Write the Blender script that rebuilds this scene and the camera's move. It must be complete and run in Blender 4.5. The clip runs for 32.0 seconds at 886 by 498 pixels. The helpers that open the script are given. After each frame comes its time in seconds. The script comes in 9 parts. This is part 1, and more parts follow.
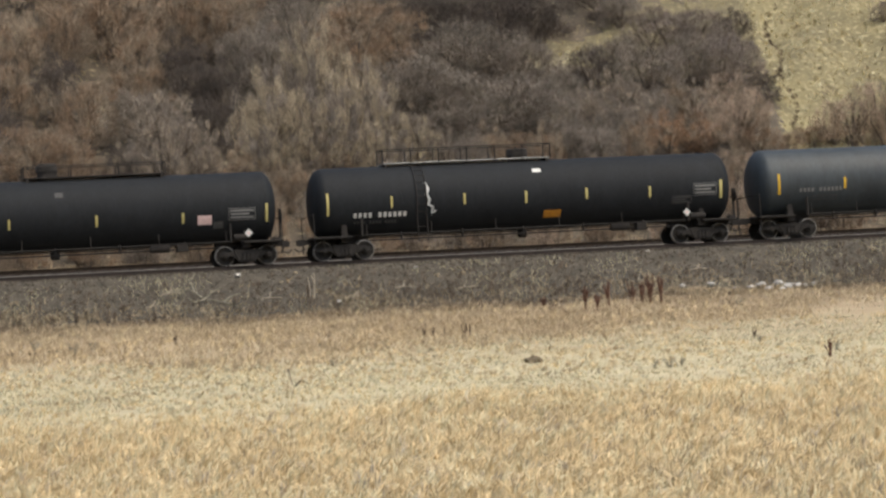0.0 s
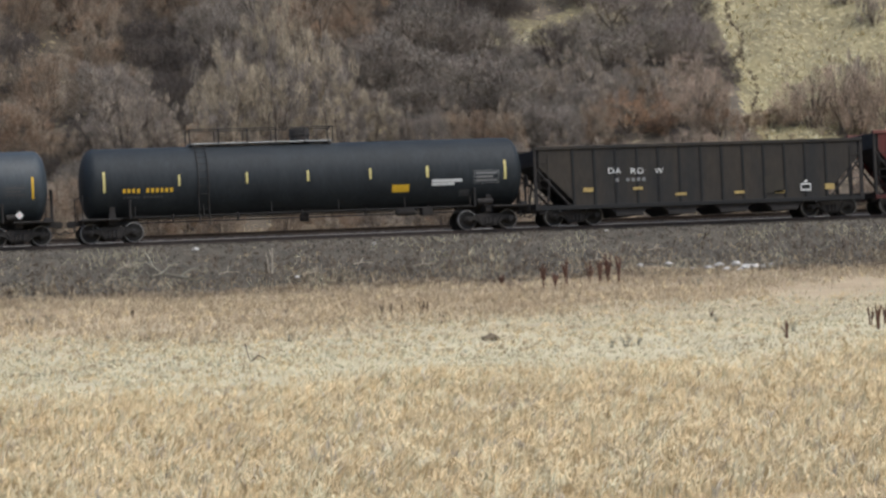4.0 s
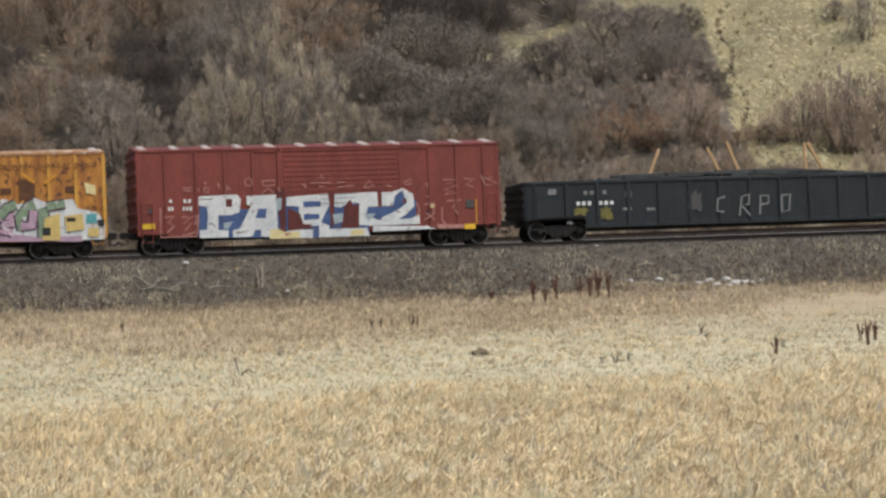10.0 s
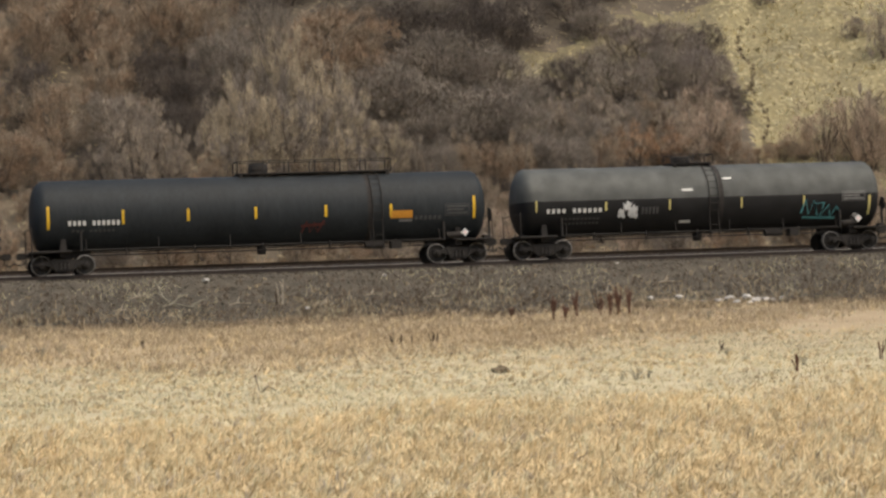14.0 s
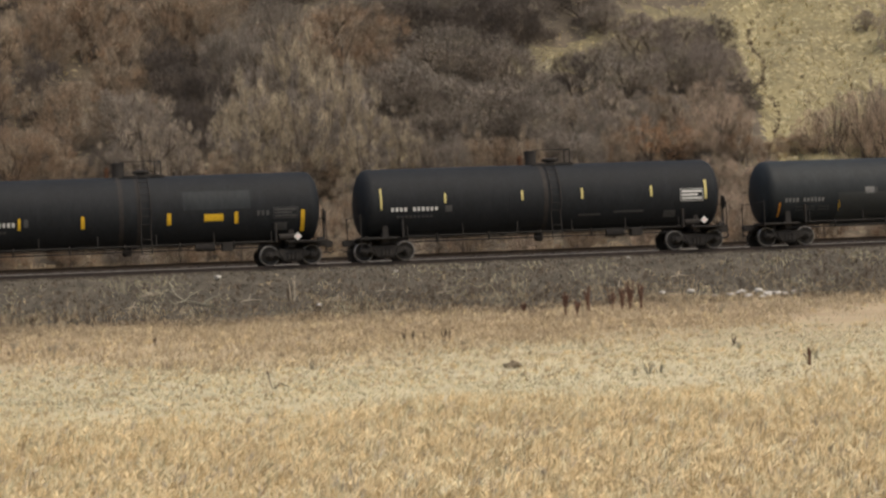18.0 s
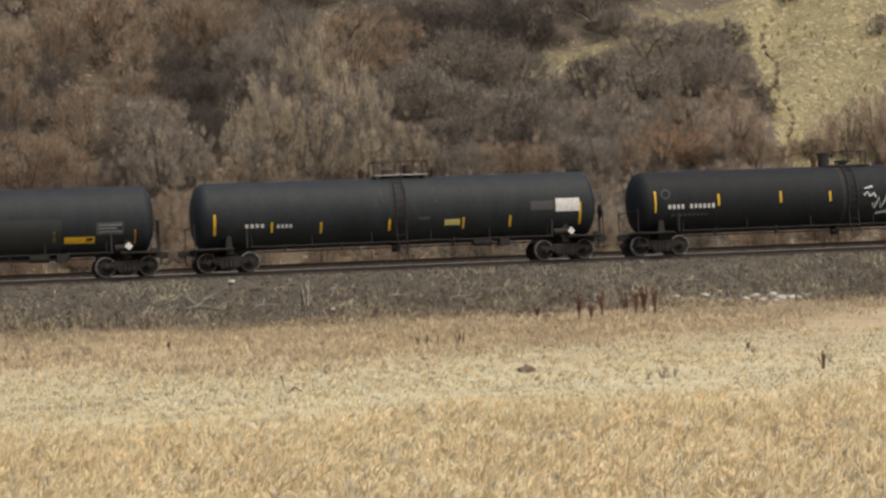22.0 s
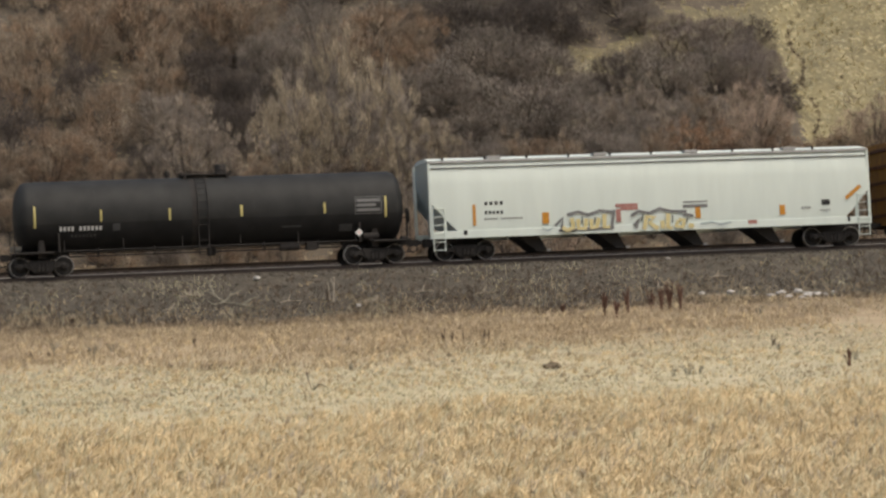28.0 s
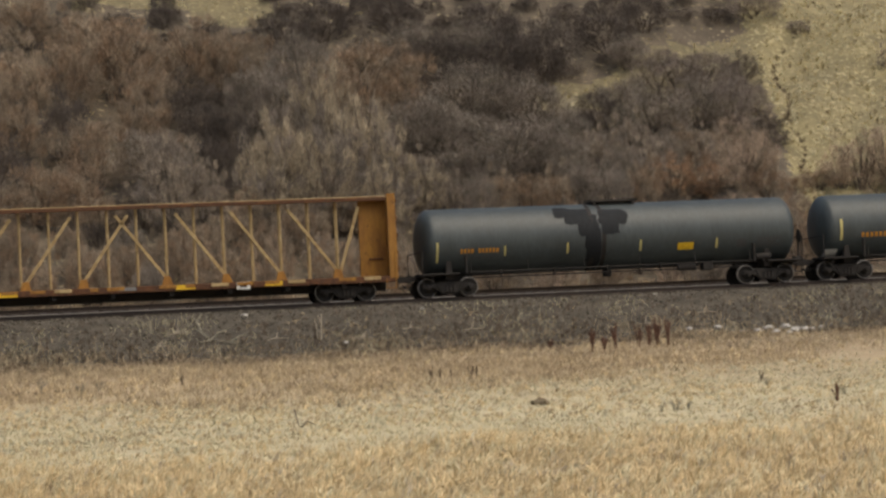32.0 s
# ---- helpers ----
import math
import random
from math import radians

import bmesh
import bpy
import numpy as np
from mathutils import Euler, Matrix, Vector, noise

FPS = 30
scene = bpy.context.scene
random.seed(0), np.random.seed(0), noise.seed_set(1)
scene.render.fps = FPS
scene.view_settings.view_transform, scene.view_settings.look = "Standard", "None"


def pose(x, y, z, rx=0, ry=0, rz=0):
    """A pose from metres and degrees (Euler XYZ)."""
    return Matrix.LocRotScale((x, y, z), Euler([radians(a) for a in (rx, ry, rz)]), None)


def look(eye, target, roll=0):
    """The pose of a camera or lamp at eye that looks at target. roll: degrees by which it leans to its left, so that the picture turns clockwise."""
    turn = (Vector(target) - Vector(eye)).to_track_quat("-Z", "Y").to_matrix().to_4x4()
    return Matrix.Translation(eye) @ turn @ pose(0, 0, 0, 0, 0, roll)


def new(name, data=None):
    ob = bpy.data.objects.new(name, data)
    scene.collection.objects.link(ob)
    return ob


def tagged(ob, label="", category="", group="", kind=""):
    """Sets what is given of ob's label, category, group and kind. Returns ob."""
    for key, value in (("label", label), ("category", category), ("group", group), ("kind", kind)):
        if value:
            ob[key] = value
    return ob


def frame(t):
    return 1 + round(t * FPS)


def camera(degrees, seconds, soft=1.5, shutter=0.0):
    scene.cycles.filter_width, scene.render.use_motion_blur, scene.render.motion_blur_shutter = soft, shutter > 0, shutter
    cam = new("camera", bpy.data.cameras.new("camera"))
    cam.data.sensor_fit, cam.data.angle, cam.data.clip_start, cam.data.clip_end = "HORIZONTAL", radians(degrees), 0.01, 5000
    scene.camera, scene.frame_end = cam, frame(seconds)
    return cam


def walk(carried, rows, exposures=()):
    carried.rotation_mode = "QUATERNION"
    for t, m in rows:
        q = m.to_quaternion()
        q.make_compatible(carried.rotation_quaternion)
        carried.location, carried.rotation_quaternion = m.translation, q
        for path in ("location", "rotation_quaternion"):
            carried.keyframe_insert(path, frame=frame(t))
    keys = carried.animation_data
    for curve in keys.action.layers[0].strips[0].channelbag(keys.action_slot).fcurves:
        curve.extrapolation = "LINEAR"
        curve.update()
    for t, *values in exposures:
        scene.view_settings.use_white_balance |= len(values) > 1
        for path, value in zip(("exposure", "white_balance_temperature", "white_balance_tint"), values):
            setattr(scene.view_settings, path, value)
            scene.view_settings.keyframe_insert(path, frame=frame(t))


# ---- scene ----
# ---- camera: stands still on a rise south of the track, held by hand ----
# world: x runs along the track, y away from the camera, z = 0 on the rail heads
cam = camera(18.866, 32.0, soft=2.6)
EYE = Vector((0.0, -111.04, -4.03))


def aim(yaw, pitch, lean):
    a, b = radians(yaw), radians(pitch)
    way = Vector((math.sin(a) * math.cos(b), math.cos(a) * math.cos(b), math.sin(b)))
    return look(EYE, EYE + way, -lean)


SWAY = [
    # seconds, yaw to the right, pitch up, lean to the right, in degrees
    (0, 13.507, 2.178, 3.362),
    (0.5, 13.447, 2.127, 3.311),
    (1, 13.052, 1.756, 2.846),
    (1.5, 12.923, 1.283, 2.536),
    (2, 13.204, 1.164, 2.367),
    (2.5, 13.422, 1.636, 2.329),
    (3, 13.874, 1.851, 2.568),
    (3.5, 14.315, 1.724, 2.611),
    (4, 14.372, 1.638, 2.671),
    (4.5, 14.372, 1.557, 2.588),
    (6.5, 14.065, 1.495, 2.543),
    (7, 14.035, 1.586, 2.516),
    (7.5, 14.243, 1.697, 2.484),
    (8, 14.358, 1.794, 2.467),
    (8.5, 14.515, 1.719, 2.567),
    (9, 14.504, 1.774, 2.507),
    (9.5, 14.528, 1.860, 2.484),
    (10, 14.597, 1.943, 2.471),
    (10.5, 14.718, 2.039, 2.449),
    (11, 14.683, 2.124, 2.486),
    (11.5, 14.685, 2.177, 2.516),
    (12, 14.629, 2.178, 2.514),
    (12.5, 14.602, 2.165, 2.462),
    (13, 14.478, 2.178, 2.386),
    (13.5, 14.331, 2.214, 2.413),
    (14, 14.179, 2.330, 2.422),
    (14.5, 13.971, 2.328, 2.613),
    (16.5, 13.968, 2.583, 2.564),
    (17, 14.014, 2.530, 2.608),
    (17.5, 14.097, 2.448, 2.692),
    (18, 13.927, 2.249, 2.750),
    (18.5, 13.814, 2.155, 2.682),
    (19, 13.831, 2.298, 2.627),
    (19.5, 13.844, 2.420, 2.693),
    (20, 13.680, 2.442, 2.712),
    (20.5, 13.576, 2.298, 2.777),
    (21, 13.547, 2.111, 2.772),
    (21.5, 13.618, 2.224, 2.800),
    (22, 13.638, 2.355, 2.803),
    (22.5, 13.733, 2.325, 2.897),
    (23, 13.645, 2.220, 2.966),
    (23.5, 13.661, 2.144, 3.105),
    (24, 13.616, 2.099, 3.173),
    (24.5, 13.479, 2.275, 3.270),
    (25, 13.438, 2.413, 3.288),
    (25.5, 13.494, 2.494, 3.200),
    (27.5, 13.260, 2.440, 2.817),
    (28, 13.088, 2.306, 2.726),
    (28.5, 13.244, 2.357, 2.855),
    (29, 13.305, 2.426, 2.927),
    (29.5, 13.339, 2.463, 2.948),
    (30, 13.421, 2.503, 2.919),
    (30.5, 13.481, 2.677, 2.959),
    (31, 13.545, 2.978, 3.086),
    (31.5, 13.512, 3.037, 3.070),
    (32, 13.401, 3.079, 3.039),
]
EXPOSURES = [
    # seconds, stops, kelvin, tint
    (0.0, 0.05, 6700, 7), (1.2, 0.03, 6500, 6), (2.1, 0.0, 5230, 9), (3.0, 0.03, 5900, 6), (4.5, 0.03, 5980, 8), (6.5, 0.0, 5350, 4),
    (8.0, 0.0, 5900, 6), (10.0, 0.0, 6300, 7), (13.0, 0.03, 7050, 8), (15.0, -0.08, 7100, 9), (17.0, -0.18, 7150, 10), (18.0, -0.12, 7100, 9), (19.0, 0.0, 7080, 9), (20.0, -0.03, 7050, 9), (23.0, 0.0, 7000, 8), (25.0, -0.28, 6980, 10), (28.0, -0.2, 6900, 9), (30.0, -0.30, 7050, 9), (32.0, -0.34, 7150, 9),
]
walk(cam, [(t, aim(a, b, c)) for t, a, b, c in SWAY], EXPOSURES)

# how far the train has run to the left, in metres
RUN = [
    (0, 0.00),
    (1, 11.12),
    (2, 22.15),
    (3, 33.16),
    (4, 44.13),
    (4.5, 49.64),
    (6.5, 71.54),
    (7.5, 82.46),
    (9, 98.86),
    (10, 109.81),
    (11, 120.76),
    (12, 131.70),
    (13, 142.63),
    (14, 153.59),
    (14.5, 159.11),
    (16.5, 181.10),
    (18, 197.54),
    (20, 219.55),
    (22, 241.55),
    (24, 263.58),
    (25.5, 280.13),
    (27.5, 302.26),
    (29, 318.87),
    (30.5, 335.53),
    (32, 352.19),
]

# ---- light: high thin overcast ----
SUN_ELEVATION, SUN_AZIMUTH = 60.0, 148.0
world = bpy.data.worlds.new("world")
scene.world = world
world.use_nodes = True
wn = world.node_tree
sky = wn.nodes.new("ShaderNodeTexSky")
sky.sky_type = "NISHITA"
sky.sun_disc = False
sky.sun_elevation = radians(SUN_ELEVATION)
sky.sun_rotation = radians(SUN_AZIMUTH)
sky.dust_density = 4.0
wn.links.new(sky.outputs[0], wn.nodes["Background"].inputs[0])
wn.nodes["Background"].inputs[1].default_value = 0.165
sun_data = bpy.data.lights.new("sun", "SUN")
sun_data.energy = 2.25
sun_data.angle = radians(55)
sun_data.color = (1.0, 0.94, 0.85)
sun = new("sun", sun_data)
az, el = radians(SUN_AZIMUTH), radians(SUN_ELEVATION)
sun_way = Vector((math.sin(az) * math.cos(el), math.cos(az) * math.cos(el), math.sin(el)))
sun.matrix_world = look(sun_way * 200, (0, 0, 0))

# ---- materials ----
def material(name, colour, colour2=None, rough=0.6, metal=0.0, scale=3.0, stretch=(1, 1, 1), bump=0.0, bump_scale=40.0,
             island=0.0, speck=None, speck_scale=30.0, speck_at=0.62, coords="Object", spec=0.35, grain_by=0.16, each=0.0):
    """Two-scale procedural surface: a broad stain, a fine grain, optional specks of a third colour and a variation per loose piece."""
    m = bpy.data.materials.new(name)
    m.use_nodes = True
    nt = m.node_tree
    N, Lk = nt.nodes, nt.links
    bsdf = N["Principled BSDF"]
    colour2 = colour2 or tuple(c * 0.7 for c in colour)
    tc = N.new("ShaderNodeTexCoord")
    mp = N.new("ShaderNodeMapping")
    mp.inputs["Scale"].default_value = stretch
    Lk.new(tc.outputs[coords], mp.inputs[0])
    broad = N.new("ShaderNodeTexNoise")
    broad.inputs["Scale"].default_value = scale
    broad.inputs["Detail"].default_value = 6
    broad.inputs["Roughness"].default_value = 0.65
    Lk.new(mp.outputs[0], broad.inputs["Vector"])
    ramp = N.new("ShaderNodeValToRGB")
    ramp.color_ramp.elements[0].position, ramp.color_ramp.elements[1].position = 0.35, 0.68
    ramp.color_ramp.elements[0].color, ramp.color_ramp.elements[1].color = (*colour2, 1), (*colour, 1)
    Lk.new(broad.outputs["Fac"], ramp.inputs[0])
    col = ramp.outputs[0]
    fine = N.new("ShaderNodeTexNoise")
    fine.inputs["Scale"].default_value = bump_scale
    fine.inputs["Detail"].default_value = 4
    Lk.new(mp.outputs[0], fine.inputs["Vector"])
    grain = N.new("ShaderNodeMapRange")
    grain.inputs[1].default_value, grain.inputs[2].default_value = 0.3, 0.7
    grain.inputs[3].default_value, grain.inputs[4].default_value = 1 - grain_by, 1 + grain_by
    Lk.new(fine.outputs["Fac"], grain.inputs[0])
    hsv = N.new("ShaderNodeHueSaturation")
    Lk.new(col, hsv.inputs["Color"])
    Lk.new(grain.outputs[0], hsv.inputs["Value"])
    col = hsv.outputs[0]
    if speck:
        sp = N.new("ShaderNodeTexNoise")
        sp.inputs["Scale"].default_value = speck_scale
        sp.inputs["Detail"].default_value = 5
        Lk.new(tc.outputs[coords], sp.inputs["Vector"])
        sr = N.new("ShaderNodeMapRange")
        sr.inputs[1].default_value, sr.inputs[2].default_value = speck_at, speck_at + 0.08
        Lk.new(sp.outputs["Fac"], sr.inputs[0])
        mx = N.new("ShaderNodeMix")
        mx.data_type = "RGBA"
        Lk.new(sr.outputs[0], mx.inputs[0])
        Lk.new(col, mx.inputs[6])
        mx.inputs[7].default_value = (*speck, 1)
        col = mx.outputs[2]
    if island:
        geo = N.new("ShaderNodeNewGeometry")
        ir = N.new("ShaderNodeMapRange")
        ir.inputs[3].default_value, ir.inputs[4].default_value = 1 - island, 1 + island
        Lk.new(geo.outputs["Random Per Island"], ir.inputs[0])
        h2 = N.new("ShaderNodeHueSaturation")
        Lk.new(col, h2.inputs["Color"])
        Lk.new(ir.outputs[0], h2.inputs["Value"])
        col = h2.outputs[0]
    if each:
        info = N.new("ShaderNodeObjectInfo")
        er = N.new("ShaderNodeMapRange")
        er.inputs[3].default_value, er.inputs[4].default_value = 1 - each, 1 + each
        Lk.new(info.outputs["Random"], er.inputs[0])
        h3 = N.new("ShaderNodeHueSaturation")
        Lk.new(col, h3.inputs["Color"])
        Lk.new(er.outputs[0], h3.inputs["Value"])
        col = h3.outputs[0]
    Lk.new(col, bsdf.inputs["Base Color"])
    rr = N.new("ShaderNodeMapRange")
    rr.inputs[3].default_value, rr.inputs[4].default_value = max(rough - 0.1, 0.05), min(rough + 0.12, 1)
    Lk.new(broad.outputs["Fac"], rr.inputs[0])
    Lk.new(rr.outputs[0], bsdf.inputs["Roughness"])
    bsdf.inputs["Metallic"].default_value = metal
    bsdf.inputs["Specular IOR Level"].default_value = spec
    if bump:
        bp = N.new("ShaderNodeBump")
        bp.inputs["Strength"].default_value = bump
        bp.inputs["Distance"].default_value = 0.02
        Lk.new(fine.outputs["Fac"], bp.inputs["Height"])
        Lk.new(bp.outputs[0], bsdf.inputs["Normal"])
    return m


DRIP = (1.4, 1.4, 0.35)
BLACK = material("black_paint", (0.0200, 0.0222, 0.0250), (0.0145, 0.0160, 0.0182), 0.66, spec=0.14, scale=1.2, stretch=DRIP, bump_scale=9)
BLACK2 = material("weathered_black_paint", (0.0255, 0.0305, 0.0340), (0.0165, 0.0195, 0.0220), 0.60, spec=0.20, scale=1.0, stretch=DRIP, bump_scale=7)
SLATE = material("slate_blue_paint", (0.045, 0.055, 0.062), (0.028, 0.034, 0.039), 0.52, scale=0.9, stretch=DRIP, bump_scale=7)
SOOT = material("soot_black_steel", (0.019, 0.0182, 0.0175), (0.03, 0.025, 0.022), 0.8, scale=4, bump=0.2)
TRUCK = material("grimy_cast_steel", (0.034, 0.03, 0.027), (0.018, 0.016, 0.0145), 0.85, scale=5, bump=0.4, bump_scale=30)
WHEEL = material("brown_wheel_steel", (0.03, 0.026, 0.023), (0.017, 0.0155, 0.014), 0.8, scale=6)
RIM = material("scuffed_rim_steel", (0.3, 0.285, 0.27), (0.08, 0.073, 0.067), 0.45, metal=0.4, scale=8)
GREYTOP = material("grey_tank_paint", (0.16, 0.165, 0.165), (0.10, 0.105, 0.105), 0.5, scale=1.0, stretch=DRIP, bump_scale=8)
GREYPATCH = material("dark_grey_patch_paint", (0.030, 0.034, 0.035), (0.023, 0.026, 0.027), 0.5, scale=2)
WHITE = material("white_tank_paint", (0.72, 0.765, 0.69), (0.67, 0.71, 0.64), 0.4, scale=0.5, stretch=DRIP, bump_scale=1.5, grain_by=0.03)
PALE = material("chalky_grey_white_paint", (0.60, 0.66, 0.61), (0.565, 0.625, 0.58), 0.6, scale=0.5, stretch=(1.6, 1.6, 0.3), bump_scale=1.5, grain_by=0.03)
RUST = material("rusty_steel", (0.13, 0.055, 0.025), (0.06, 0.03, 0.018), 0.85, scale=4, bump=0.3)
BOX_RED = material("oxide_red_paint", (0.190, 0.042, 0.030), (0.135, 0.030, 0.023), 0.6, scale=1.0, stretch=DRIP, bump_scale=9)
HOPPER_RED = material("dull_maroon_paint", (0.110, 0.022, 0.018), (0.060, 0.016, 0.013), 0.7, scale=1.3, stretch=DRIP, bump_scale=9)
HOPPER_DARK = material("brown_black_coal_paint", (0.036, 0.029, 0.021), (0.0125, 0.0125, 0.0125), 0.75, scale=0.5, stretch=DRIP, bump_scale=9)
HOPPER_DUST = material("dusty_olive_coal_paint", (0.040, 0.034, 0.024), (0.024, 0.021, 0.016), 0.8, scale=2.0)
HOPPER_POST = material("coal_black_post_paint", (0.013, 0.013, 0.013), (0.008, 0.008, 0.008), 0.75, scale=2.0)
# a darker tone of the side sheets' maroon
HOPPER_RED_POST = material("darker_maroon_post_paint", (0.075, 0.018, 0.015), (0.045, 0.014, 0.012), 0.75, scale=2.0)
HOPPER_CHORD = material("dusty_maroon_chord_paint", (0.20, 0.090, 0.075), (0.12, 0.045, 0.037), 0.8, scale=2.5)
ORANGE = material("faded_orange_yellow_paint", (0.47, 0.215, 0.038), (0.22, 0.082, 0.020), 0.65, scale=1.8, stretch=(1.6, 1.6, 0.3), bump_scale=8,
                  speck=(0.12, 0.048, 0.020), speck_scale=4.0, speck_at=0.57)
BEAM = material("weathered_mustard_paint", (0.33, 0.165, 0.032), (0.20, 0.090, 0.022), 0.7, scale=2.0, stretch=DRIP, bump_scale=12,
                speck=(0.08, 0.035, 0.018), speck_scale=7.0, speck_at=0.64)
BEAM_PALE = material("bleached_mustard_paint", (0.44, 0.335, 0.175), (0.27, 0.185, 0.085), 0.7, scale=3.0, bump_scale=14)
DOOR_BLACK = material("door_blue_black_paint", (0.020, 0.024, 0.030), (0.012, 0.014, 0.018), 0.5, scale=2, stretch=DRIP)
GALV = material("galvanised_steel", (0.42, 0.42, 0.41), (0.30, 0.30, 0.29), 0.5, metal=0.3, scale=4)
MARK_WHITE = material("white_stencil_paint", (0.70, 0.70, 0.68), (0.5, 0.5, 0.48), 0.6, scale=9)
MARK_GREY = material("greyed_stencil_paint", (0.20, 0.20, 0.195), (0.13, 0.13, 0.13), 0.7, scale=12)
MARK_DIM = material("faint_stencil_paint", (0.075, 0.075, 0.075), (0.045, 0.045, 0.045), 0.7, scale=12)
MARK_YELLOW = material("yellow_reflector", (0.72, 0.46, 0.03), (0.55, 0.33, 0.02), 0.5, scale=9)
MARK_PALEYEL = material("pale_yellow_reflector", (0.62, 0.55, 0.22), (0.45, 0.38, 0.14), 0.5, scale=9)
MARK_AMBER = material("amber_label", (0.55, 0.25, 0.03), (0.40, 0.17, 0.02), 0.6, scale=9)
MARK_TAN = material("faded_yellow_label", (0.42, 0.31, 0.10), (0.25, 0.18, 0.07), 0.6, scale=9)
MARK_PINK = material("pink_white_placard", (0.68, 0.52, 0.50), (0.55, 0.38, 0.37), 0.6, scale=14)
RED_PAINT = material("red_spray_paint", (0.36, 0.035, 0.035), (0.22, 0.03, 0.03), 0.6, scale=6)
BLUE_PAINT = material("blue_spray_paint", (0.060, 0.105, 0.24), (0.035, 0.055, 0.13), 0.6, scale=2.5)
CYAN_PAINT = material("teal_spray_paint", (0.10, 0.34, 0.36), (0.06, 0.2, 0.22), 0.6, scale=6)
WHITE_PAINT = material("white_spray_paint", (0.62, 0.63, 0.61), (0.43, 0.45, 0.46), 0.6, scale=2.2, speck=(0.28, 0.25, 0.25), speck_scale=4.5, speck_at=0.60)
GREEN_PAINT = material("sage_green_spray_paint", (0.21, 0.28, 0.18), (0.13, 0.18, 0.12), 0.6, scale=5, speck=(0.42, 0.38, 0.36), speck_scale=3.5, speck_at=0.60)
PINK_PAINT = material("lilac_spray_paint", (0.42, 0.29, 0.36), (0.30, 0.20, 0.26), 0.6, scale=5, speck=(0.55, 0.48, 0.50), speck_scale=3.5, speck_at=0.60)
PLUM_PAINT = material("dark_plum_spray_paint", (0.075, 0.025, 0.07), (0.04, 0.015, 0.04), 0.6, scale=5)
BLACK_PAINT = material("black_spray_paint", (0.02, 0.02, 0.022), (0.012, 0.012, 0.012), 0.55, scale=5)
CREAM_PAINT = material("cream_spray_paint", (0.62, 0.55, 0.30), (0.5, 0.42, 0.2), 0.6, scale=5)
YELLOW_PAINT = material("yellow_spray_paint", (0.56, 0.42, 0.15), (0.44, 0.32, 0.11), 0.6, scale=5)
PEACH_PAINT = material("faded_pink_spray_paint", (0.40, 0.21, 0.18), (0.28, 0.12, 0.10), 0.6, scale=5)
LUMBER = material("raw_timber", (0.50, 0.34, 0.18), (0.36, 0.22, 0.11), 0.8, scale=6, stretch=(1, 1, 6))
LOAD = material("dark_scrap_load", (0.055, 0.058, 0.058), (0.025, 0.026, 0.027), 0.8, scale=2, bump=0.5, bump_scale=12, island=0.4)
RAIL = material("rail_steel", (0.050, 0.034, 0.026), (0.030, 0.022, 0.018), 0.6, scale=5)
RAILTOP = material("worn_rail_head", (0.09, 0.075, 0.065), (0.06, 0.05, 0.044), 0.45, metal=0.3, scale=5)
TIE = material("creosoted_timber", (0.050, 0.040, 0.032), (0.028, 0.022, 0.018), 0.9, scale=5, bump=0.4)
BALLAST = material("grey_ballast", (0.1, 0.086, 0.066), (0.042, 0.036, 0.028), 0.95, scale=1.6, bump=0.7, bump_scale=20,
                   speck=(0.25, 0.22, 0.18), speck_scale=9.0, speck_at=0.62)
BALLAST_TOP = material("pale_ballast", (0.205, 0.188, 0.162), (0.13, 0.119, 0.102), 0.95, scale=2, bump=0.8, bump_scale=18)
STONE_CHIP = material("ballast_stone", (0.140, 0.122, 0.094), (0.075, 0.065, 0.050), 0.95, scale=3, island=0.55)
PALE_STONE = material("pale_limestone", (0.56, 0.54, 0.50), (0.34, 0.32, 0.29), 0.9, scale=5, bump=0.5)
HILL = material("dry_hill_turf", (0.27, 0.230, 0.124), (0.145, 0.122, 0.068), 0.95, scale=0.5, bump=1.0, bump_scale=5.0,
                speck=(0.37, 0.322, 0.188), speck_scale=3.2, speck_at=0.55)
STRAW = material("pale_straw_grass", (0.645, 0.588, 0.395), (0.54, 0.49, 0.33), 0.9, scale=0.22, stretch=(0.5, 1, 1), bump_scale=2.0, island=0.10)
TAWNY = material("tawny_straw_grass", (0.69, 0.555, 0.335), (0.565, 0.448, 0.264), 0.9, scale=0.35, bump_scale=2.0, island=0.22)
SILVER = material("silvery_sage_grass", (0.525, 0.495, 0.362), (0.44, 0.42, 0.308), 0.9, scale=0.3, bump_scale=2.0, island=0.18)
BROWNGRASS = material("brown_weedy_grass", (0.515, 0.415, 0.274), (0.355, 0.28, 0.184), 0.9, scale=0.3, bump_scale=2.0, island=0.33)
HILLGRASS = material("yellow_hill_grass", (0.53, 0.452, 0.252), (0.34, 0.284, 0.155), 0.9, scale=0.6, bump_scale=2.0, island=0.22)
DOCK = material("red_brown_dock_seed", (0.16, 0.078, 0.050), (0.09, 0.046, 0.032), 0.9, scale=5, island=0.3)
DEADSTEM = material("dead_grey_stem", (0.20, 0.155, 0.11), (0.12, 0.09, 0.065), 0.9, scale=5, island=0.3)
PALESTEM = material("bleached_stem", (0.48, 0.42, 0.33), (0.36, 0.31, 0.24), 0.9, scale=5)
MOUND = material("dark_earth_mound", (0.18, 0.14, 0.09), (0.11, 0.085, 0.055), 0.95, scale=4, bump=1.0, bump_scale=18)
BARK = material("grey_brown_bark", (0.145, 0.115, 0.09), (0.085, 0.067, 0.054), 0.95, scale=4, stretch=(1, 1, 0.3), bump=0.6, bump_scale=20)
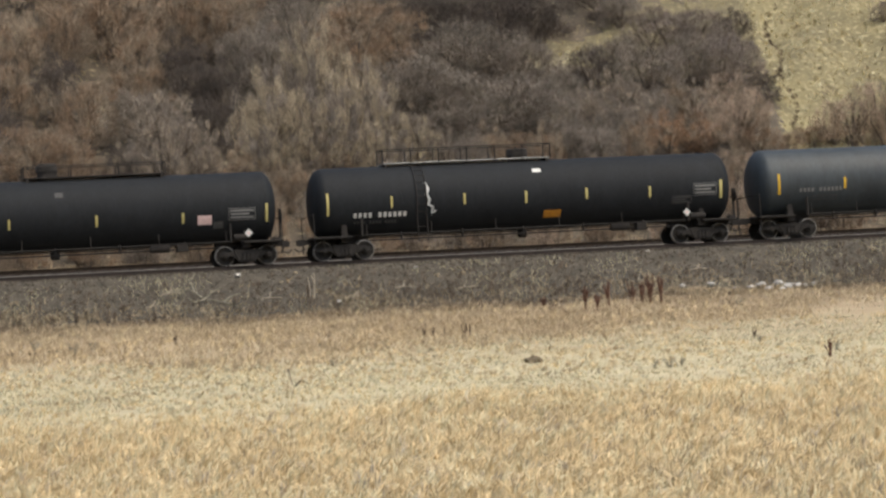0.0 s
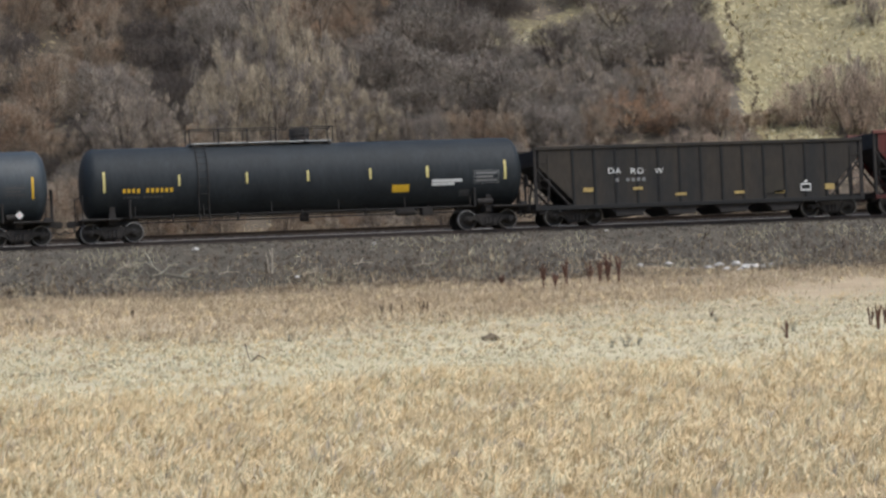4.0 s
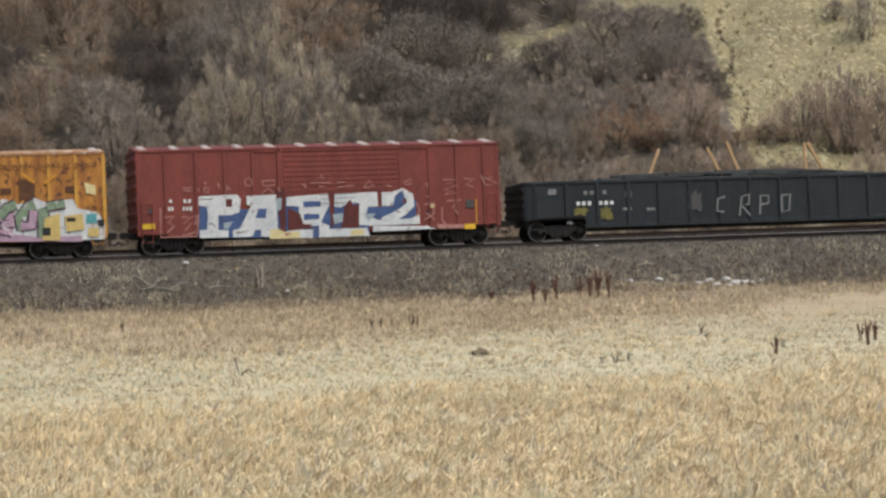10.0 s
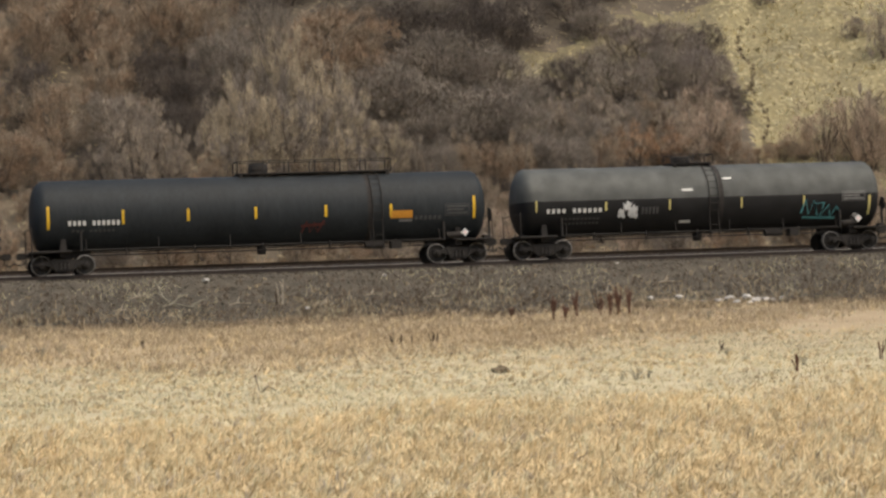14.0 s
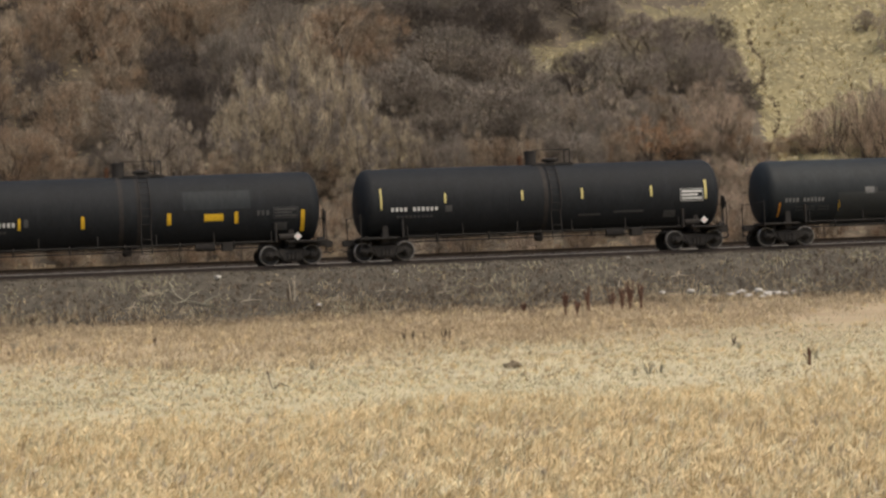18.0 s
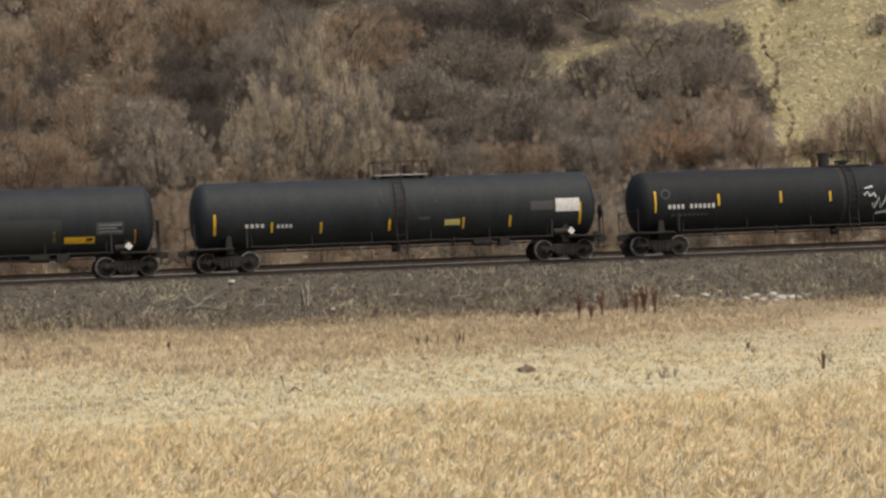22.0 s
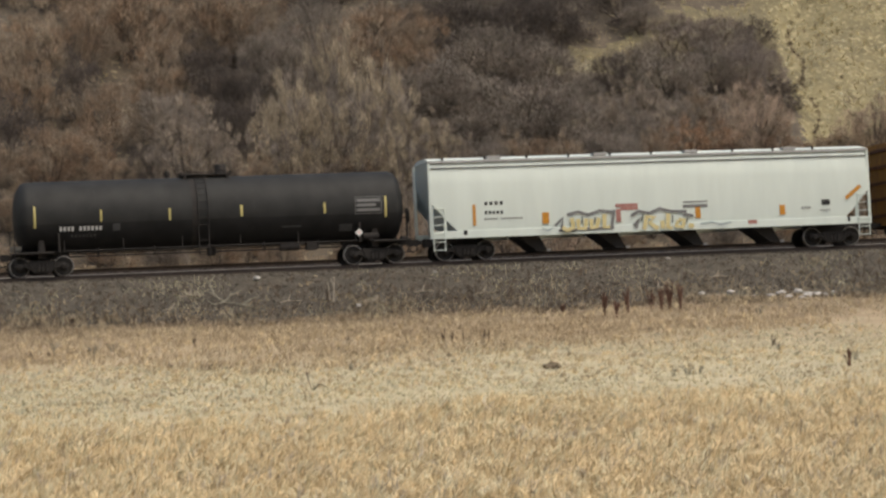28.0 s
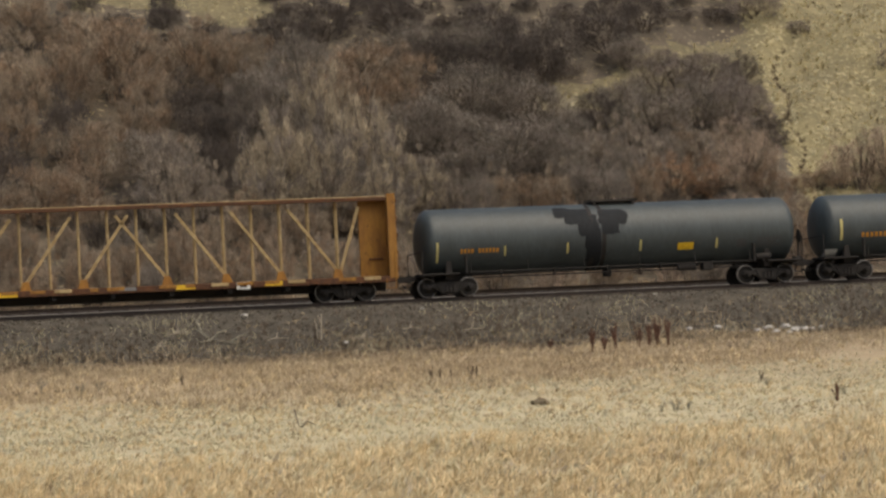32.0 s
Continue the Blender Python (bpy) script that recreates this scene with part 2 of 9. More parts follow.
TWIG_GREY = material("grey_bare_twigs", (0.345, 0.293, 0.243), (0.165, 0.14, 0.118), 0.95, scale=5.0, bump_scale=18, island=0.32, grain_by=0.2, each=0.14)
TWIG_TAN = material("tan_bare_twigs", (0.405, 0.322, 0.234), (0.205, 0.162, 0.12), 0.95, scale=5.0, bump_scale=18, island=0.32, grain_by=0.2, each=0.14)
TWIG_RUST = material("russet_bare_twigs", (0.395, 0.275, 0.182), (0.192, 0.136, 0.094), 0.95, scale=5.0, bump_scale=18, island=0.32, grain_by=0.2, each=0.14)
# dark brown twigs, darkened further to carry the shade of the hollow
TWIG_DARK = material("shade_dark_bare_twigs", (0.135, 0.112, 0.097), (0.066, 0.055, 0.048), 0.95, scale=5.0, bump_scale=18, island=0.32, grain_by=0.2, each=0.14)
TWIG_PALE = material("pale_tan_bare_twigs", (0.54, 0.448, 0.318), (0.245, 0.2, 0.145), 0.95, scale=6.0, bump_scale=18, island=0.32, grain_by=0.2, each=0.1)
TWIG_SAGE = material("grey_green_brush_twigs", (0.31, 0.27, 0.222), (0.15, 0.13, 0.108), 0.95, scale=5.0, bump_scale=18, island=0.32, grain_by=0.2, each=0.14)
TWIG_ASH = material("ash_grey_bare_twigs", (0.480, 0.395, 0.305), (0.230, 0.190, 0.150), 0.95, scale=5.0, bump_scale=18, island=0.32, grain_by=0.2, each=0.1)
TWIG_ORANGE = material("orange_brown_bare_twigs", (0.600, 0.375, 0.225), (0.320, 0.195, 0.120), 0.95, scale=5.0, bump_scale=18, island=0.32, grain_by=0.2, each=0.14)
TWIG_PINK = material("pinkish_bare_twigs", (0.560, 0.425, 0.315), (0.310, 0.235, 0.180), 0.95, scale=5.0, bump_scale=18, island=0.32, grain_by=0.2, each=0.14)
TWIG_LILAC = material("lilac_grey_bare_twigs", (0.3, 0.25, 0.22), (0.15, 0.125, 0.111), 0.95, scale=5.0, bump_scale=18, island=0.32, grain_by=0.2, each=0.12)
GRIMY_RUST = material("grimy_rusty_fittings", (0.060, 0.034, 0.024), (0.030, 0.020, 0.016), 0.85, scale=5)
RUST_DRIP = material("faint_rust_drip", (0.075, 0.060, 0.052), (0.040, 0.036, 0.034), 0.8, scale=4, stretch=(2, 2, 0.4))
YELLOW_OLIVE = material("olive_yellow_spray_paint", (0.16, 0.14, 0.03), (0.09, 0.08, 0.025), 0.6, scale=5)
RED_FADED = material("faded_red_spray_paint", (0.13, 0.03, 0.025), (0.07, 0.022, 0.02), 0.6, scale=5)
BLUE_FAINT = material("faint_blue_grey_paint", (0.30, 0.36, 0.38), (0.24, 0.29, 0.31), 0.6, scale=5)
WHITE_TRIM = material("dirty_white_trim_paint", (0.46, 0.45, 0.42), (0.28, 0.27, 0.25), 0.6, scale=3)


def two_tone(name, upper, lower, height):
    """Paint that changes colour at a height on the tank."""
    m = bpy.data.materials.new(name)
    m.use_nodes = True
    N, Lk = m.node_tree.nodes, m.node_tree.links
    bsdf = N["Principled BSDF"]
    tc, sep, up, no = N.new("ShaderNodeTexCoord"), N.new("ShaderNodeSeparateXYZ"), N.new("ShaderNodeMath"), N.new("ShaderNodeTexNoise")
    Lk.new(tc.outputs["Object"], sep.inputs[0])
    up.operation = "GREATER_THAN"
    up.inputs[1].default_value = height
    Lk.new(sep.outputs["Z"], up.inputs[0])
    no.inputs["Scale"].default_value, no.inputs["Detail"].default_value = 1.3, 6
    Lk.new(tc.outputs["Object"], no.inputs["Vector"])
    mix, hsv, rng = N.new("ShaderNodeMix"), N.new("ShaderNodeHueSaturation"), N.new("ShaderNodeMapRange")
    mix.data_type = "RGBA"
    Lk.new(up.outputs[0], mix.inputs[0])
    mix.inputs[6].default_value, mix.inputs[7].default_value = (*lower, 1), (*upper, 1)
    rng.inputs[1].default_value, rng.inputs[2].default_value, rng.inputs[3].default_value, rng.inputs[4].default_value = 0.3, 0.7, 0.7, 1.15
    Lk.new(no.outputs["Fac"], rng.inputs[0])
    Lk.new(rng.outputs[0], hsv.inputs["Value"])
    Lk.new(mix.outputs[2], hsv.inputs["Color"])
    Lk.new(hsv.outputs[0], bsdf.inputs["Base Color"])
    bsdf.inputs["Roughness"].default_value = 0.62
    bsdf.inputs["Specular IOR Level"].default_value = 0.2
    return m


SHEEN = material("glossy_slate_paint", (0.050, 0.063, 0.066), (0.034, 0.043, 0.045), 0.50, scale=0.9, stretch=DRIP, bump_scale=7, spec=0.5)
TWO_TONE = two_tone("grey_over_black_paint", (0.088, 0.092, 0.088), (0.0165, 0.0165, 0.017), 2.46)
DUSTY = two_tone("dusty_over_black_paint", (0.027, 0.0275, 0.0265), (0.0175, 0.0175, 0.0175), 2.12)
ROOF_ORANGE = material("peeling_orange_roof_paint", (0.42, 0.25, 0.12), (0.22, 0.10, 0.045), 0.8, scale=2.5, speck=(0.55, 0.48, 0.40), speck_scale=3.0, speck_at=0.56)
SOILSTEM = material("brown_dead_stem", (0.115, 0.080, 0.055), (0.07, 0.05, 0.035), 0.9, scale=5, island=0.3)
SAGEBUSH = material("grey_sage_stem", (0.30, 0.28, 0.215), (0.19, 0.175, 0.135), 0.9, scale=3, island=0.45)
# lighter and yellower than the panels: light on the posts put into the colour
ORANGE_POST = material("lit_yellow_post_paint", (0.60, 0.34, 0.055), (0.34, 0.15, 0.03), 0.6, scale=2.0, stretch=(1, 1, 0.4))
PALE_SEAM = material("bare_seam_metal", (0.52, 0.45, 0.40), (0.34, 0.25, 0.21), 0.7, scale=4)
FORB = material("dead_grey_forb", (0.29, 0.225, 0.145), (0.17, 0.132, 0.088), 0.9, scale=1.0, island=0.5)
OLIVE_TURF = material("olive_dry_turf", (0.205, 0.172, 0.098), (0.118, 0.100, 0.060), 0.95, scale=0.7, bump=1.0, bump_scale=5.0, speck=(0.30, 0.255, 0.145), speck_scale=2.6, speck_at=0.58)
LITTER = material("leaf_litter_turf", (0.14, 0.112, 0.08), (0.075, 0.061, 0.045), 0.95, scale=0.6, bump=1.0, bump_scale=5.0, speck=(0.33, 0.275, 0.175), speck_scale=2.2, speck_at=0.60)


def field_turf():
    """Matted dry grass: tawny in front, cream in the middle, brown at the foot of the bank, in wandering drifts."""
    m = bpy.data.materials.new("matted_dry_grass")
    m.use_nodes = True
    N, Lk = m.node_tree.nodes, m.node_tree.links
    bsdf = N["Principled BSDF"]
    tc, sep, mp, broad = N.new("ShaderNodeTexCoord"), N.new("ShaderNodeSeparateXYZ"), N.new("ShaderNodeMapping"), N.new("ShaderNodeTexNoise")
    Lk.new(tc.outputs["Object"], sep.inputs[0])
    Lk.new(tc.outputs["Object"], mp.inputs[0])
    mp.inputs["Scale"].default_value = (0.45, 1, 1)
    broad.inputs["Scale"].default_value, broad.inputs["Detail"].default_value, broad.inputs["Roughness"].default_value = 0.3, 7, 0.7
    Lk.new(mp.outputs[0], broad.inputs["Vector"])
    sway, line, place = N.new("ShaderNodeMath"), N.new("ShaderNodeMath"), N.new("ShaderNodeMapRange")
    sway.operation, line.operation = "MULTIPLY", "ADD"
    sway.inputs[1].default_value = 26.0
    Lk.new(broad.outputs["Fac"], sway.inputs[0])
    Lk.new(sway.outputs[0], line.inputs[0])
    Lk.new(sep.outputs["Y"], line.inputs[1])
    place.inputs[1].default_value, place.inputs[2].default_value = -77.0, 13.0
    Lk.new(line.outputs[0], place.inputs[0])
    ramp = N.new("ShaderNodeValToRGB")
    ramp.color_ramp.elements[0].position, ramp.color_ramp.elements[0].color = 0.18, (0.40, 0.31, 0.195, 1)
    ramp.color_ramp.elements[1].position, ramp.color_ramp.elements[1].color = 0.90, (0.22, 0.168, 0.11, 1)
    for at, c in ((0.36, (0.47, 0.37, 0.235, 1)), (0.46, (0.470, 0.412, 0.279, 1)), (0.585, (0.465, 0.411, 0.282, 1)), (0.66, (0.40, 0.326, 0.214, 1)), (0.79, (0.38, 0.295, 0.192, 1))):
        ramp.color_ramp.elements.new(at).color = c
    Lk.new(place.outputs[0], ramp.inputs[0])
    fine, clump, both, val, hsv, bp = (N.new("ShaderNodeTexNoise"), N.new("ShaderNodeTexNoise"), N.new("ShaderNodeMath"), N.new("ShaderNodeMapRange"), N.new("ShaderNodeHueSaturation"), N.new("ShaderNodeBump"))
    fine.inputs["Scale"].default_value, fine.inputs["Detail"].default_value = 9.0, 5
    clump.inputs["Scale"].default_value, clump.inputs["Detail"].default_value = 1.1, 4
    Lk.new(tc.outputs["Object"], fine.inputs["Vector"])
    Lk.new(mp.outputs[0], clump.inputs["Vector"])
    both.operation = "ADD"
    Lk.new(fine.outputs["Fac"], both.inputs[0])
    Lk.new(clump.outputs["Fac"], both.inputs[1])
    val.inputs[1].default_value, val.inputs[2].default_value, val.inputs[3].default_value, val.inputs[4].default_value = 0.7, 1.3, 0.82, 1.18
    Lk.new(both.outputs[0], val.inputs[0])
    Lk.new(val.outputs[0], hsv.inputs["Value"])
    Lk.new(ramp.outputs[0], hsv.inputs["Color"])
    Lk.new(hsv.outputs[0], bsdf.inputs["Base Color"])
    bsdf.inputs["Roughness"].default_value = 0.95
    bsdf.inputs["Specular IOR Level"].default_value = 0.2
    bp.inputs["Strength"].default_value, bp.inputs["Distance"].default_value = 0.8, 0.03
    Lk.new(fine.outputs["Fac"], bp.inputs["Height"])
    Lk.new(bp.outputs[0], bsdf.inputs["Normal"])
    return m


FIELD = field_turf()

# ---- mesh building ----
class Shape:
    """Collects faces; each face carries a material slot."""

    def __init__(self):
        self.v, self.f, self.m = [], [], []

    def face(self, pts, slot=0):
        k = len(self.v)
        self.v += [tuple(p) for p in pts]
        self.f.append(tuple(range(k, k + len(pts))))
        self.m.append(slot)

    def add(self, verts, faces, slot=0):
        k = len(self.v)
        self.v += [tuple(p) for p in verts]
        self.f += [tuple(i + k for i in q) for q in faces]
        self.m += [slot] * len(faces)
        return self

    def box(self, x0, x1, y0, y1, z0, z1, slot=0, cut=0.012):
        """A box with chamfered edges."""
        lo, hi = (x0, y0, z0), (x1, y1, z1)
        c = min(cut, 0.3 * min(h - l for l, h in zip(lo, hi)))
        idx, verts = {}, []
        for sx in (0, 1):
            for sy in (0, 1):
                for sz in (0, 1):
                    s = (sx, sy, sz)
                    for a in range(3):
                        p = [hi[i] if s[i] else lo[i] for i in range(3)]
                        for i in range(3):
                            if i != a:
                                p[i] += -c if s[i] else c
                        idx[s, a] = len(verts)
                        verts.append(p)
        faces = []
        for a in range(3):
            b, d = (a + 1) % 3, (a + 2) % 3
            for sa in (0, 1):
                q = []
                for sb, sd in ((0, 0), (1, 0), (1, 1), (0, 1)):
                    s = [0, 0, 0]
                    s[a], s[b], s[d] = sa, sb, sd
                    q.append(idx[tuple(s), a])
                faces.append(q if sa else q[::-1])
            for sb in (0, 1):
                for sd in (0, 1):
                    s0, s1 = [0, 0, 0], [0, 0, 0]
                    s0[b] = s1[b] = sb
                    s0[d] = s1[d] = sd
                    s1[a] = 1
                    q = [idx[tuple(s0), b], idx[tuple(s1), b], idx[tuple(s1), d], idx[tuple(s0), d]]
                    faces.append(q if sb == sd else q[::-1])
        for s in [(i, j, k) for i in (0, 1) for j in (0, 1) for k in (0, 1)]:
            q = [idx[s, 0], idx[s, 1], idx[s, 2]]
            faces.append(q if sum(s) % 2 else q[::-1])
        return self.add(verts, faces, slot)

    def tube(self, pts, r, n=6, slot=0, r1=None):
        pts = [Vector(p) for p in pts]
        rings, verts, faces = [], [], []
        for i, p in enumerate(pts):
            way = (pts[min(i + 1, len(pts) - 1)] - pts[max(i - 1, 0)]).normalized()
            side = way.orthogonal().normalized() if abs(way.z) > 0.9 else way.cross(Vector((0, 0, 1))).normalized()
            up = way.cross(side)
            rad = r if r1 is None else r + (r1 - r) * i / (len(pts) - 1)
            rings.append(len(verts))
            for k in range(n):
                a = 2 * math.pi * k / n
                verts.append(p + side * (rad * math.cos(a)) + up * (rad * math.sin(a)))
        for i in range(len(pts) - 1):
            for k in range(n):
                a, b = rings[i] + k, rings[i] + (k + 1) % n
                faces.append((a, b, b + n, a + n))
        faces.append(tuple(range(n))[::-1])
        faces.append(tuple(range(rings[-1], rings[-1] + n)))
        return self.add(verts, faces, slot)

    def lathe(self, profile, axis="x", n=24, at=(0, 0, 0), slot=0, slots=None):
        """profile: (along, radius) pairs, turned round the axis through at."""
        verts, faces, mats = [], [], []
        for a, r in profile:
            for k in range(n):
                w = 2 * math.pi * k / n
                c, s = r * math.cos(w), r * math.sin(w)
                p = {"x": (a, c, s), "y": (s, a, c), "z": (c, s, a)}[axis]
                verts.append((p[0] + at[0], p[1] + at[1], p[2] + at[2]))
        for i in range(len(profile) - 1):
            for k in range(n):
                a, b = i * n + k, i * n + (k + 1) % n
                faces.append((a, b, b + n, a + n))
                mats.append(slots[i] if slots else slot)
        faces += [tuple(range(n))[::-1], tuple(range((len(profile) - 1) * n, len(profile) * n))]
        mats += [mats[0], mats[-1]]
        self.add(verts, faces, slot)
        self.m[-len(faces):] = mats
        return self

    def slab(self, outline, y0, y1, slot=0):
        """An outline in x and z, given thickness along y."""
        n = len(outline)
        verts = [(x, y0, z) for x, z in outline] + [(x, y1, z) for x, z in outline]
        faces = [tuple(range(n)), tuple(range(2 * n - 1, n - 1, -1))]
        faces += [(i, i + n, (i + 1) % n + n, (i + 1) % n) for i in range(n)]
        return self.add(verts, faces, slot)

    def mesh(self, name, mats, sharp=35.0):
        me = bpy.data.meshes.new(name)
        me.from_pydata(self.v, [], self.f)
        for m in mats if isinstance(mats, (list, tuple)) else [mats]:
            me.materials.append(m)
        me.polygons.foreach_set("material_index", self.m)
        bm = bmesh.new()
        bm.from_mesh(me)
        bmesh.ops.recalc_face_normals(bm, faces=bm.faces)
        bm.to_mesh(me)
        bm.free()
        me.polygons.foreach_set("use_smooth", [True] * len(me.polygons))
        me.set_sharp_from_angle(angle=radians(sharp))
        return me


def part(name, shape, mats, parent, label="", at=(0, 0, 0), sharp=35.0):
    ob = new(name, shape.mesh(name, mats, sharp) if isinstance(shape, Shape) else shape)
    ob.parent = parent
    ob.location = at
    return tagged(ob, label) if label else ob


def big_mesh(name, verts, faces, mats, slots=None, smooth=False):
    """A mesh from arrays: faces is an (n, 3) or (n, 4) array."""
    me = bpy.data.meshes.new(name)
    k = faces.shape[1]
    me.vertices.add(len(verts))
    me.vertices.foreach_set("co", np.asarray(verts, dtype=np.float32).ravel())
    me.loops.add(faces.size)
    me.loops.foreach_set("vertex_index", faces.astype(np.int32).ravel())
    me.polygons.add(len(faces))
    me.polygons.foreach_set("loop_start", np.arange(0, faces.size, k, dtype=np.int32))
    for m in mats if isinstance(mats, (list, tuple)) else [mats]:
        me.materials.append(m)
    if slots is not None:
        me.polygons.foreach_set("material_index", np.asarray(slots, dtype=np.int32))
    me.polygons.foreach_set("use_smooth", np.full(len(faces), smooth))
    me.update(calc_edges=True)
    me.validate()
    return me


# ---- the lie of the land ----
def wave(x, y):
    return (0.5 * np.sin(x * 0.31 + 1.3) * np.cos(y * 0.27 + 0.4) + 0.3 * np.sin(x * 0.73 + y * 0.41) + 0.2 * np.sin(x * 1.61 - y * 1.17 + 2.0))


CROSS = [(-2600, -9.0), (-400, -8.0), (-160, -6.6), (-111, -5.7), (-96, -6.3), (-80, -7.25), (-67, -6.46), (-30, -3.97), (-8.2, -2.50), (-6.6, -2.25), (-2.9, -0.42), (-2.2, -0.27), (1.7, -0.24), (2.9, 0.16), (3.3, 0.20), (6.9, 0.20), (8.6, -0.15), (10.5, 0.1), (16, 1.9), (60, 25.0), (110, 46), (170, 58), (260, 64), (2600, 70)]


GULLY = ([20, 27, 28.6, 31.35, 34.4, 39, 43.1, 45.3, 50], [52.6, 53.5, 54.1, 54.9, 55.75, 57.1, 58.2, 60.4, 64.0])


def gully_line(y):
    return np.interp(y, GULLY[0], GULLY[1]) + 0.25 * np.sin(y * 0.9)


def land(x, y):
    x, y = np.asarray(x, dtype=float), np.asarray(y, dtype=float)
    z = np.interp(y, [a for a, b in CROSS], [b for a, b in CROSS])
    bumpy = np.interp(y, [-400, -9, -6, -3, 9, 14, 30, 200], [0.3, 0.12, 0.10, 0.0, 0.0, 0.25, 1.1, 2.0])
    gully = np.interp(y, [18, 20, 44, 50], [0, 0.3, 0.3, 0]) * np.exp(-((x - gully_line(y)) / 0.42) ** 2)
    return z + bumpy * wave(x * 0.6, y * 0.6) - gully


def open_slope(x, y):
    """1 on the open grass of the hill, 0 in the brush."""
    m = wave(x * 0.31 - 5, y * 0.2 + 9)
    right = x > 52.3 + 0.30 * (y - 27) + 1.0 * m
    glade = (x > 41.0) & (y > 33.2 + 0.25 * np.maximum(x - 46, 0)) & (y < 37.8 + 0.52 * (x - 41))
    brow = (x > 16) & (x < 28.5) & (y > 49.2 + 1.2 * m)
    return np.where((y > 19.5) & right, 1.0, np.where((y > 19.5) & (glade | brow), 0.6, 0.0))


def drift(x, y):
    """Distance across the field, pushed about so that the bands of grass wander."""
    return y + 3.4 * wave(x * 0.28 + 1.0, y * 0.12) + 2.6 * wave(x * 0.7, y * 0.5 + 4.0) + 2.0 * wave(x * 1.9 + 3, y * 1.3)


def spread(marks):
    out = []
    for a, b, step in marks:
        out += list(np.arange(a, b, step))
    return np.array(out)


def build_ground():
    xs = spread([(-2500, -300, 220), (-300, -60, 24), (-60, -6, 3), (-6, 78, 0.45), (78, 150, 4), (150, 400, 25), (400, 2600, 220)])
    ys = spread([(-2600, -400, 220), (-400, -120, 28), (-120, -78, 3), (-78, -9, 0.7), (-9, 11, 0.2), (11, 70, 0.8), (70, 170, 5), (170, 420, 25), (420, 2601, 218)])
    X, Y = np.meshgrid(xs, ys)
    Z = land(X, Y)
    n, m = len(ys), len(xs)
    verts = np.stack([X.ravel(), Y.ravel(), Z.ravel()], 1)
    i = (np.arange(n - 1)[:, None] * m + np.arange(m - 1)[None, :]).ravel()
    faces = np.stack([i, i + 1, i + m + 1, i + m], 1)
    cx, cy = verts[faces].mean(1)[:, 0], verts[faces].mean(1)[:, 1]
    edge = -7.0 + 0.9 * wave(cx * 1.1, cy * 0.7) + 0.4 * wave(cx * 3.3, cy)
    slots = np.where(cy < edge, 0, np.where(cy < -2.3, 1, np.where(cy < 7.6, 2, np.where((open_slope(cx, cy) < 0.9) & (cy < 70), np.where(open_slope(cx, cy) > 0.5, 5, 4), 3))))
    ob = new("ground", big_mesh("ground", verts, faces, [FIELD, BALLAST, BALLAST_TOP, HILL, LITTER, OLIVE_TURF], slots, True))
    tagged(ob, "dry straw-coloured field rising to a ballast bank and a brushy hillside", "ground", kind="structure")


build_ground()

# ---- the rolling stock ----
CARS = []          # (root, mid) of every car, for the run of the train
AXLES = []


def wheelset_mesh():
    s = Shape()
    for k in (-1, 1):
        y = 0.70 * k
        s.lathe([(y - 0.07 * k, 0.10), (y - 0.07 * k, 0.20), (y - 0.055 * k, 0.33), (y - 0.075 * k, 0.36), (y - 0.075 * k, 0.445),
                 (y - 0.045 * k, 0.445), (y - 0.03 * k, 0.425), (y + 0.07 * k, 0.418), (y + 0.075 * k, 0.408), (y + 0.075 * k, 0.372),
                 (y + 0.045 * k, 0.335), (y + 0.02 * k, 0.20), (y + 0.06 * k, 0.14), (y + 0.06 * k, 0.09)],
                "y", 28, slots=[0, 0, 0, 0, 0, 0, 1, 1, 1, 0, 0, 0, 0])
    s.lathe([(-1.02, 0.075), (-0.64, 0.085), (-0.60, 0.10), (0, 0.085), (0.60, 0.10), (0.64, 0.085), (1.02, 0.075)], "y", 12)
    return s.mesh("wheelset", [WHEEL, RIM])


def sideframe_mesh(wb):
    h = wb / 2
    s = Shape()
    top = [(-h - 0.22, 0.40), (-h - 0.20, 0.55), (-h + 0.18, 0.58), (-h + 0.42, 0.66), (h - 0.42, 0.66), (h - 0.18, 0.58), (h + 0.20, 0.55), (h + 0.22, 0.40)]
    low = [(h - 0.16, 0.42), (h - 0.34, 0.36), (0.34, 0.16), (-0.34, 0.16), (-h + 0.34, 0.36), (-h + 0.16, 0.42)]
    s.slab(top + low, -0.09, 0.09)
    s.slab([(-0.30, 0.54), (0.30, 0.54), (0.30, 0.24), (-0.30, 0.24)], -0.12, -0.085, 1)
    for k in (-1, 1):
        s.lathe([(-0.20, 0.06), (-0.19, 0.10), (-0.10, 0.115), (0.1, 0.115)], "y", 14, (k * h, 0, 0.42))
        s.tube([(k * (h - 0.36), -0.10, 0.60), (k * 0.36, -0.10, 0.22)], 0.035, 6)
    for x in (-0.16, 0, 0.16):
        s.lathe([(0.24, 0.062), (0.26, 0.066), (0.30, 0.05), (0.34, 0.066), (0.38, 0.05), (0.42, 0.066), (0.46, 0.05), (0.50, 0.066)], "z", 10, (x, -0.115, 0), 1)
    return s.mesh("sideframe", [TRUCK, SOOT])


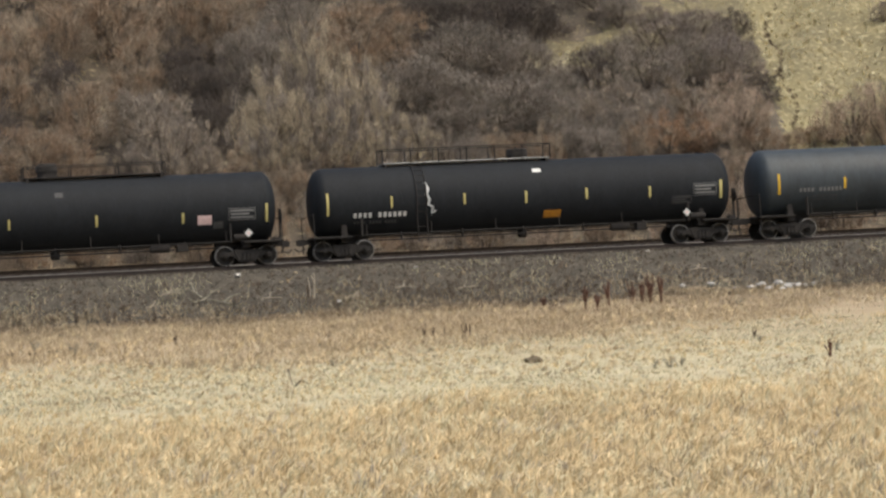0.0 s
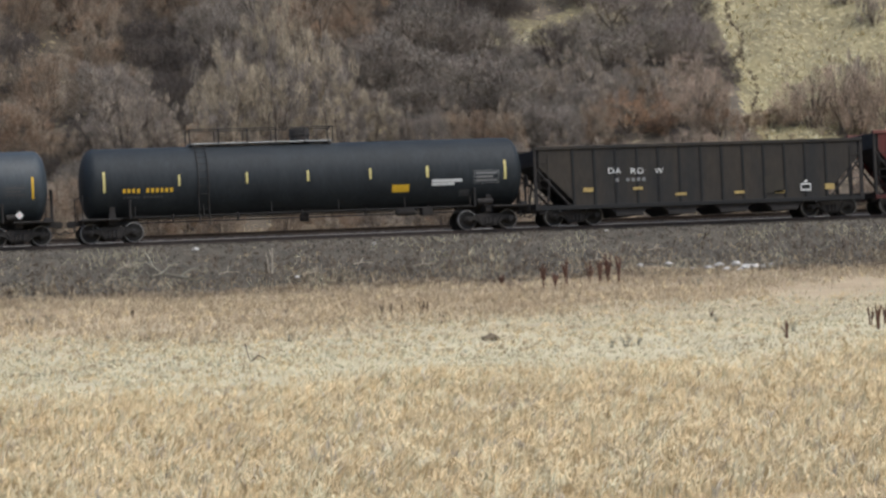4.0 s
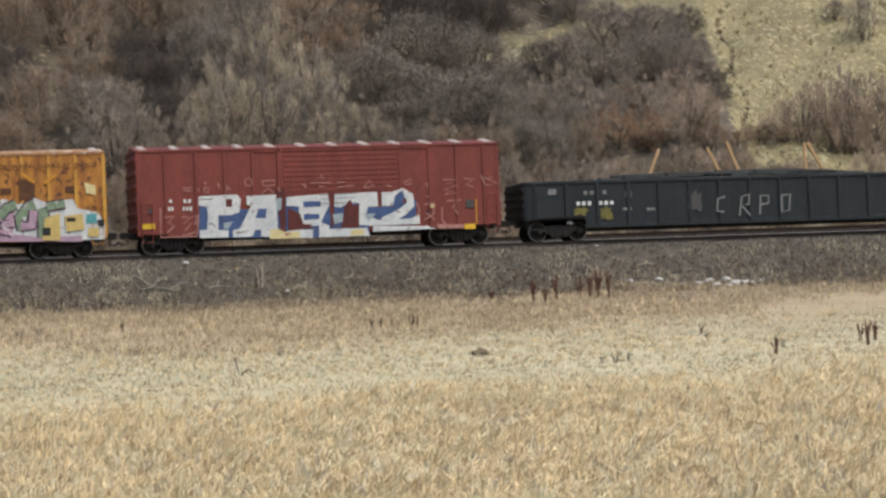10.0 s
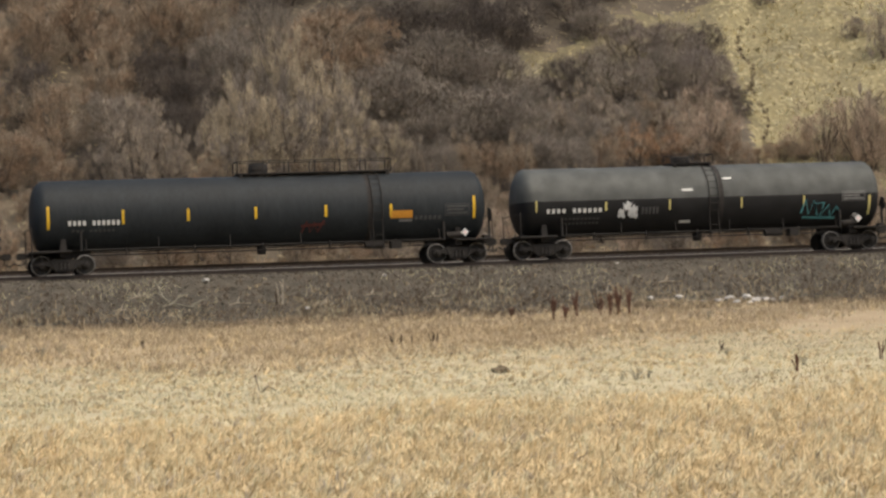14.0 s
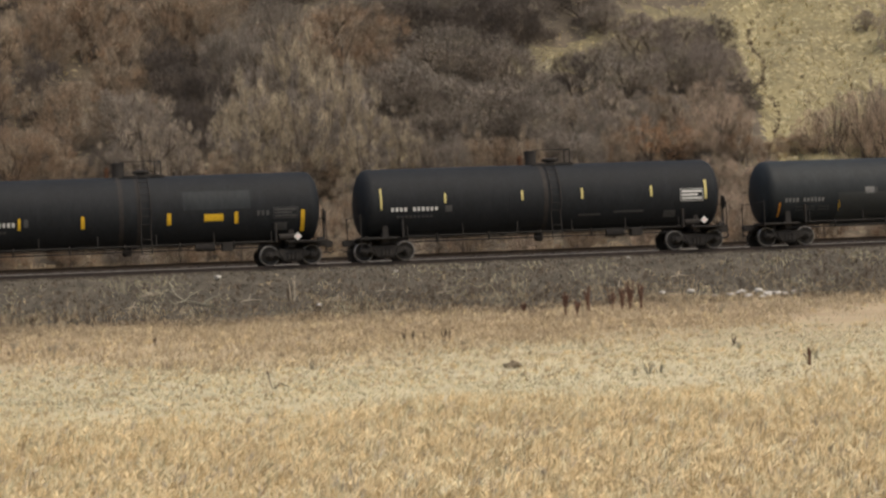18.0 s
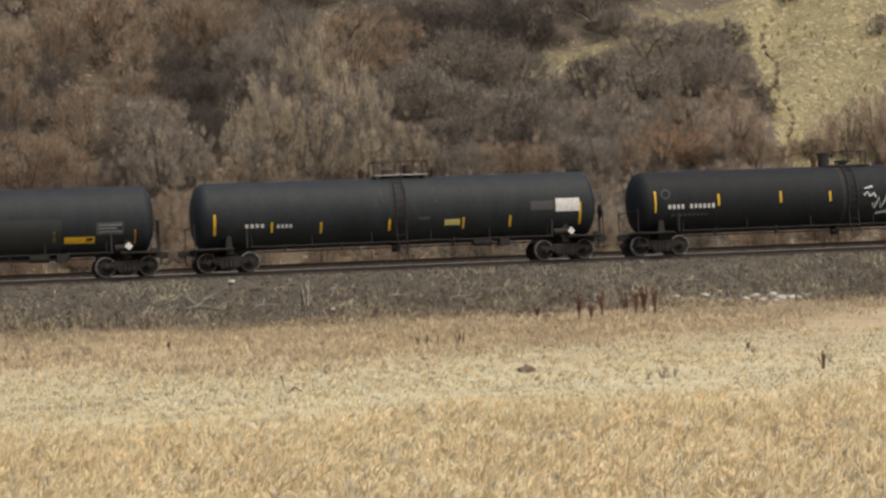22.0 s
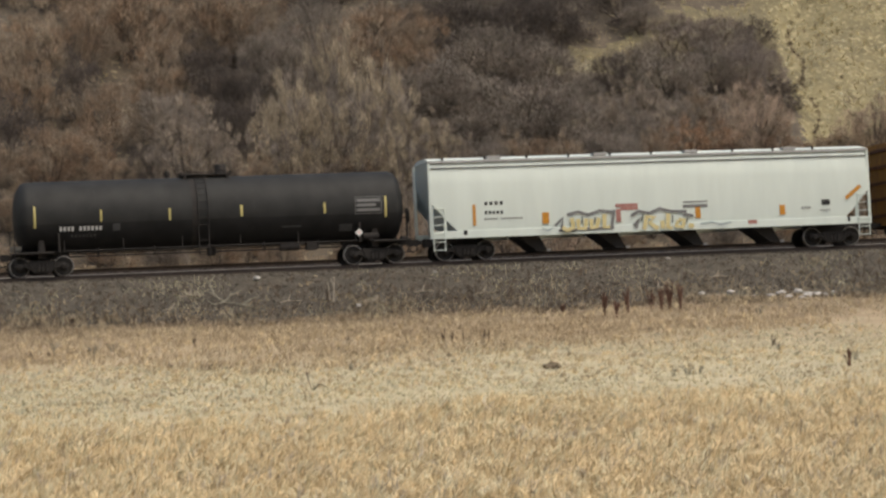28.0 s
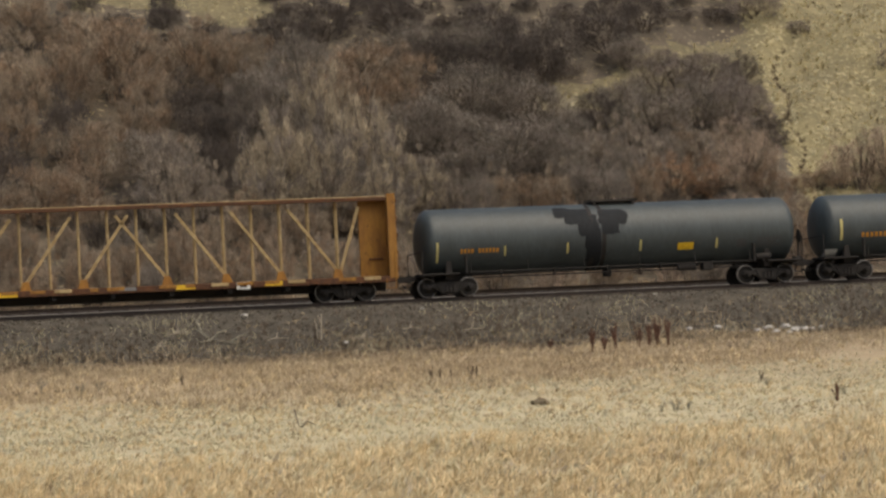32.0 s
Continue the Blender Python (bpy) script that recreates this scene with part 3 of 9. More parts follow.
WHEELSET = wheelset_mesh()
SIDEFRAMES = {}
BOLSTER = Shape().box(-0.20, 0.20, -1.05, 1.05, 0.40, 0.66).box(-0.42, 0.42, -0.30, 0.30, 0.60, 0.74).mesh("bolster", TRUCK)
COUPLER = Shape().box(-0.62, 0.10, -0.10, 0.10, 0.78, 0.95).slab([(0.05, 0.74), (0.34, 0.72), (0.40, 0.80), (0.40, 0.95), (0.30, 1.0), (0.05, 0.99)], -0.15, 0.13).tube([(0.2, 0.2, 0.78), (0.1, 0.24, 0.55), (0.35, 0.24, 0.48), (0.55, 0.22, 0.60)], 0.03, 6).mesh("coupler", SOOT)


def add_truck(car, x, wb):
    key = round(wb, 1)
    if key not in SIDEFRAMES:
        SIDEFRAMES[key] = sideframe_mesh(key)
    t = part("truck", BOLSTER, None, car, "grimy cast steel two-axle truck", (x, 0, 0))
    a = part("sideframe", SIDEFRAMES[key], None, t, at=(0, -1.0, 0))
    b = part("sideframe", SIDEFRAMES[key], None, t, at=(0, 1.0, 0))
    b.rotation_euler = (0, 0, math.pi)
    for k in (-1, 1):
        w = part("wheelset", WHEELSET, None, t, "dark wheels with scuffed bright rims", (k * key / 2, 0, 0.42))
        AXLES.append((w, k * key / 2))


class Car:
    def __init__(self, *a, **k):
        self.setup(*a, **k)

    def setup(self, name, label, category, x0, x1, axles, half=1.46):
        """x0, x1: ends of the body along the train; axles: the four axles along the train."""
        self.mid = (x0 + x1) / 2
        self.x0, self.x1 = x0 - self.mid, x1 - self.mid
        self.half = half
        self.root = tagged(new(name), label, category, "freight cars of the train")
        self.root.location = (self.mid, 0, 0)
        CARS.append((self.root, self.mid))
        a = [q - self.mid for q in axles]
        self.t0, self.t1 = (a[0] + a[1]) / 2, (a[2] + a[3]) / 2
        for p, q in ((a[0], a[1]), (a[2], a[3])):
            add_truck(self.root, (p + q) / 2, 1.8)
        c = part("coupler", COUPLER, None, self.root, at=(self.x1 + 0.18, 0, 0))
        c = part("coupler", COUPLER, None, self.root, at=(self.x0 - 0.18, 0, 0))
        c.rotation_euler = (0, 0, math.pi)

    def skin(self, x, z):
        return -self.half

    def p(self, name, shape, mats, label="", sharp=35.0):
        return part(name, shape, mats, self.root, label, sharp=sharp)

    def patch(self, s, x0, x1, z0, z1, slot=0, lift=0.006, slant=0.0, steps=5):
        """A thin painted or stuck-on rectangle that follows the car's near side."""
        front, verts, faces = [], [], []
        steps = max(steps, int((z1 - z0) / 0.07)) if type(self) is Tank else 1
        for i in range(steps + 1):
            z = z0 + (z1 - z0) * i / steps
            sl = slant * (z - z0)
            for x in (x0 + sl, x1 + sl):
                y = self.skin(x, z)
                verts += [(x, y - lift, z), (x, y + 0.01, z)]
        for i in range(steps):
            k = 4 * i
            faces += [(k, k + 2, k + 6, k + 4), (k, k + 4, k + 5, k + 1), (k + 2, k + 3, k + 7, k + 6)]
        k = 4 * steps
        faces += [(0, 1, 3, 2), (k, k + 2, k + 3, k + 1)]
        s.add(verts, faces, slot)
        return s

    def blot(self, s, x, z, w, h, seed, slot=0, lift=0.008, spiky=0.25, n=18):
        """An irregular painted shape on the near side."""
        rnd = random.Random(seed)
        ring = []
        for i in range(n):
            a = 2 * math.pi * i / n
            r = 1 - spiky * rnd.random()
            px = max(-1, min(1, 1.25 * math.cos(a))) * w / 2 * r
            pz = max(-1, min(1, 1.25 * math.sin(a))) * h / 2 * r
            ring.append((x + px, z + pz))
        verts, faces = [(x, self.skin(x, z) - lift, z)], [(0, 1 + i, 1 + (i + 1) % n) for i in range(n)]
        steps = 5 if type(self) is Tank else 1
        for k in range(1, steps + 1):
            for a, b in ring:
                px, pz = x + (a - x) * k / steps, z + (b - z) * k / steps
                verts.append((px, self.skin(px, pz) - lift, pz))
        for k in range(steps - 1):
            q = 1 + k * n
            faces += [(q + i, q + n + i, q + n + (i + 1) % n, q + (i + 1) % n) for i in range(n)]
        s.add(verts, faces, slot)
        return s

    def stroke(self, s, pts, width, slot=0, lift=0.010):
        """A painted line through (x, z) points on the near side: one unbroken ribbon."""
        left, right = [], []
        for i, (x, z) in enumerate(pts):
            xa, za = pts[max(i - 1, 0)]
            xb, zb = pts[min(i + 1, len(pts) - 1)]
            d = math.hypot(xb - xa, zb - za) or 1e-6
            nx, nz = -(zb - za) / d * width / 2, (xb - xa) / d * width / 2
            left.append((x + nx, z + nz))
            right.append((x - nx, z - nz))
        n = len(pts)
        verts = [(a, self.skin(a, b) - lift, b) for a, b in left + right]
        s.add(verts, [(i, i + 1, n + i + 1, n + i) for i in range(n - 1)], slot)
        return s

    def rect(self, name, x0, x1, z0, z1, mat, label=""):
        return self.p(name, self.patch(Shape(), x0 - self.mid, x1 - self.mid, z0, z1), mat, label)

    def bars(self, name, x0, x1, z0, z1, mat, n, label="", gaps=()):
        """A row of plain blocks in place of lettering."""
        s, w = Shape(), (x1 - x0) / n
        x0 -= self.mid
        for i in range(n):
            if i not in gaps:
                self.patch(s, x0 + w * (i + 0.17), x0 + w * (i + 0.77), z0 + 0.16 * (z1 - z0), z1 - 0.16 * (z1 - z0))
        return tagged(self.p(name, s, mat, label), kind="stuff")

    def panel(self, name, x0, x1, z0, z1, mat, label=""):
        """A stencilled panel: a thin frame and rows of plain bars."""
        s = Shape()
        x0, x1 = x0 - self.mid, x1 - self.mid
        h, e = z1 - z0, 0.022
        for a, b, c, d in ((x0, x1, z0, z0 + e), (x0, x1, z1 - e, z1), (x0, x0 + e, z0, z1), (x1 - e, x1, z0, z1)):
            self.patch(s, a, b, c, d)
        for i in range(3):
            self.patch(s, x0 + 0.07, x1 - 0.07 - 0.18 * (i % 2), z0 + h * (0.14 + 0.28 * i), z0 + h * (0.14 + 0.28 * i + 0.17))
        return tagged(self.p(name, s, mat, label), kind="stuff")

    def blots(self, name, items, mats, label="", first=0):
        for i, (x, z, w, h, slot, spiky) in enumerate(items):
            s = self.blot(Shape(), x - self.mid, z, w, h, i + first + 7, 0, 0.012 + 0.0012 * (i + first), spiky)
            self.p(name, s, mats[slot], label)

    def flakes(self, items, mat):
        """Places where paint has come away over lettering."""
        for i, (x, z, w, h) in enumerate(items):
            self.p("paint_flake", self.blot(Shape(), x - self.mid, z, w, h, 50 + i, 0, 0.045 + 0.001 * i, 0.3, 26), mat)

    def strokes(self, name, lines, width, mat, label="", lift=0.046):
        for i, line in enumerate(lines):
            s = self.stroke(Shape(), [(x - self.mid, z) for x, z in line], width, 0, lift + 0.002 * i)
            self.p(name, s, mat, label)

    def shape(self, name, ring, mat, lift=0.05, label=""):
        """A painted shape with straight edges on a flat side."""
        s = Shape()
        s.face([(x - self.mid, -self.half - lift, z) for x, z in ring])
        return self.p(name, s, mat, label)

    def words(self, name, text, x0, x1, z0, z1, mat, label="", lift=0.09, fat=0.0):
        """Lettering in the built-in font, fitted between x0, x1 and z0, z1."""
        cu = bpy.data.curves.new(name, "FONT")
        cu.body, cu.offset = text, fat
        tmp = new(name, cu)
        me = bpy.data.meshes.new_from_object(tmp.evaluated_get(bpy.context.evaluated_depsgraph_get()))
        bpy.data.objects.remove(tmp)
        co = np.array([v.co for v in me.vertices])
        lo, hi = co.min(0), co.max(0)
        for v in me.vertices:
            fx, fz = (v.co.x - lo[0]) / (hi[0] - lo[0]), (v.co.y - lo[1]) / (hi[1] - lo[1])
            v.co = (x0 - self.mid + fx * (x1 - x0), -self.half - lift, z0 + fz * (z1 - z0))
        me.materials.clear()
        me.materials.append(mat)
        return part(name, me, None, self.root, label)


class Tank(Car):
    def setup(self, label, x0, x1, axles, R=1.49, zc=2.47, mat=None, head=0.70, trim=None, category="tank car"):
        self.R, self.zc = R, zc
        Car.setup(self, "tank_car", label, category, x0, x1, axles)
        s = Shape()
        prof = []
        for i in range(15):
            u = (i / 14) ** 1.7
            prof.append((self.x0 + 0.85 * head * u, R * max(1 - (1 - u) ** 2.3, 0.0002) ** (1 / 2.3)))
        prof = prof + [(self.x0 + (self.x1 - self.x0) * k / 8, R) for k in range(1, 8)] + [(self.x0 + self.x1 - a, r) for a, r in prof[::-1]]
        s.lathe(prof, "x", 64, (0, 0, zc))
        self.p("tank", s, mat or BLACK, sharp=50)
        n = 5
        for k in range(1, n):
            x = self.x0 + (self.x1 - self.x0) * k / n
            seams = Shape().lathe([(x - 0.02, R - 0.01), (x - 0.015, R + 0.004), (x + 0.015, R + 0.004), (x + 0.02, R - 0.01)], "x", 64, (0, 0, zc))
            self.p("weld_seam", seams, mat or BLACK)
        self.frame_parts(trim)

    def skin(self, x, z):
        return -math.sqrt(max(self.R ** 2 - (z - self.zc) ** 2, 0.01))

    def frame_parts(self, mat=None):
        m = mat or SOOT
        bottom = self.zc - self.R
        for e, t in ((self.x0, self.t0), (self.x1, self.t1)):
            k = 1 if e > 0 else -1
            s = Shape()
            s.box(min(e, t - 1.2 * k), max(e, t - 1.2 * k), -0.22, 0.22, 0.74, 1.05)
            self.p("stub_sill", s, m)
            s = Shape()
            s.slab([(t - 0.16, 0.74), (t + 0.16, 0.74), (t + 0.10, bottom + 0.55), (t - 0.10, bottom + 0.55)], -1.12, 1.12)
            s.box(t - 0.8, t + 0.8, -0.5, 0.5, 1.0, bottom + 0.12)
            self.p("saddle", s, m)
            s = Shape()
            s.box(min(e + 0.10 * k, e - 1.55 * k), max(e + 0.10 * k, e - 1.55 * k), -1.46, 1.46, 0.93, 1.0)
            self.p("end_platform", s, m)
            s = Shape()
            x = e + 0.06 * k
            for y in (-1.4, 1.4):
                s.tube([(x, y, 0.42), (x, y, 2.0)], 0.022)
                s.tube([(x - 0.4 * k, y, 0.42), (x - 0.4 * k, y, 0.95)], 0.018)
                s.tube([(x - 0.4 * k, y, 0.44), (x, y, 0.44)], 0.018)
            s.tube([(x, -1.4, 1.95), (x, 1.4, 1.95)], 0.022)
            self.p("end_handrail", s, m)
        for y in (-1.40, 1.40):
            self.p("side_handrail", Shape().tube([(self.t0 + 0.8, y, 1.00), (self.t1 - 0.8, y, 1.00)], 0.028), m)
        n = 6
        for k in range(n):
            x = self.t0 + 0.9 + (self.t1 - self.t0 - 1.8) * k / (n - 1)
            for y in (-1.40, 1.40):
                self.p("rail_bracket", Shape().tube([(x, y, 1.0), (x, y * 0.97, 1.45)], 0.02), m)
        for x in (self.t0 + 0.7, self.t1 - 0.7):
            s = Shape().box(x - 0.04, x + 0.04, -1.46, -1.30, 0.95, 1.75)
            self.p("grab_post", s, m)
        span = self.t1 - self.t0 - 2.4
        self.p("brake_pipe", Shape().tube([(self.t0 + 1.0, -0.62, 0.80), (self.t1 - 1.0, -0.62, 0.80)], 0.035), m)
        for k in range(5):
            x = self.t0 + 1.2 + span * (k + 0.5) / 5
            self.p("pipe_hanger", Shape().box(x - 0.035, x + 0.035, -0.68, -0.56, 0.76, bottom + 0.25), m)
        s = Shape().box(self.t1 - 2.9, self.t1 - 2.45, -0.95, -0.45, 0.70, 1.02).lathe([(-0.42, 0.09), (-0.40, 0.15), (0.40, 0.15), (0.42, 0.09)], "x", 12, (self.t1 - 3.6, -0.7, 0.86))
        self.p("brake_valve", s, m)
        # brake gear at one end
        s = Shape()
        s.box(self.x1 - 0.30, self.x1 - 0.02, -1.38, -0.98, 1.0, 1.12)
        s.lathe([(-0.02, 0.28), (0.0, 0.30), (0.02, 0.28), (0.021, 0.24), (-0.021, 0.24)], "x", 18, (self.x1 + 0.10, -0.9, 2.0))
        s.tube([(self.x1 + 0.06, -0.9, 1.0), (self.x1 + 0.06, -0.9, 2.3)], 0.05)
        self.p("brake_stand", s, m)
        s = Shape().lathe([(-0.35, 0.10), (-0.33, 0.14), (0.33, 0.14), (0.35, 0.10)], "x", 14, (self.t1 - 0.2, -1.12, 1.18))
        s.box(self.t1 - 0.25, self.t1 - 0.15, -1.2, -1.0, 0.98, 1.1)
        self.p("brake_cylinder", s, m)
        s = Shape().lathe([(0, 0.16), (0.05, 0.2), (0.3, 0.2), (0.36, 0.12)], "z", 14, (0.0, 0, bottom - 0.33))
        s.box(-0.12, 0.12, -0.12, 0.12, bottom - 0.1, bottom + 0.1)
        self.p("bottom_outlet", s, m)

    def ladder(self, x, mat=None):
        x -= self.mid
        R, zc = self.R + 0.07, self.zc
        s = Shape()
        for dx in (-0.21, 0.21):
            pts = [(x + dx, -1.52, 0.62)] + [(x + dx, zc and -R * math.cos(a), zc + R * math.sin(a)) for a in [radians(d) for d in range(-25, 86, 10)]]
            s.tube(pts, 0.024)
        for k in range(9):
            a = radians(-22 + 12 * k)
            s.tube([(x - 0.21, -R * math.cos(a), zc + R * math.sin(a)), (x + 0.21, -R * math.cos(a), zc + R * math.sin(a))], 0.014, 5)
        for z in (0.65, 0.95, 1.25):
            s.tube([(x - 0.21, -1.52, z), (x + 0.21, -1.52, z)], 0.014, 5)
        self.p("ladder", s, mat or SOOT)

    def wrap(self, x0, x1, mat):
        """A painted band all round the tank."""
        R = self.R + 0.006
        s = Shape().lathe([(x0 - self.mid, R - 0.01), (x0 - self.mid, R), (x1 - self.mid, R), (x1 - self.mid, R - 0.01)], "x", 64, (0, 0, self.zc))
        self.p("painted_band", s, mat, "dark grey painted band")

    def strap(self, x, mat=None, w=0.09):
        x -= self.mid
        R = self.R + 0.012
        s = Shape().lathe([(x - w, R - 0.03), (x - w, R), (x + w, R), (x + w, R - 0.03)], "x", 48, (0, 0, self.zc))
        self.p("band", s, mat or SOOT)

    def walkway(self, x0, x1, rail=0.6, mat=None, deck=None, posts=5, depth=0.75):
        depth = min(depth, 0.55)
        x0, x1 = x0 - self.mid, x1 - self.mid
        z = self.zc + self.R + 0.05
        s = Shape()
        s.box(x0, x1, -depth, depth, z, z + 0.05)
        self.p("walkway", s, deck or mat or SOOT)
        for x in (x0 + 0.15, x1 - 0.15):
            self.p("walkway_support", Shape().slab([(x - 0.05, z - 0.32), (x + 0.05, z - 0.32), (x + 0.05, z), (x - 0.05, z)], -depth, depth), mat or SOOT)
        if rail:
            for i in range(posts):
                x = x0 + (x1 - x0) * i / (posts - 1)
                for y in (-depth, depth):
                    self.p("rail_post", Shape().tube([(x, y, z), (x, y, z + rail)], 0.028), mat or SOOT)
            s = Shape()
            for h in (rail,):
                s.tube([(x0, -depth, z + h), (x1, -depth, z + h), (x1, depth, z + h), (x0, depth, z + h), (x0, -depth, z + h)], 0.022)
            self.p("guard_rail", s, mat or SOOT)

    def hatch(self, x, r=0.42, h=0.42, mat=None, y=0.0):
        x -= self.mid
        z = self.zc + self.R - 0.05
        s = Shape().lathe([(0, r * 0.92), (h * 0.50, r * 0.92), (h * 0.52, r), (h * 0.62, r), (h * 0.64, r * 0.94), (h * 0.9, r * 0.94), (h, r * 0.85), (h + 0.02, 0.02)], "z", 20, (x, y, z))
        self.p("manway", s, mat or SOOT)

    def fittings(self, x, mush, end, mat=None, trim=None):
        """A valve housing, a capped manway and two guard posts on a short roof platform."""
        x, mush, end = x - self.mid, mush - self.mid, end - self.mid
        z = self.zc + self.R
        m = mat or SOOT
        self.p("roof_platform", Shape().box(x - 0.05, end + 0.1, -0.5, 0.5, z - 0.04, z + 0.03), trim or m)
        for e in (x, end):
            self.p("platform_bracket", Shape().slab([(e - 0.06, z - 0.30), (e + 0.06, z - 0.30), (e + 0.06, z - 0.02), (e - 0.06, z - 0.02)], -0.5, 0.5), trim or m)
        self.p("valve_housing", Shape().lathe([(0, 0.25), (0.50, 0.25), (0.51, 0.28), (0.58, 0.28), (0.60, 0.2)], "z", 18, (x, 0, z)), m)
        self.p("relief_valve", Shape().lathe([(-0.05, 0.10), (0.22, 0.10), (0.23, 0.14), (0.30, 0.14), (0.31, 0.08), (0.42, 0.07)], "z", 12, (x - 0.48, 0, z)), RUST)
        self.p("manway", Shape().lathe([(0, 0.17), (0.10, 0.19), (0.14, 0.36), (0.22, 0.36), (0.25, 0.27)], "z", 20, (mush, -0.1, z)), m)
        for e in (end - 0.05, end - 0.30):
            self.p("guard_post", Shape().tube([(e, -0.45, z), (e, -0.45, z + 0.62)], 0.024), m)
        self.p("guard_rail", Shape().tube([(x, -0.45, z + 0.60), (end - 0.05, -0.45, z + 0.62), (end - 0.05, 0.45, z + 0.62)], 0.020), m)

    def valve(self, x, h=0.5, r=0.12, mat=None):
        x -= self.mid
        z = self.zc + self.R - 0.03
        s = Shape().lathe([(0, r), (h * 0.5, r), (h * 0.52, r * 1.35), (h * 0.7, r * 1.35), (h * 0.72, r * 0.8), (h, r * 0.7)], "z", 12, (x, 0, z))
        self.p("valve", s, mat or SOOT)

    def stripes(self, xs, tall=(), mat=None, z=2.35, h=0.42, w=0.11):
        for i, x in enumerate(xs):
            x -= self.mid
            hh = 0.95 if i in tall else h
            self.p("reflector_strip", self.patch(Shape(), x - w / 2, x + w / 2, z - hh / 2, z + hh / 2), mat or MARK_PALEYEL)

    def diamond(self, x, z=1.25):
        x -= self.mid
        s = Shape()
        c = 0.17
        y = -1.50
        s.slab([(x - c, z), (x, z - c), (x + c, z), (x, z + c)], y - 0.012, y)
        s.slab([(x - c * 0.5, z), (x, z - c * 0.5), (x + c * 0.5, z), (x, z + c * 0.5)], y - 0.016, y - 0.012, 1)
        s.box(x - 0.02, x + 0.02, y, y + 0.6, z - 0.03, z + 0.03, 2)
        self.p("hazard_placard", s, [MARK_WHITE, MARK_PINK, SOOT])


def hopper_car(label, x0, x1, axles, top, mat, ribs, sill=0.78, end_in=1.75, tubs=4, post=None, chord=None, end=None):
    post, chord, end = post or mat, chord or mat, end or mat
    c = Car("hopper_car", label, "hopper car", x0, x1, axles, 1.50)
    a, b, hw = c.x0, c.x1, 1.50
    zt = top - 0.14
    for y in (-hw + 0.06, hw - 0.06):
        s = Shape()
        s.slab([(a + 0.25, zt), (b - 0.25, zt), (b - 0.25, zt - 0.75), (b - end_in, sill + 0.25), (b - end_in, sill), (a + end_in, sill), (a + end_in, sill + 0.25), (a + 0.25, zt - 0.75)], y - 0.02, y + 0.02)
        c.p("side_sheet", s, mat)
        s = Shape().box(a, b, y - 0.09, y + 0.09, zt, top)
        c.p("top_chord", s, chord)
        s = Shape().box(a, b, y - 0.08, y + 0.08, sill - 0.10, sill + 0.08)
        c.p("side_sill", s, post)
    for i in range(ribs):
        x = a + end_in + (b - a - 2 * end_in) * i / (ribs - 1)
        for y in (-hw - 0.005, hw + 0.005):
            k = 1 if y > 0 else -1
            s = Shape().box(x - 0.06, x + 0.06, min(y, y - 0.11 * k), max(y, y - 0.11 * k), sill, zt)
            c.p("side_post", s, post)
    for e, k in ((a, 1), (b, -1)):
        s = Shape()
        s.add([(e + 0.25 * k, -hw + 0.08, zt - 0.6), (e + 0.25 * k, hw - 0.08, zt - 0.6), (e + (end_in + 0.9) * k, hw - 0.08, sill + 0.0), (e + (end_in + 0.9) * k, -hw + 0.08, sill + 0.0),
               (e + 0.25 * k, -hw + 0.08, zt - 0.65), (e + 0.25 * k, hw - 0.08, zt - 0.65), (e + (end_in + 0.9) * k, hw - 0.08, sill - 0.05), (e + (end_in + 0.9) * k, -hw + 0.08, sill - 0.05)],
              [(0, 1, 2, 3), (4, 7, 6, 5), (0, 4, 5, 1), (1, 5, 6, 2), (2, 6, 7, 3), (3, 7, 4, 0)])
        s.box(min(e + 0.2 * k, e + 0.26 * k), max(e + 0.2 * k, e + 0.26 * k), -hw + 0.08, hw - 0.08, zt - 0.65, zt + 0.05)
        c.p("slope_sheet", s, end)
        for y in (-hw + 0.1, hw - 0.1):
            c.p("corner_post", Shape().box(min(e, e + 0.14 * k), max(e, e + 0.14 * k), y - 0.07, y + 0.07, sill, zt), end)
            c.p("diagonal_brace", Shape().tube([(e + 0.1 * k, y, zt - 0.8), (e + (end_in - 0.2) * k, y, sill + 0.1)], 0.05, 6), end)
            c.p("end_strut", Shape().tube([(e + 0.55 * k, y, sill), (e + 0.75 * k, y, zt - 1.0)], 0.04, 6), end)
        s = Shape()
        for y in (-hw - 0.02,):
            for dx in (0.2, 0.62):
                s.tube([(e + dx * k, y, 0.5), (e + dx * k, y, zt - 0.2)], 0.018)
            for n in range(7):
                s.tube([(e + 0.2 * k, y, 0.55 + 0.36 * n), (e + 0.62 * k, y, 0.55 + 0.36 * n)], 0.016, 5)
        c.p("end_ladder", s, end)
        c.p("end_sill", Shape().box(min(e, e + 2.2 * k), max(e, e + 2.2 * k), -0.25, 0.25, 0.70, 1.0).box(min(e, e + 0.2 * k), max(e, e + 0.2 * k), -hw, hw, 0.72, 0.98), SOOT)
    inner0, inner1 = c.t0 + 1.15, c.t1 - 1.15
    w = (inner1 - inner0) / tubs
    for i in range(tubs):
        m = inner0 + w * (i + 0.5)
        s = Shape().slab([(m - w * 0.48, sill + 0.1), (m + w * 0.48, sill + 0.1), (m + w * 0.20, 0.36), (m - w * 0.20, 0.36)], -hw + 0.12, hw - 0.12)
        s.box(m - w * 0.26, m + w * 0.26, -hw + 0.08, -hw + 0.2, 0.34, 0.48)
        c.p("discharge_hopper", s, SOOT)
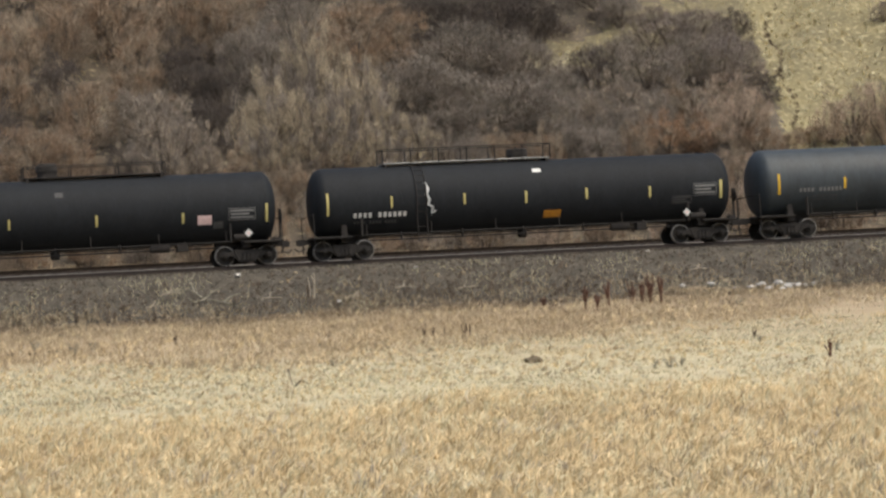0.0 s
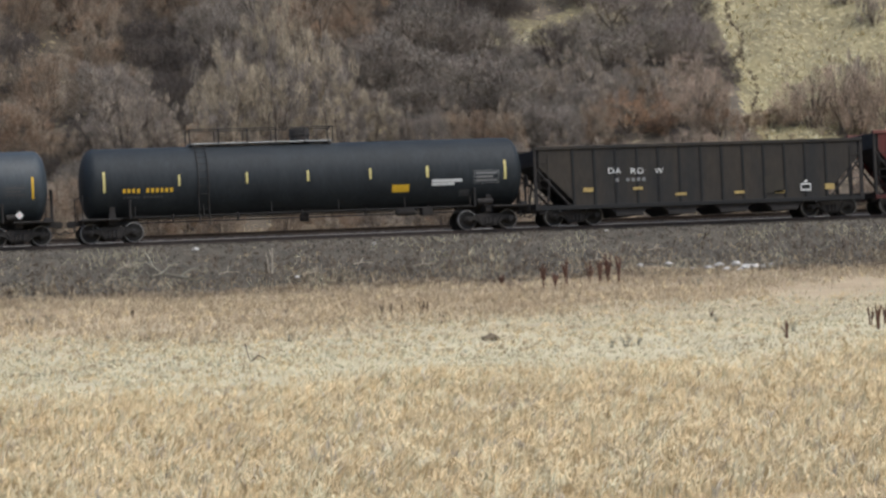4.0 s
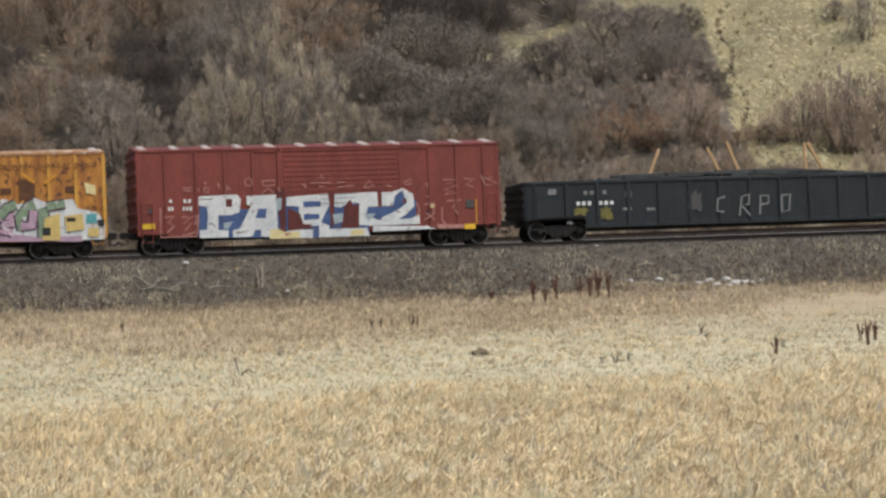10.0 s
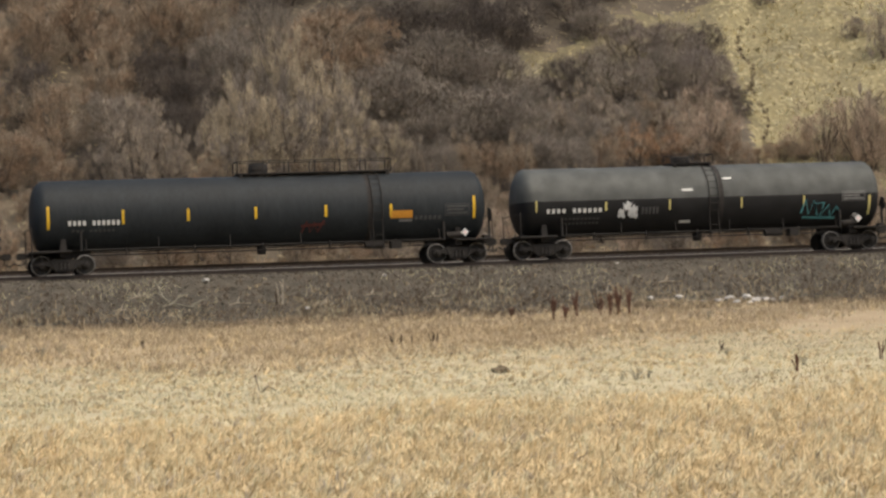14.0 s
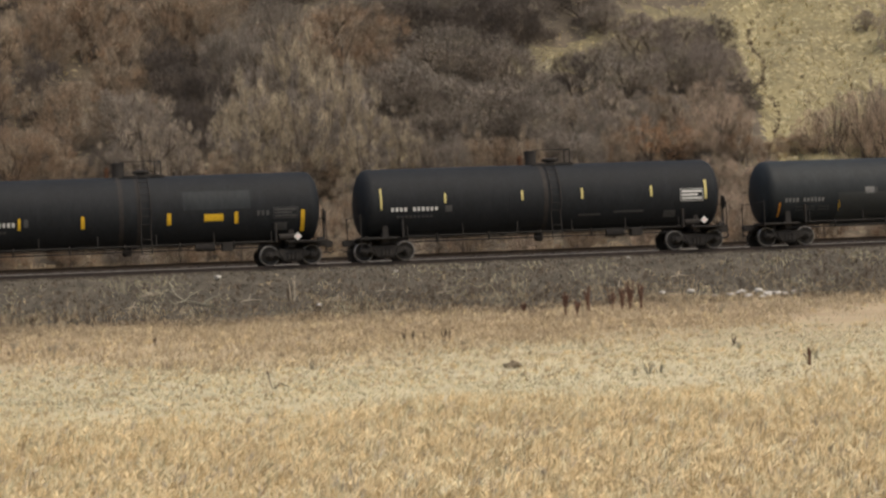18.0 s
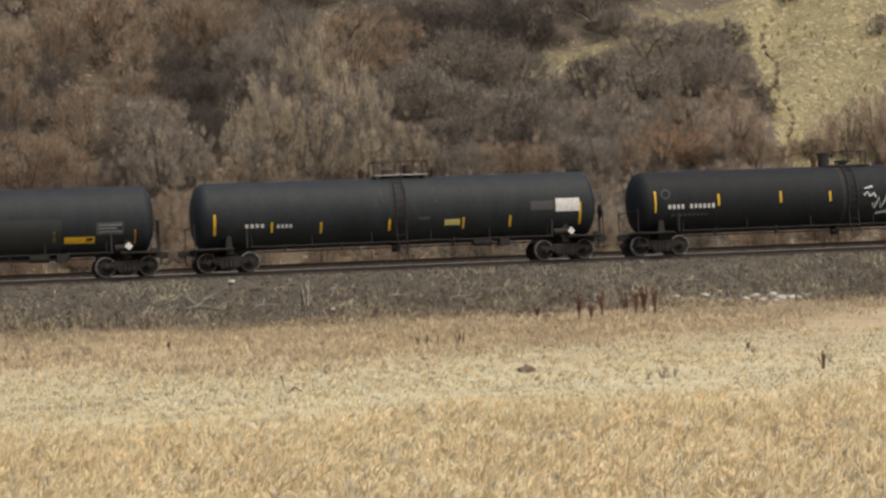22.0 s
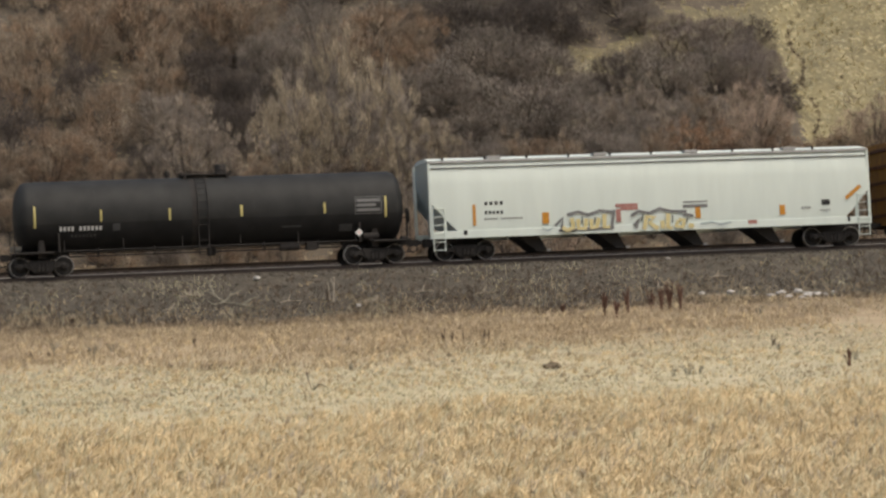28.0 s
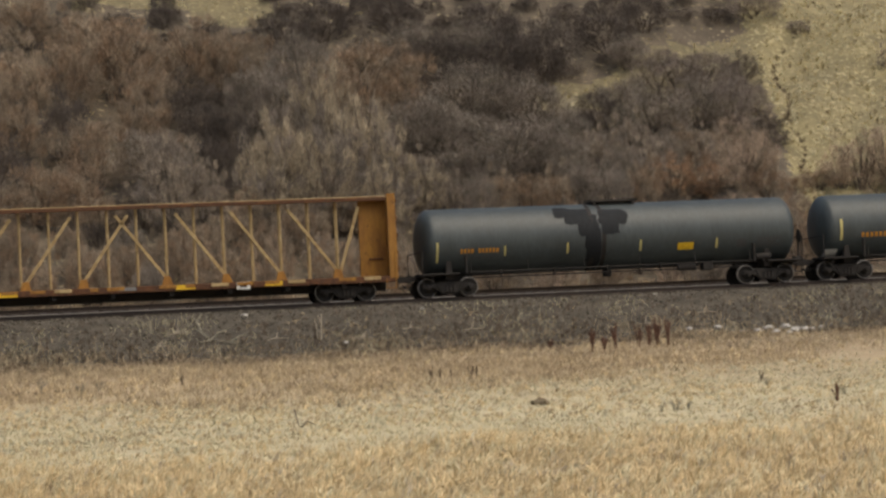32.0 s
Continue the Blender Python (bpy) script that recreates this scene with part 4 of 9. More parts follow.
    c.p("center_sill", Shape().box(a + 0.3, b - 0.3, -0.2, 0.2, 0.62, 0.95), SOOT)
    # dark load line inside, below the rim
    c.p("floor_sheet", Shape().box(a + end_in, b - end_in, -hw + 0.1, hw - 0.1, sill + 0.5, sill + 0.55), mat)
    return c


def box_car(label, x0, x1, axles, top, mat, posts, door, door_mat, roof_mat, sill=0.80, ridges=12, end_ribs=6, post_mat=None):
    c = Car("box_car", label, "box car", x0, x1, axles, 1.46)
    a, b, hw = c.x0, c.x1, 1.40
    d0, d1 = door[0] - c.mid, door[1] - c.mid
    for y in (-hw, hw):
        c.p("side_panel", Shape().box(a, d0 if y < 0 else b, y - 0.03, y + 0.03, sill, top), mat)
        if y < 0:
            c.p("side_panel", Shape().box(d1, b, y - 0.03, y + 0.03, sill, top), mat)
            d = c.p("door", Shape().box(d0, d1, y - 0.045, y + 0.02, sill + 0.08, top - 0.10), door_mat)
            nr = 15
            for i in range(nr):
                z = sill + 0.2 + (top - sill - 0.45) * i / (nr - 1)
                part("door_rib", Shape().slab([(d0 + 0.08, z - 0.07), (d1 - 0.08, z - 0.07), (d1 - 0.1, z + 0.05), (d0 + 0.1, z + 0.05)], y - 0.068, y - 0.04), door_mat, d)
            for x in (d0, d1):
                part("door_post", Shape().box(x - 0.05, x + 0.05, y - 0.075, y - 0.02, sill, top - 0.05), door_mat, d)
            for z in (sill - 0.02, top - 0.12):
                c.p("door_track", Shape().box(d0 - 1.2, d1 + 1.2 if d1 + 1.2 < b else b, y - 0.085, y - 0.03, z, z + 0.07), mat)
        c.p("side_sill", Shape().box(a + 1.2, b - 1.2, y - 0.05, y + 0.05, sill - 0.12, sill + 0.02), mat)
        c.p("eave", Shape().box(a, b, y - 0.07, y + 0.07, top - 0.03, top + 0.07), roof_mat)
    for x in posts:
        x -= c.mid
        c.p("side_post", Shape().slab([(x - 0.075, sill), (x + 0.075, sill), (x + 0.06, top - 0.05), (x - 0.06, top - 0.05)], -hw - 0.085, -hw - 0.02), post_mat or mat)
    for e, k in ((a, 1), (b, -1)):
        for y in (-hw, hw):
            c.p("corner_post", Shape().box(min(e - 0.02 * k, e + 0.12 * k), max(e - 0.02 * k, e + 0.12 * k), y - 0.05, y + 0.05, sill - 0.05, top), post_mat or mat)
        s = Shape().box(min(e, e + 0.06 * k), max(e, e + 0.06 * k), -hw, hw, 0.85, top)
        s.slab([(e, 0), (e + 0.06 * k, 0), (e + 0.06 * k, 0.01), (e, 0.01)], 0, 0.01)
        c.p("end_wall", s, mat)
        for i in range(end_ribs):
            z = 1.15 + (top - 1.45) * i / (end_ribs - 1)
            s = Shape()
            prof = [(e + 0.01 * k, z - 0.16), (e - 0.09 * k, z - 0.03), (e - 0.09 * k, z + 0.03), (e + 0.01 * k, z + 0.16)]
            s.slab(prof, -hw + 0.06, hw - 0.06)
            c.p("end_corrugation", s, mat)
        s = Shape()
        for y in (-hw - 0.06,):
            for dx in (0.15, 0.6):
                s.tube([(e + dx * k, y - 0.04, 0.45), (e + dx * k, y - 0.04, 2.2)], 0.016)
            for n in range(5):
                s.tube([(e + 0.15 * k, y - 0.04, 0.5 + 0.4 * n), (e + 0.6 * k, y - 0.04, 0.5 + 0.4 * n)], 0.014, 5)
        c.p("side_ladder", s, mat)
        c.p("end_sill", Shape().box(min(e - 0.05 * k, e + 2.0 * k), max(e - 0.05 * k, e + 2.0 * k), -0.25, 0.25, 0.68, 0.98), SOOT)
    s = Shape()
    peak = top + 0.30
    s.add([(a - 0.04, -hw - 0.08, top + 0.05), (a - 0.04, 0, peak), (a - 0.04, hw + 0.08, top + 0.05), (b + 0.04, -hw - 0.08, top + 0.05), (b + 0.04, 0, peak), (b + 0.04, hw + 0.08, top + 0.05),
           (a - 0.04, 0, top - 0.02), (b + 0.04, 0, top - 0.02)],
          [(0, 3, 4, 1), (1, 4, 5, 2), (0, 1, 2, 6), (3, 7, 5, 4), (0, 6, 7, 3), (2, 5, 7, 6)])
    c.p("roof", s, roof_mat)
    for i in range(ridges):
        x = a + 0.35 + (b - a - 0.7) * i / (ridges - 1)
        s = Shape().slab([(x - 0.16, 0), (x - 0.10, 0.05), (x + 0.10, 0.05), (x + 0.16, 0)], -0.02, 0.02)
        s.v = [(p[0], -0.75 + (0.68 if p[1] > 0 else -0.68), top + 0.05 + p[2] + (0.25 if p[1] > 0 else 0.02)) for p in s.v]
        c.p("roof_seam", s, PALE_SEAM)
    c.p("underframe", Shape().box(a + 0.5, b - 0.5, -0.25, 0.25, 0.55, 0.95).box(a, b, -hw + 0.05, hw - 0.05, 0.82, 0.92), SOOT)
    for x in (-3.2, -0.4, 1.6, 3.0):
        c.p("crossbearer", Shape().slab([(x - 0.12, 0.85), (x + 0.12, 0.85), (x + 0.12, 0.6), (x - 0.12, 0.6)], -hw + 0.1, hw - 0.1), SOOT)
    c.p("brake_reservoir", Shape().lathe([(-0.55, 0.1), (-0.5, 0.17), (0.5, 0.17), (0.55, 0.1)], "x", 14, (0.6, -0.7, 0.66)).box(0.5, 0.7, -0.75, -0.65, 0.7, 0.9), SOOT)
    return c


def gondola_car(label, x0, x1, axles, top, mat, ribs, sill=0.62):
    c = Car("gondola_car", label, "gondola car", x0, x1, axles, 1.47)
    a, b, hw = c.x0, c.x1, 1.42
    for y in (-hw, hw):
        c.p("side_sheet", Shape().slab([(a, top - 0.1), (b, top - 0.1), (b, 1.0), (b - 2.6, 1.0), (b - 2.9, sill), (a + 2.9, sill), (a + 2.6, 1.0), (a, 1.0)], y - 0.02, y + 0.02), mat)
        c.p("top_chord", Shape().box(a, b, y - 0.08, y + 0.08, top - 0.12, top), mat)
        c.p("side_sill", Shape().box(a + 2.7, b - 2.7, y - 0.06, y + 0.06, sill - 0.12, sill + 0.06), mat)
    for i in range(ribs):
        x = a + 0.5 + (b - a - 1.0) * i / (ribs - 1)
        z = sill if abs(x) < b - 2.8 else 1.0
        c.p("side_post", Shape().box(x - 0.07, x + 0.07, -hw - 0.09, -hw - 0.015, z, top - 0.1), mat)
    for e, k in ((a, 1), (b, -1)):
        c.p("end_sheet", Shape().box(min(e, e + 0.08 * k), max(e, e + 0.08 * k), -hw, hw, 0.9, top - 0.02), mat)
        for i in range(4):
            z = 1.1 + 0.36 * i
            c.p("end_rib", Shape().box(min(e - 0.08 * k, e), max(e - 0.08 * k, e), -hw, hw, z, z + 0.14), mat)
        s = Shape()
        for dx in (0.1, 0.55):
            s.tube([(e + dx * k, -hw - 0.1, 0.45), (e + dx * k, -hw - 0.1, top - 0.15)], 0.017)
        for n in range(5):
            s.tube([(e + 0.1 * k, -hw - 0.1, 0.5 + 0.4 * n), (e + 0.55 * k, -hw - 0.1, 0.5 + 0.4 * n)], 0.015, 5)
        c.p("side_ladder", s, mat)
        c.p("end_sill", Shape().box(min(e, e + 2.4 * k), max(e, e + 2.4 * k), -0.25, 0.25, 0.66, 0.95), SOOT)
    c.p("floor_sheet", Shape().box(a + 0.1, b - 0.1, -hw + 0.05, hw - 0.05, 0.92, 0.98), SOOT)
    c.p("center_sill", Shape().box(a + 1, b - 1, -0.25, 0.25, 0.42, 0.9), SOOT)
    return c


def covered_hopper(label, x0, x1, axles, top, mat, sill=1.02):
    c = Car("covered_hopper_car", label, "hopper car", x0, x1, axles, 1.52)
    a, b, hw = c.x0, c.x1, 1.52
    # bulging sides between roof and sill
    ring = [(-1.30, top - 0.02), (-1.44, top - 0.28), (-1.515, top - 1.1), (-1.52, 2.4), (-1.50, 1.5), (-1.46, sill + 0.18)]
    ring = ring + [(-y, z) for y, z in ring[::-1]]
    for e0, e1 in ((a + 0.10, b - 0.10),):
        s = Shape()
        n = len(ring)
        verts = [(e0, y, z) for y, z in ring] + [(e1, y, z) for y, z in ring]
        faces = [(i, i + 1, i + 1 + n, i + n) for i in range(n - 1)] + [tuple(range(n)), tuple(range(2 * n - 1, n - 1, -1))]
        # ends are cut back by the slope sheets
        s.add(verts, faces)
        zs = [z for y, z in ring]
        out = []
        for x, y, z in s.v:
            k = 1 if x > 0 else -1
            cutback = max(0.0, 2.2 - z) * 1.15
            out.append((x - k * cutback, y, z))
        s.v = out
        c.p("body", s, mat, sharp=25)
    s = Shape()
    s.add([(a + 0.05, -1.34, top - 0.03), (b - 0.05, -1.34, top - 0.03), (b - 0.05, -0.7, top + 0.10), (a + 0.05, -0.7, top + 0.10), (a + 0.05, 0.7, top + 0.10), (b - 0.05, 0.7, top + 0.10), (a + 0.05, 1.34, top - 0.03), (b - 0.05, 1.34, top - 0.03),
           (a + 0.05, -1.34, top - 0.09), (b - 0.05, -1.34, top - 0.09), (a + 0.05, 1.34, top - 0.09), (b - 0.05, 1.34, top - 0.09)],
          [(0, 1, 2, 3), (3, 2, 5, 4), (4, 5, 7, 6), (0, 8, 9, 1), (6, 7, 11, 10), (8, 10, 11, 9), (0, 3, 4, 6, 10, 8), (1, 9, 11, 7, 5, 2)])
    c.p("roof", s, mat)
    s = Shape()
    for y in (-1.40,):
        s.box(a, b, y - 0.10, y + 0.02, top - 0.16, top - 0.05)
    c.p("running_board", s, GALV)
    # grey strip added to draw the shadow line below the roof edge
    c.p("eave_angle", Shape().box(a + 0.12, b - 0.12, -1.505, -1.42, top - 0.40, top - 0.345), GREYTOP)
    for x in (-7.0, -2.3, 1.8, 6.3):
        s = Shape().box(x - 0.3, x + 0.3, -1.45, -1.0, top - 0.02, top + 0.10)
        c.p("hatch_bracket", s, GALV)
    for i in range(10):
        x = a + 1.6 + (b - a - 3.2) * i / 9
        c.p("hatch_cover", Shape().box(x - 0.72, x + 0.72, -0.42, 0.42, top + 0.08, top + 0.13, cut=0.02), mat)
        c.p("roof_rib", Shape().box(x - 0.95, x - 0.87, -1.38, -1.28, top - 0.06, top + 0.10), SOOT)
    for y in (-1.47, 1.47):
        c.p("side_sill", Shape().box(a, b, y - 0.05, y + 0.05, sill - 0.10, sill + 0.22), mat)
    for e, k in ((a, 1), (b, -1)):
        for y in (-1.45, 1.45):
            c.p("corner_post", Shape().box(min(e, e + 0.12 * k), max(e, e + 0.12 * k), y - 0.05, y + 0.05, sill, top - 0.1), mat)
            c.p("end_post", Shape().box(min(e + 0.6 * k, e + 0.72 * k), max(e + 0.6 * k, e + 0.72 * k), y - 0.04, y + 0.04, sill + 0.1, 2.4), mat)
        s = Shape()
        s.add([(e + 0.7 * k, -1.4, 2.2), (e + 0.7 * k, 1.4, 2.2), (e + 2.2 * k, 1.4, sill), (e + 2.2 * k, -1.4, sill), (e + 0.7 * k, -1.4, 2.14), (e + 0.7 * k, 1.4, 2.14), (e + 2.2 * k, 1.4, sill - 0.06), (e + 2.2 * k, -1.4, sill - 0.06)],
              [(0, 1, 2, 3), (4, 7, 6, 5), (0, 4, 5, 1), (1, 5, 6, 2), (2, 6, 7, 3), (3, 7, 4, 0)])
        c.p("slope_sheet", s, mat)
        s = Shape()
        for dx in (0.12, 0.62):
            s.tube([(e + dx * k, -1.56, 0.40), (e + dx * k, -1.56, 2.25)], 0.022)
        for n in range(6):
            s.tube([(e + 0.12 * k, -1.56, 0.45 + 0.35 * n), (e + 0.62 * k, -1.56, 0.45 + 0.35 * n)], 0.018, 5)
        c.p("end_ladder", s, mat)
        c.p("end_sill", Shape().box(min(e, e + 2.6 * k), max(e, e + 2.6 * k), -0.3, 0.3, 0.66, 1.0), SOOT)
    n = 4
    inner0, inner1 = c.t0 + 1.3, c.t1 - 1.2
    w = (inner1 - inner0) / n
    for i in range(n):
        m = inner0 + w * (i + 0.5)
        s = Shape().slab([(m - 1.0, sill + 0.1), (m + 0.1, sill + 0.1), (m + 0.50, 0.36), (m + 0.05, 0.34)], -0.85, 0.85)
        c.p("discharge_hopper", s, SOOT)
        c.p("hopper_slope", Shape().slab([(m + 0.0, sill + 0.12), (m + w * 0.5, sill + 0.12), (m + w * 0.5, sill + 0.02), (m + 0.3, sill - 0.25)], -0.85, 0.85), mat)
        c.p("outlet_gate", Shape().box(m - 0.0, m + 0.52, -1.0, 1.0, 0.28, 0.36).box(m + 0.48, m + 0.64, -1.08, -0.9, 0.26, 0.36, 1), [SOOT, GALV])
    return c


def centerbeam_car(label, x0, x1, axles, top, deck=0.90):
    c = Car("centerbeam_car", label, "flat car", x0, x1, axles, 1.46)
    a, b, hw = c.x0, c.x1, 1.40
    c.p("deck", Shape().box(a, b, -hw, hw, deck - 0.06, deck + 0.06), BEAM)
    for y in (-hw, hw):
        c.p("side_sill", Shape().box(a + 0.05, b - 0.05, y - 0.05, y + 0.05, deck - 0.16, deck + 0.10), RUST)
    c.p("center_sill", Shape().box(a + 0.3, b - 0.3, -0.3, 0.3, 0.45, deck - 0.05), SOOT)
    c.p("top_chord", Shape().box(a + 0.05, b - 0.05, -0.38, 0.38, top - 0.14, top), BEAM_PALE)
    c.p("top_flange", Shape().box(a + 0.05, b - 0.05, -0.44, -0.36, top - 0.20, top - 0.04), RUST)
    for e, k in ((a, 1), (b, -1)):
        s = Shape()
        s.box(min(e, e + 0.12 * k), max(e, e + 0.12 * k), -hw, hw, deck + 0.06, top)
        c.p("bulkhead", s, BEAM)
        for i in range(5):
            z = 1.2 + i * 0.72
            c.p("bulkhead_rib", Shape().box(min(e - 0.10 * k, e + 0.01 * k), max(e - 0.10 * k, e + 0.01 * k), -hw, hw, z, z + 0.14), RUST)
        for y in (-hw, hw):
            c.p("bulkhead_post", Shape().box(min(e - 0.02 * k, e + 0.34 * k), max(e - 0.02 * k, e + 0.34 * k), y - 0.06, y + 0.06, deck, top + 0.02), BEAM)
        w = 0.95 if k > 0 else 1.30
        c.p("gusset_panel", Shape().box(min(e + 0.12 * k, e + w * k), max(e + 0.12 * k, e + w * k), -0.06, 0.06, deck + 0.06, top - 0.12), BEAM)
        c.p("gusset_rib", Shape().box(min(e + 0.30 * k, e + 0.92 * k), max(e + 0.30 * k, e + 0.92 * k), -0.12, -0.05, 1.75, 1.83), RUST)
        c.p("end_ladder", Shape().tube([(e + 0.1 * k, -hw - 0.1, 0.45), (e + 0.1 * k, -hw - 0.1, 2.0)], 0.02).tube([(e + 0.5 * k, -hw - 0.1, 0.45), (e + 0.5 * k, -hw - 0.1, 0.9)], 0.02).tube([(e + 0.1 * k, -hw - 0.1, 0.48), (e + 0.5 * k, -hw - 0.1, 0.48)], 0.02), BEAM)
    # centre truss: uprights and braces
    n = 17
    xs = [-10.33 + 19.39 * i / (n - 1) for i in range(n)]
    for x in xs:
        for y in (-0.16, 0.16):
            c.p("upright", Shape().box(x - 0.038, x + 0.038, y - 0.04, y + 0.04, deck + 0.06, top - 0.14), BEAM_PALE)
    lo, hi = deck + 0.42, top - 0.42

    def brace(xa, za, xb, zb):
        s = Shape()
        d = math.hypot(xb - xa, zb - za)
        nx, nz = -(zb - za) / d * 0.062, (xb - xa) / d * 0.062
        s.slab([(xa + nx, za + nz), (xa - nx, za - nz), (xb - nx, zb - nz), (xb + nx, zb + nz)], -0.26, -0.18)
        c.p("brace", s, BEAM_PALE)

    brace(-10.04, hi, -9.06, lo)
    for x in (-9.06, -6.56, -4.09, -1.71):
        brace(x, lo, x + 1.93, hi)
        c.p("brace_foot", Shape().slab([(x - 0.3, deck + 0.06), (x + 0.25, deck + 0.06), (x + 0.12, lo + 0.1), (x - 0.12, lo + 0.1)], -0.27, -0.12), BEAM)
    for x in (1.75, 4.25, 6.57, 9.01):
        brace(x, lo, x - 2.05, hi)
        c.p("brace_foot", Shape().slab([(x - 0.25, deck + 0.06), (x + 0.3, deck + 0.06), (x + 0.12, lo + 0.1), (x - 0.12, lo + 0.1)], -0.27, -0.12), BEAM)
    brace(9.14, lo, 10.02, hi)
    for i in range(20):
        x = a + 1.1 + (b - a - 2.2) * i / 19
        if i % 7 != 3:
            c.p("sill_stripe", Shape().box(x - 0.36, x + 0.36, -hw - 0.075, -hw - 0.045, deck - 0.05, deck + 0.09), BEAM_PALE if i % 3 == 1 else BEAM)
    for i in range(1, 16, 2):
        c.p("tie_down", Shape().box(xs[i] - 0.25, xs[i] + 0.25, -hw - 0.09, -hw - 0.04, deck - 0.14, deck + 0.10), RUST)
    for i in range(9):
        x = xs[0] + (xs[-1] - xs[0]) * i / 8
        c.p("crossbearer", Shape().box(x - 0.1, x + 0.1, -hw + 0.1, hw - 0.1, 0.55, deck - 0.08), SOOT)
    return c


# ---- the train, from its head to its tail ----
car_a = Tank("dirty black tank car with long roof walkway and pink placard", 0.9, 19.43, (1.3, 3.1, 17.15, 18.9))
car_b = Tank("black tank car with railed walkway and white vertical tag", 20.91, 39.53, (21.32, 23.07, 37.15, 38.91), mat=BLACK)
car_c = Tank("slate-grey tank car with cream graffiti lettering", 40.70, 55.75, (41.27, 42.98, 53.6, 55.35), mat=SLATE)
car_d = Tank("black tank car with long railed walkway and round hatch", 57.10, 76.06, (57.38, 59.21, 73.49, 75.35), mat=BLACK2)
car_e = hopper_car("coal-stained dark brown open hopper car", 76.38, 91.55, (77.43, 79.16, 89.22, 91.06), 3.42, HOPPER_DARK, 13, post=HOPPER_POST, end=SOOT)
car_f = hopper_car("maroon open hopper car with white graffiti", 92.09, 107.36, (92.95, 94.82, 104.79, 106.71), 3.72, HOPPER_RED, 13, post=HOPPER_RED_POST, chord=HOPPER_CHORD, end=SOOT)
car_g = box_car("faded orange-yellow box car with black door and graffiti", 108.46, 124.10, (108.95, 110.85, 121.36, 123.23), 4.24, ORANGE,
                (109.5, 110.6, 111.7, 112.8, 113.9, 118.5, 119.6, 120.7, 121.8, 122.9), (114.6, 117.8), DOOR_BLACK, ROOF_ORANGE, ridges=2, post_mat=ORANGE_POST)
car_h = box_car("oxide-red box car with large white and blue graffiti", 125.40, 140.95, (126.08, 127.80, 138.35, 140.15), 4.24, BOX_RED,
                (126.6, 127.9, 129.1, 130.3, 131.4, 136.7, 137.9, 139.1, 140.3), (131.5, 136.6), BOX_RED, BOX_RED)
car_i = gondola_car("black steel gondola car heaped with dark scrap", 142.02, 162.66, (142.74, 144.62, 160.17, 162.01), 2.55, BLACK2, 15)
car_j = Tank("dull black tank car with flat walkway and yellow strips", 164.04, 183.43, (164.41, 166.19, 181.15, 182.98), mat=BLACK2)
car_k = Tank("two-tone tank car, grey above and black below", 184.82, 201.55, (184.99, 186.80, 199.18, 201.02), mat=TWO_TONE)
car_l = Tank("black tank car with grey patch and yellow plates", 203.35, 219.66, (203.51, 205.32, 217.39, 219.18), mat=BLACK)
car_m = Tank("black tank car with two valves on top", 221.27, 237.45, (221.45, 223.21, 235.33, 237.08), mat=BLACK)
car_n = Tank("black tank car with dark grey band and paint patches", 239.33, 256.07, (239.64, 241.31, 253.96, 255.73), 1.42, 2.38, mat=BLACK2)
car_o = Tank("black tank car with rust streaks below its hatches", 257.66, 275.21, (258.16, 260.01, 272.82, 274.53), 1.42, 2.38, mat=BLACK2)
car_p = Tank("black tank car with two domes and scrawled white tag", 276.93, 295.92, (277.10, 278.90, 293.60, 295.42), 1.36, 2.32, mat=BLACK)
car_q = Tank("white tank car with ladder, housing and red-black graffiti", 297.37, 313.88, (297.65, 299.39, 311.58, 313.38), 1.42, 2.58, mat=WHITE, trim=WHITE_TRIM)
car_r = Tank("dusty black tank car with valves on its roof", 315.45, 331.83, (315.61, 317.39, 329.58, 331.31), mat=DUSTY)
car_s = covered_hopper("pale grey-white covered hopper car with cream graffiti", 332.75, 352.60, (333.50, 335.30, 350.10, 351.86), 4.28, PALE)
car_t = centerbeam_car("weathered mustard centerbeam lumber car, empty", 353.60, 376.30, (354.90, 356.68, 373.24, 375.06), 4.46)
car_u = Tank("slate blue-grey tank car with dark spill at its hatch", 377.44, 394.38, (377.70, 379.50, 392.04, 393.77), 1.42, 2.38, mat=SHEEN)
car_v = Tank("slate blue-grey tank car with yellow marks", 395.50, 412.5, (395.72, 397.53, 410.2, 412.0), 1.42, 2.38, mat=SHEEN)


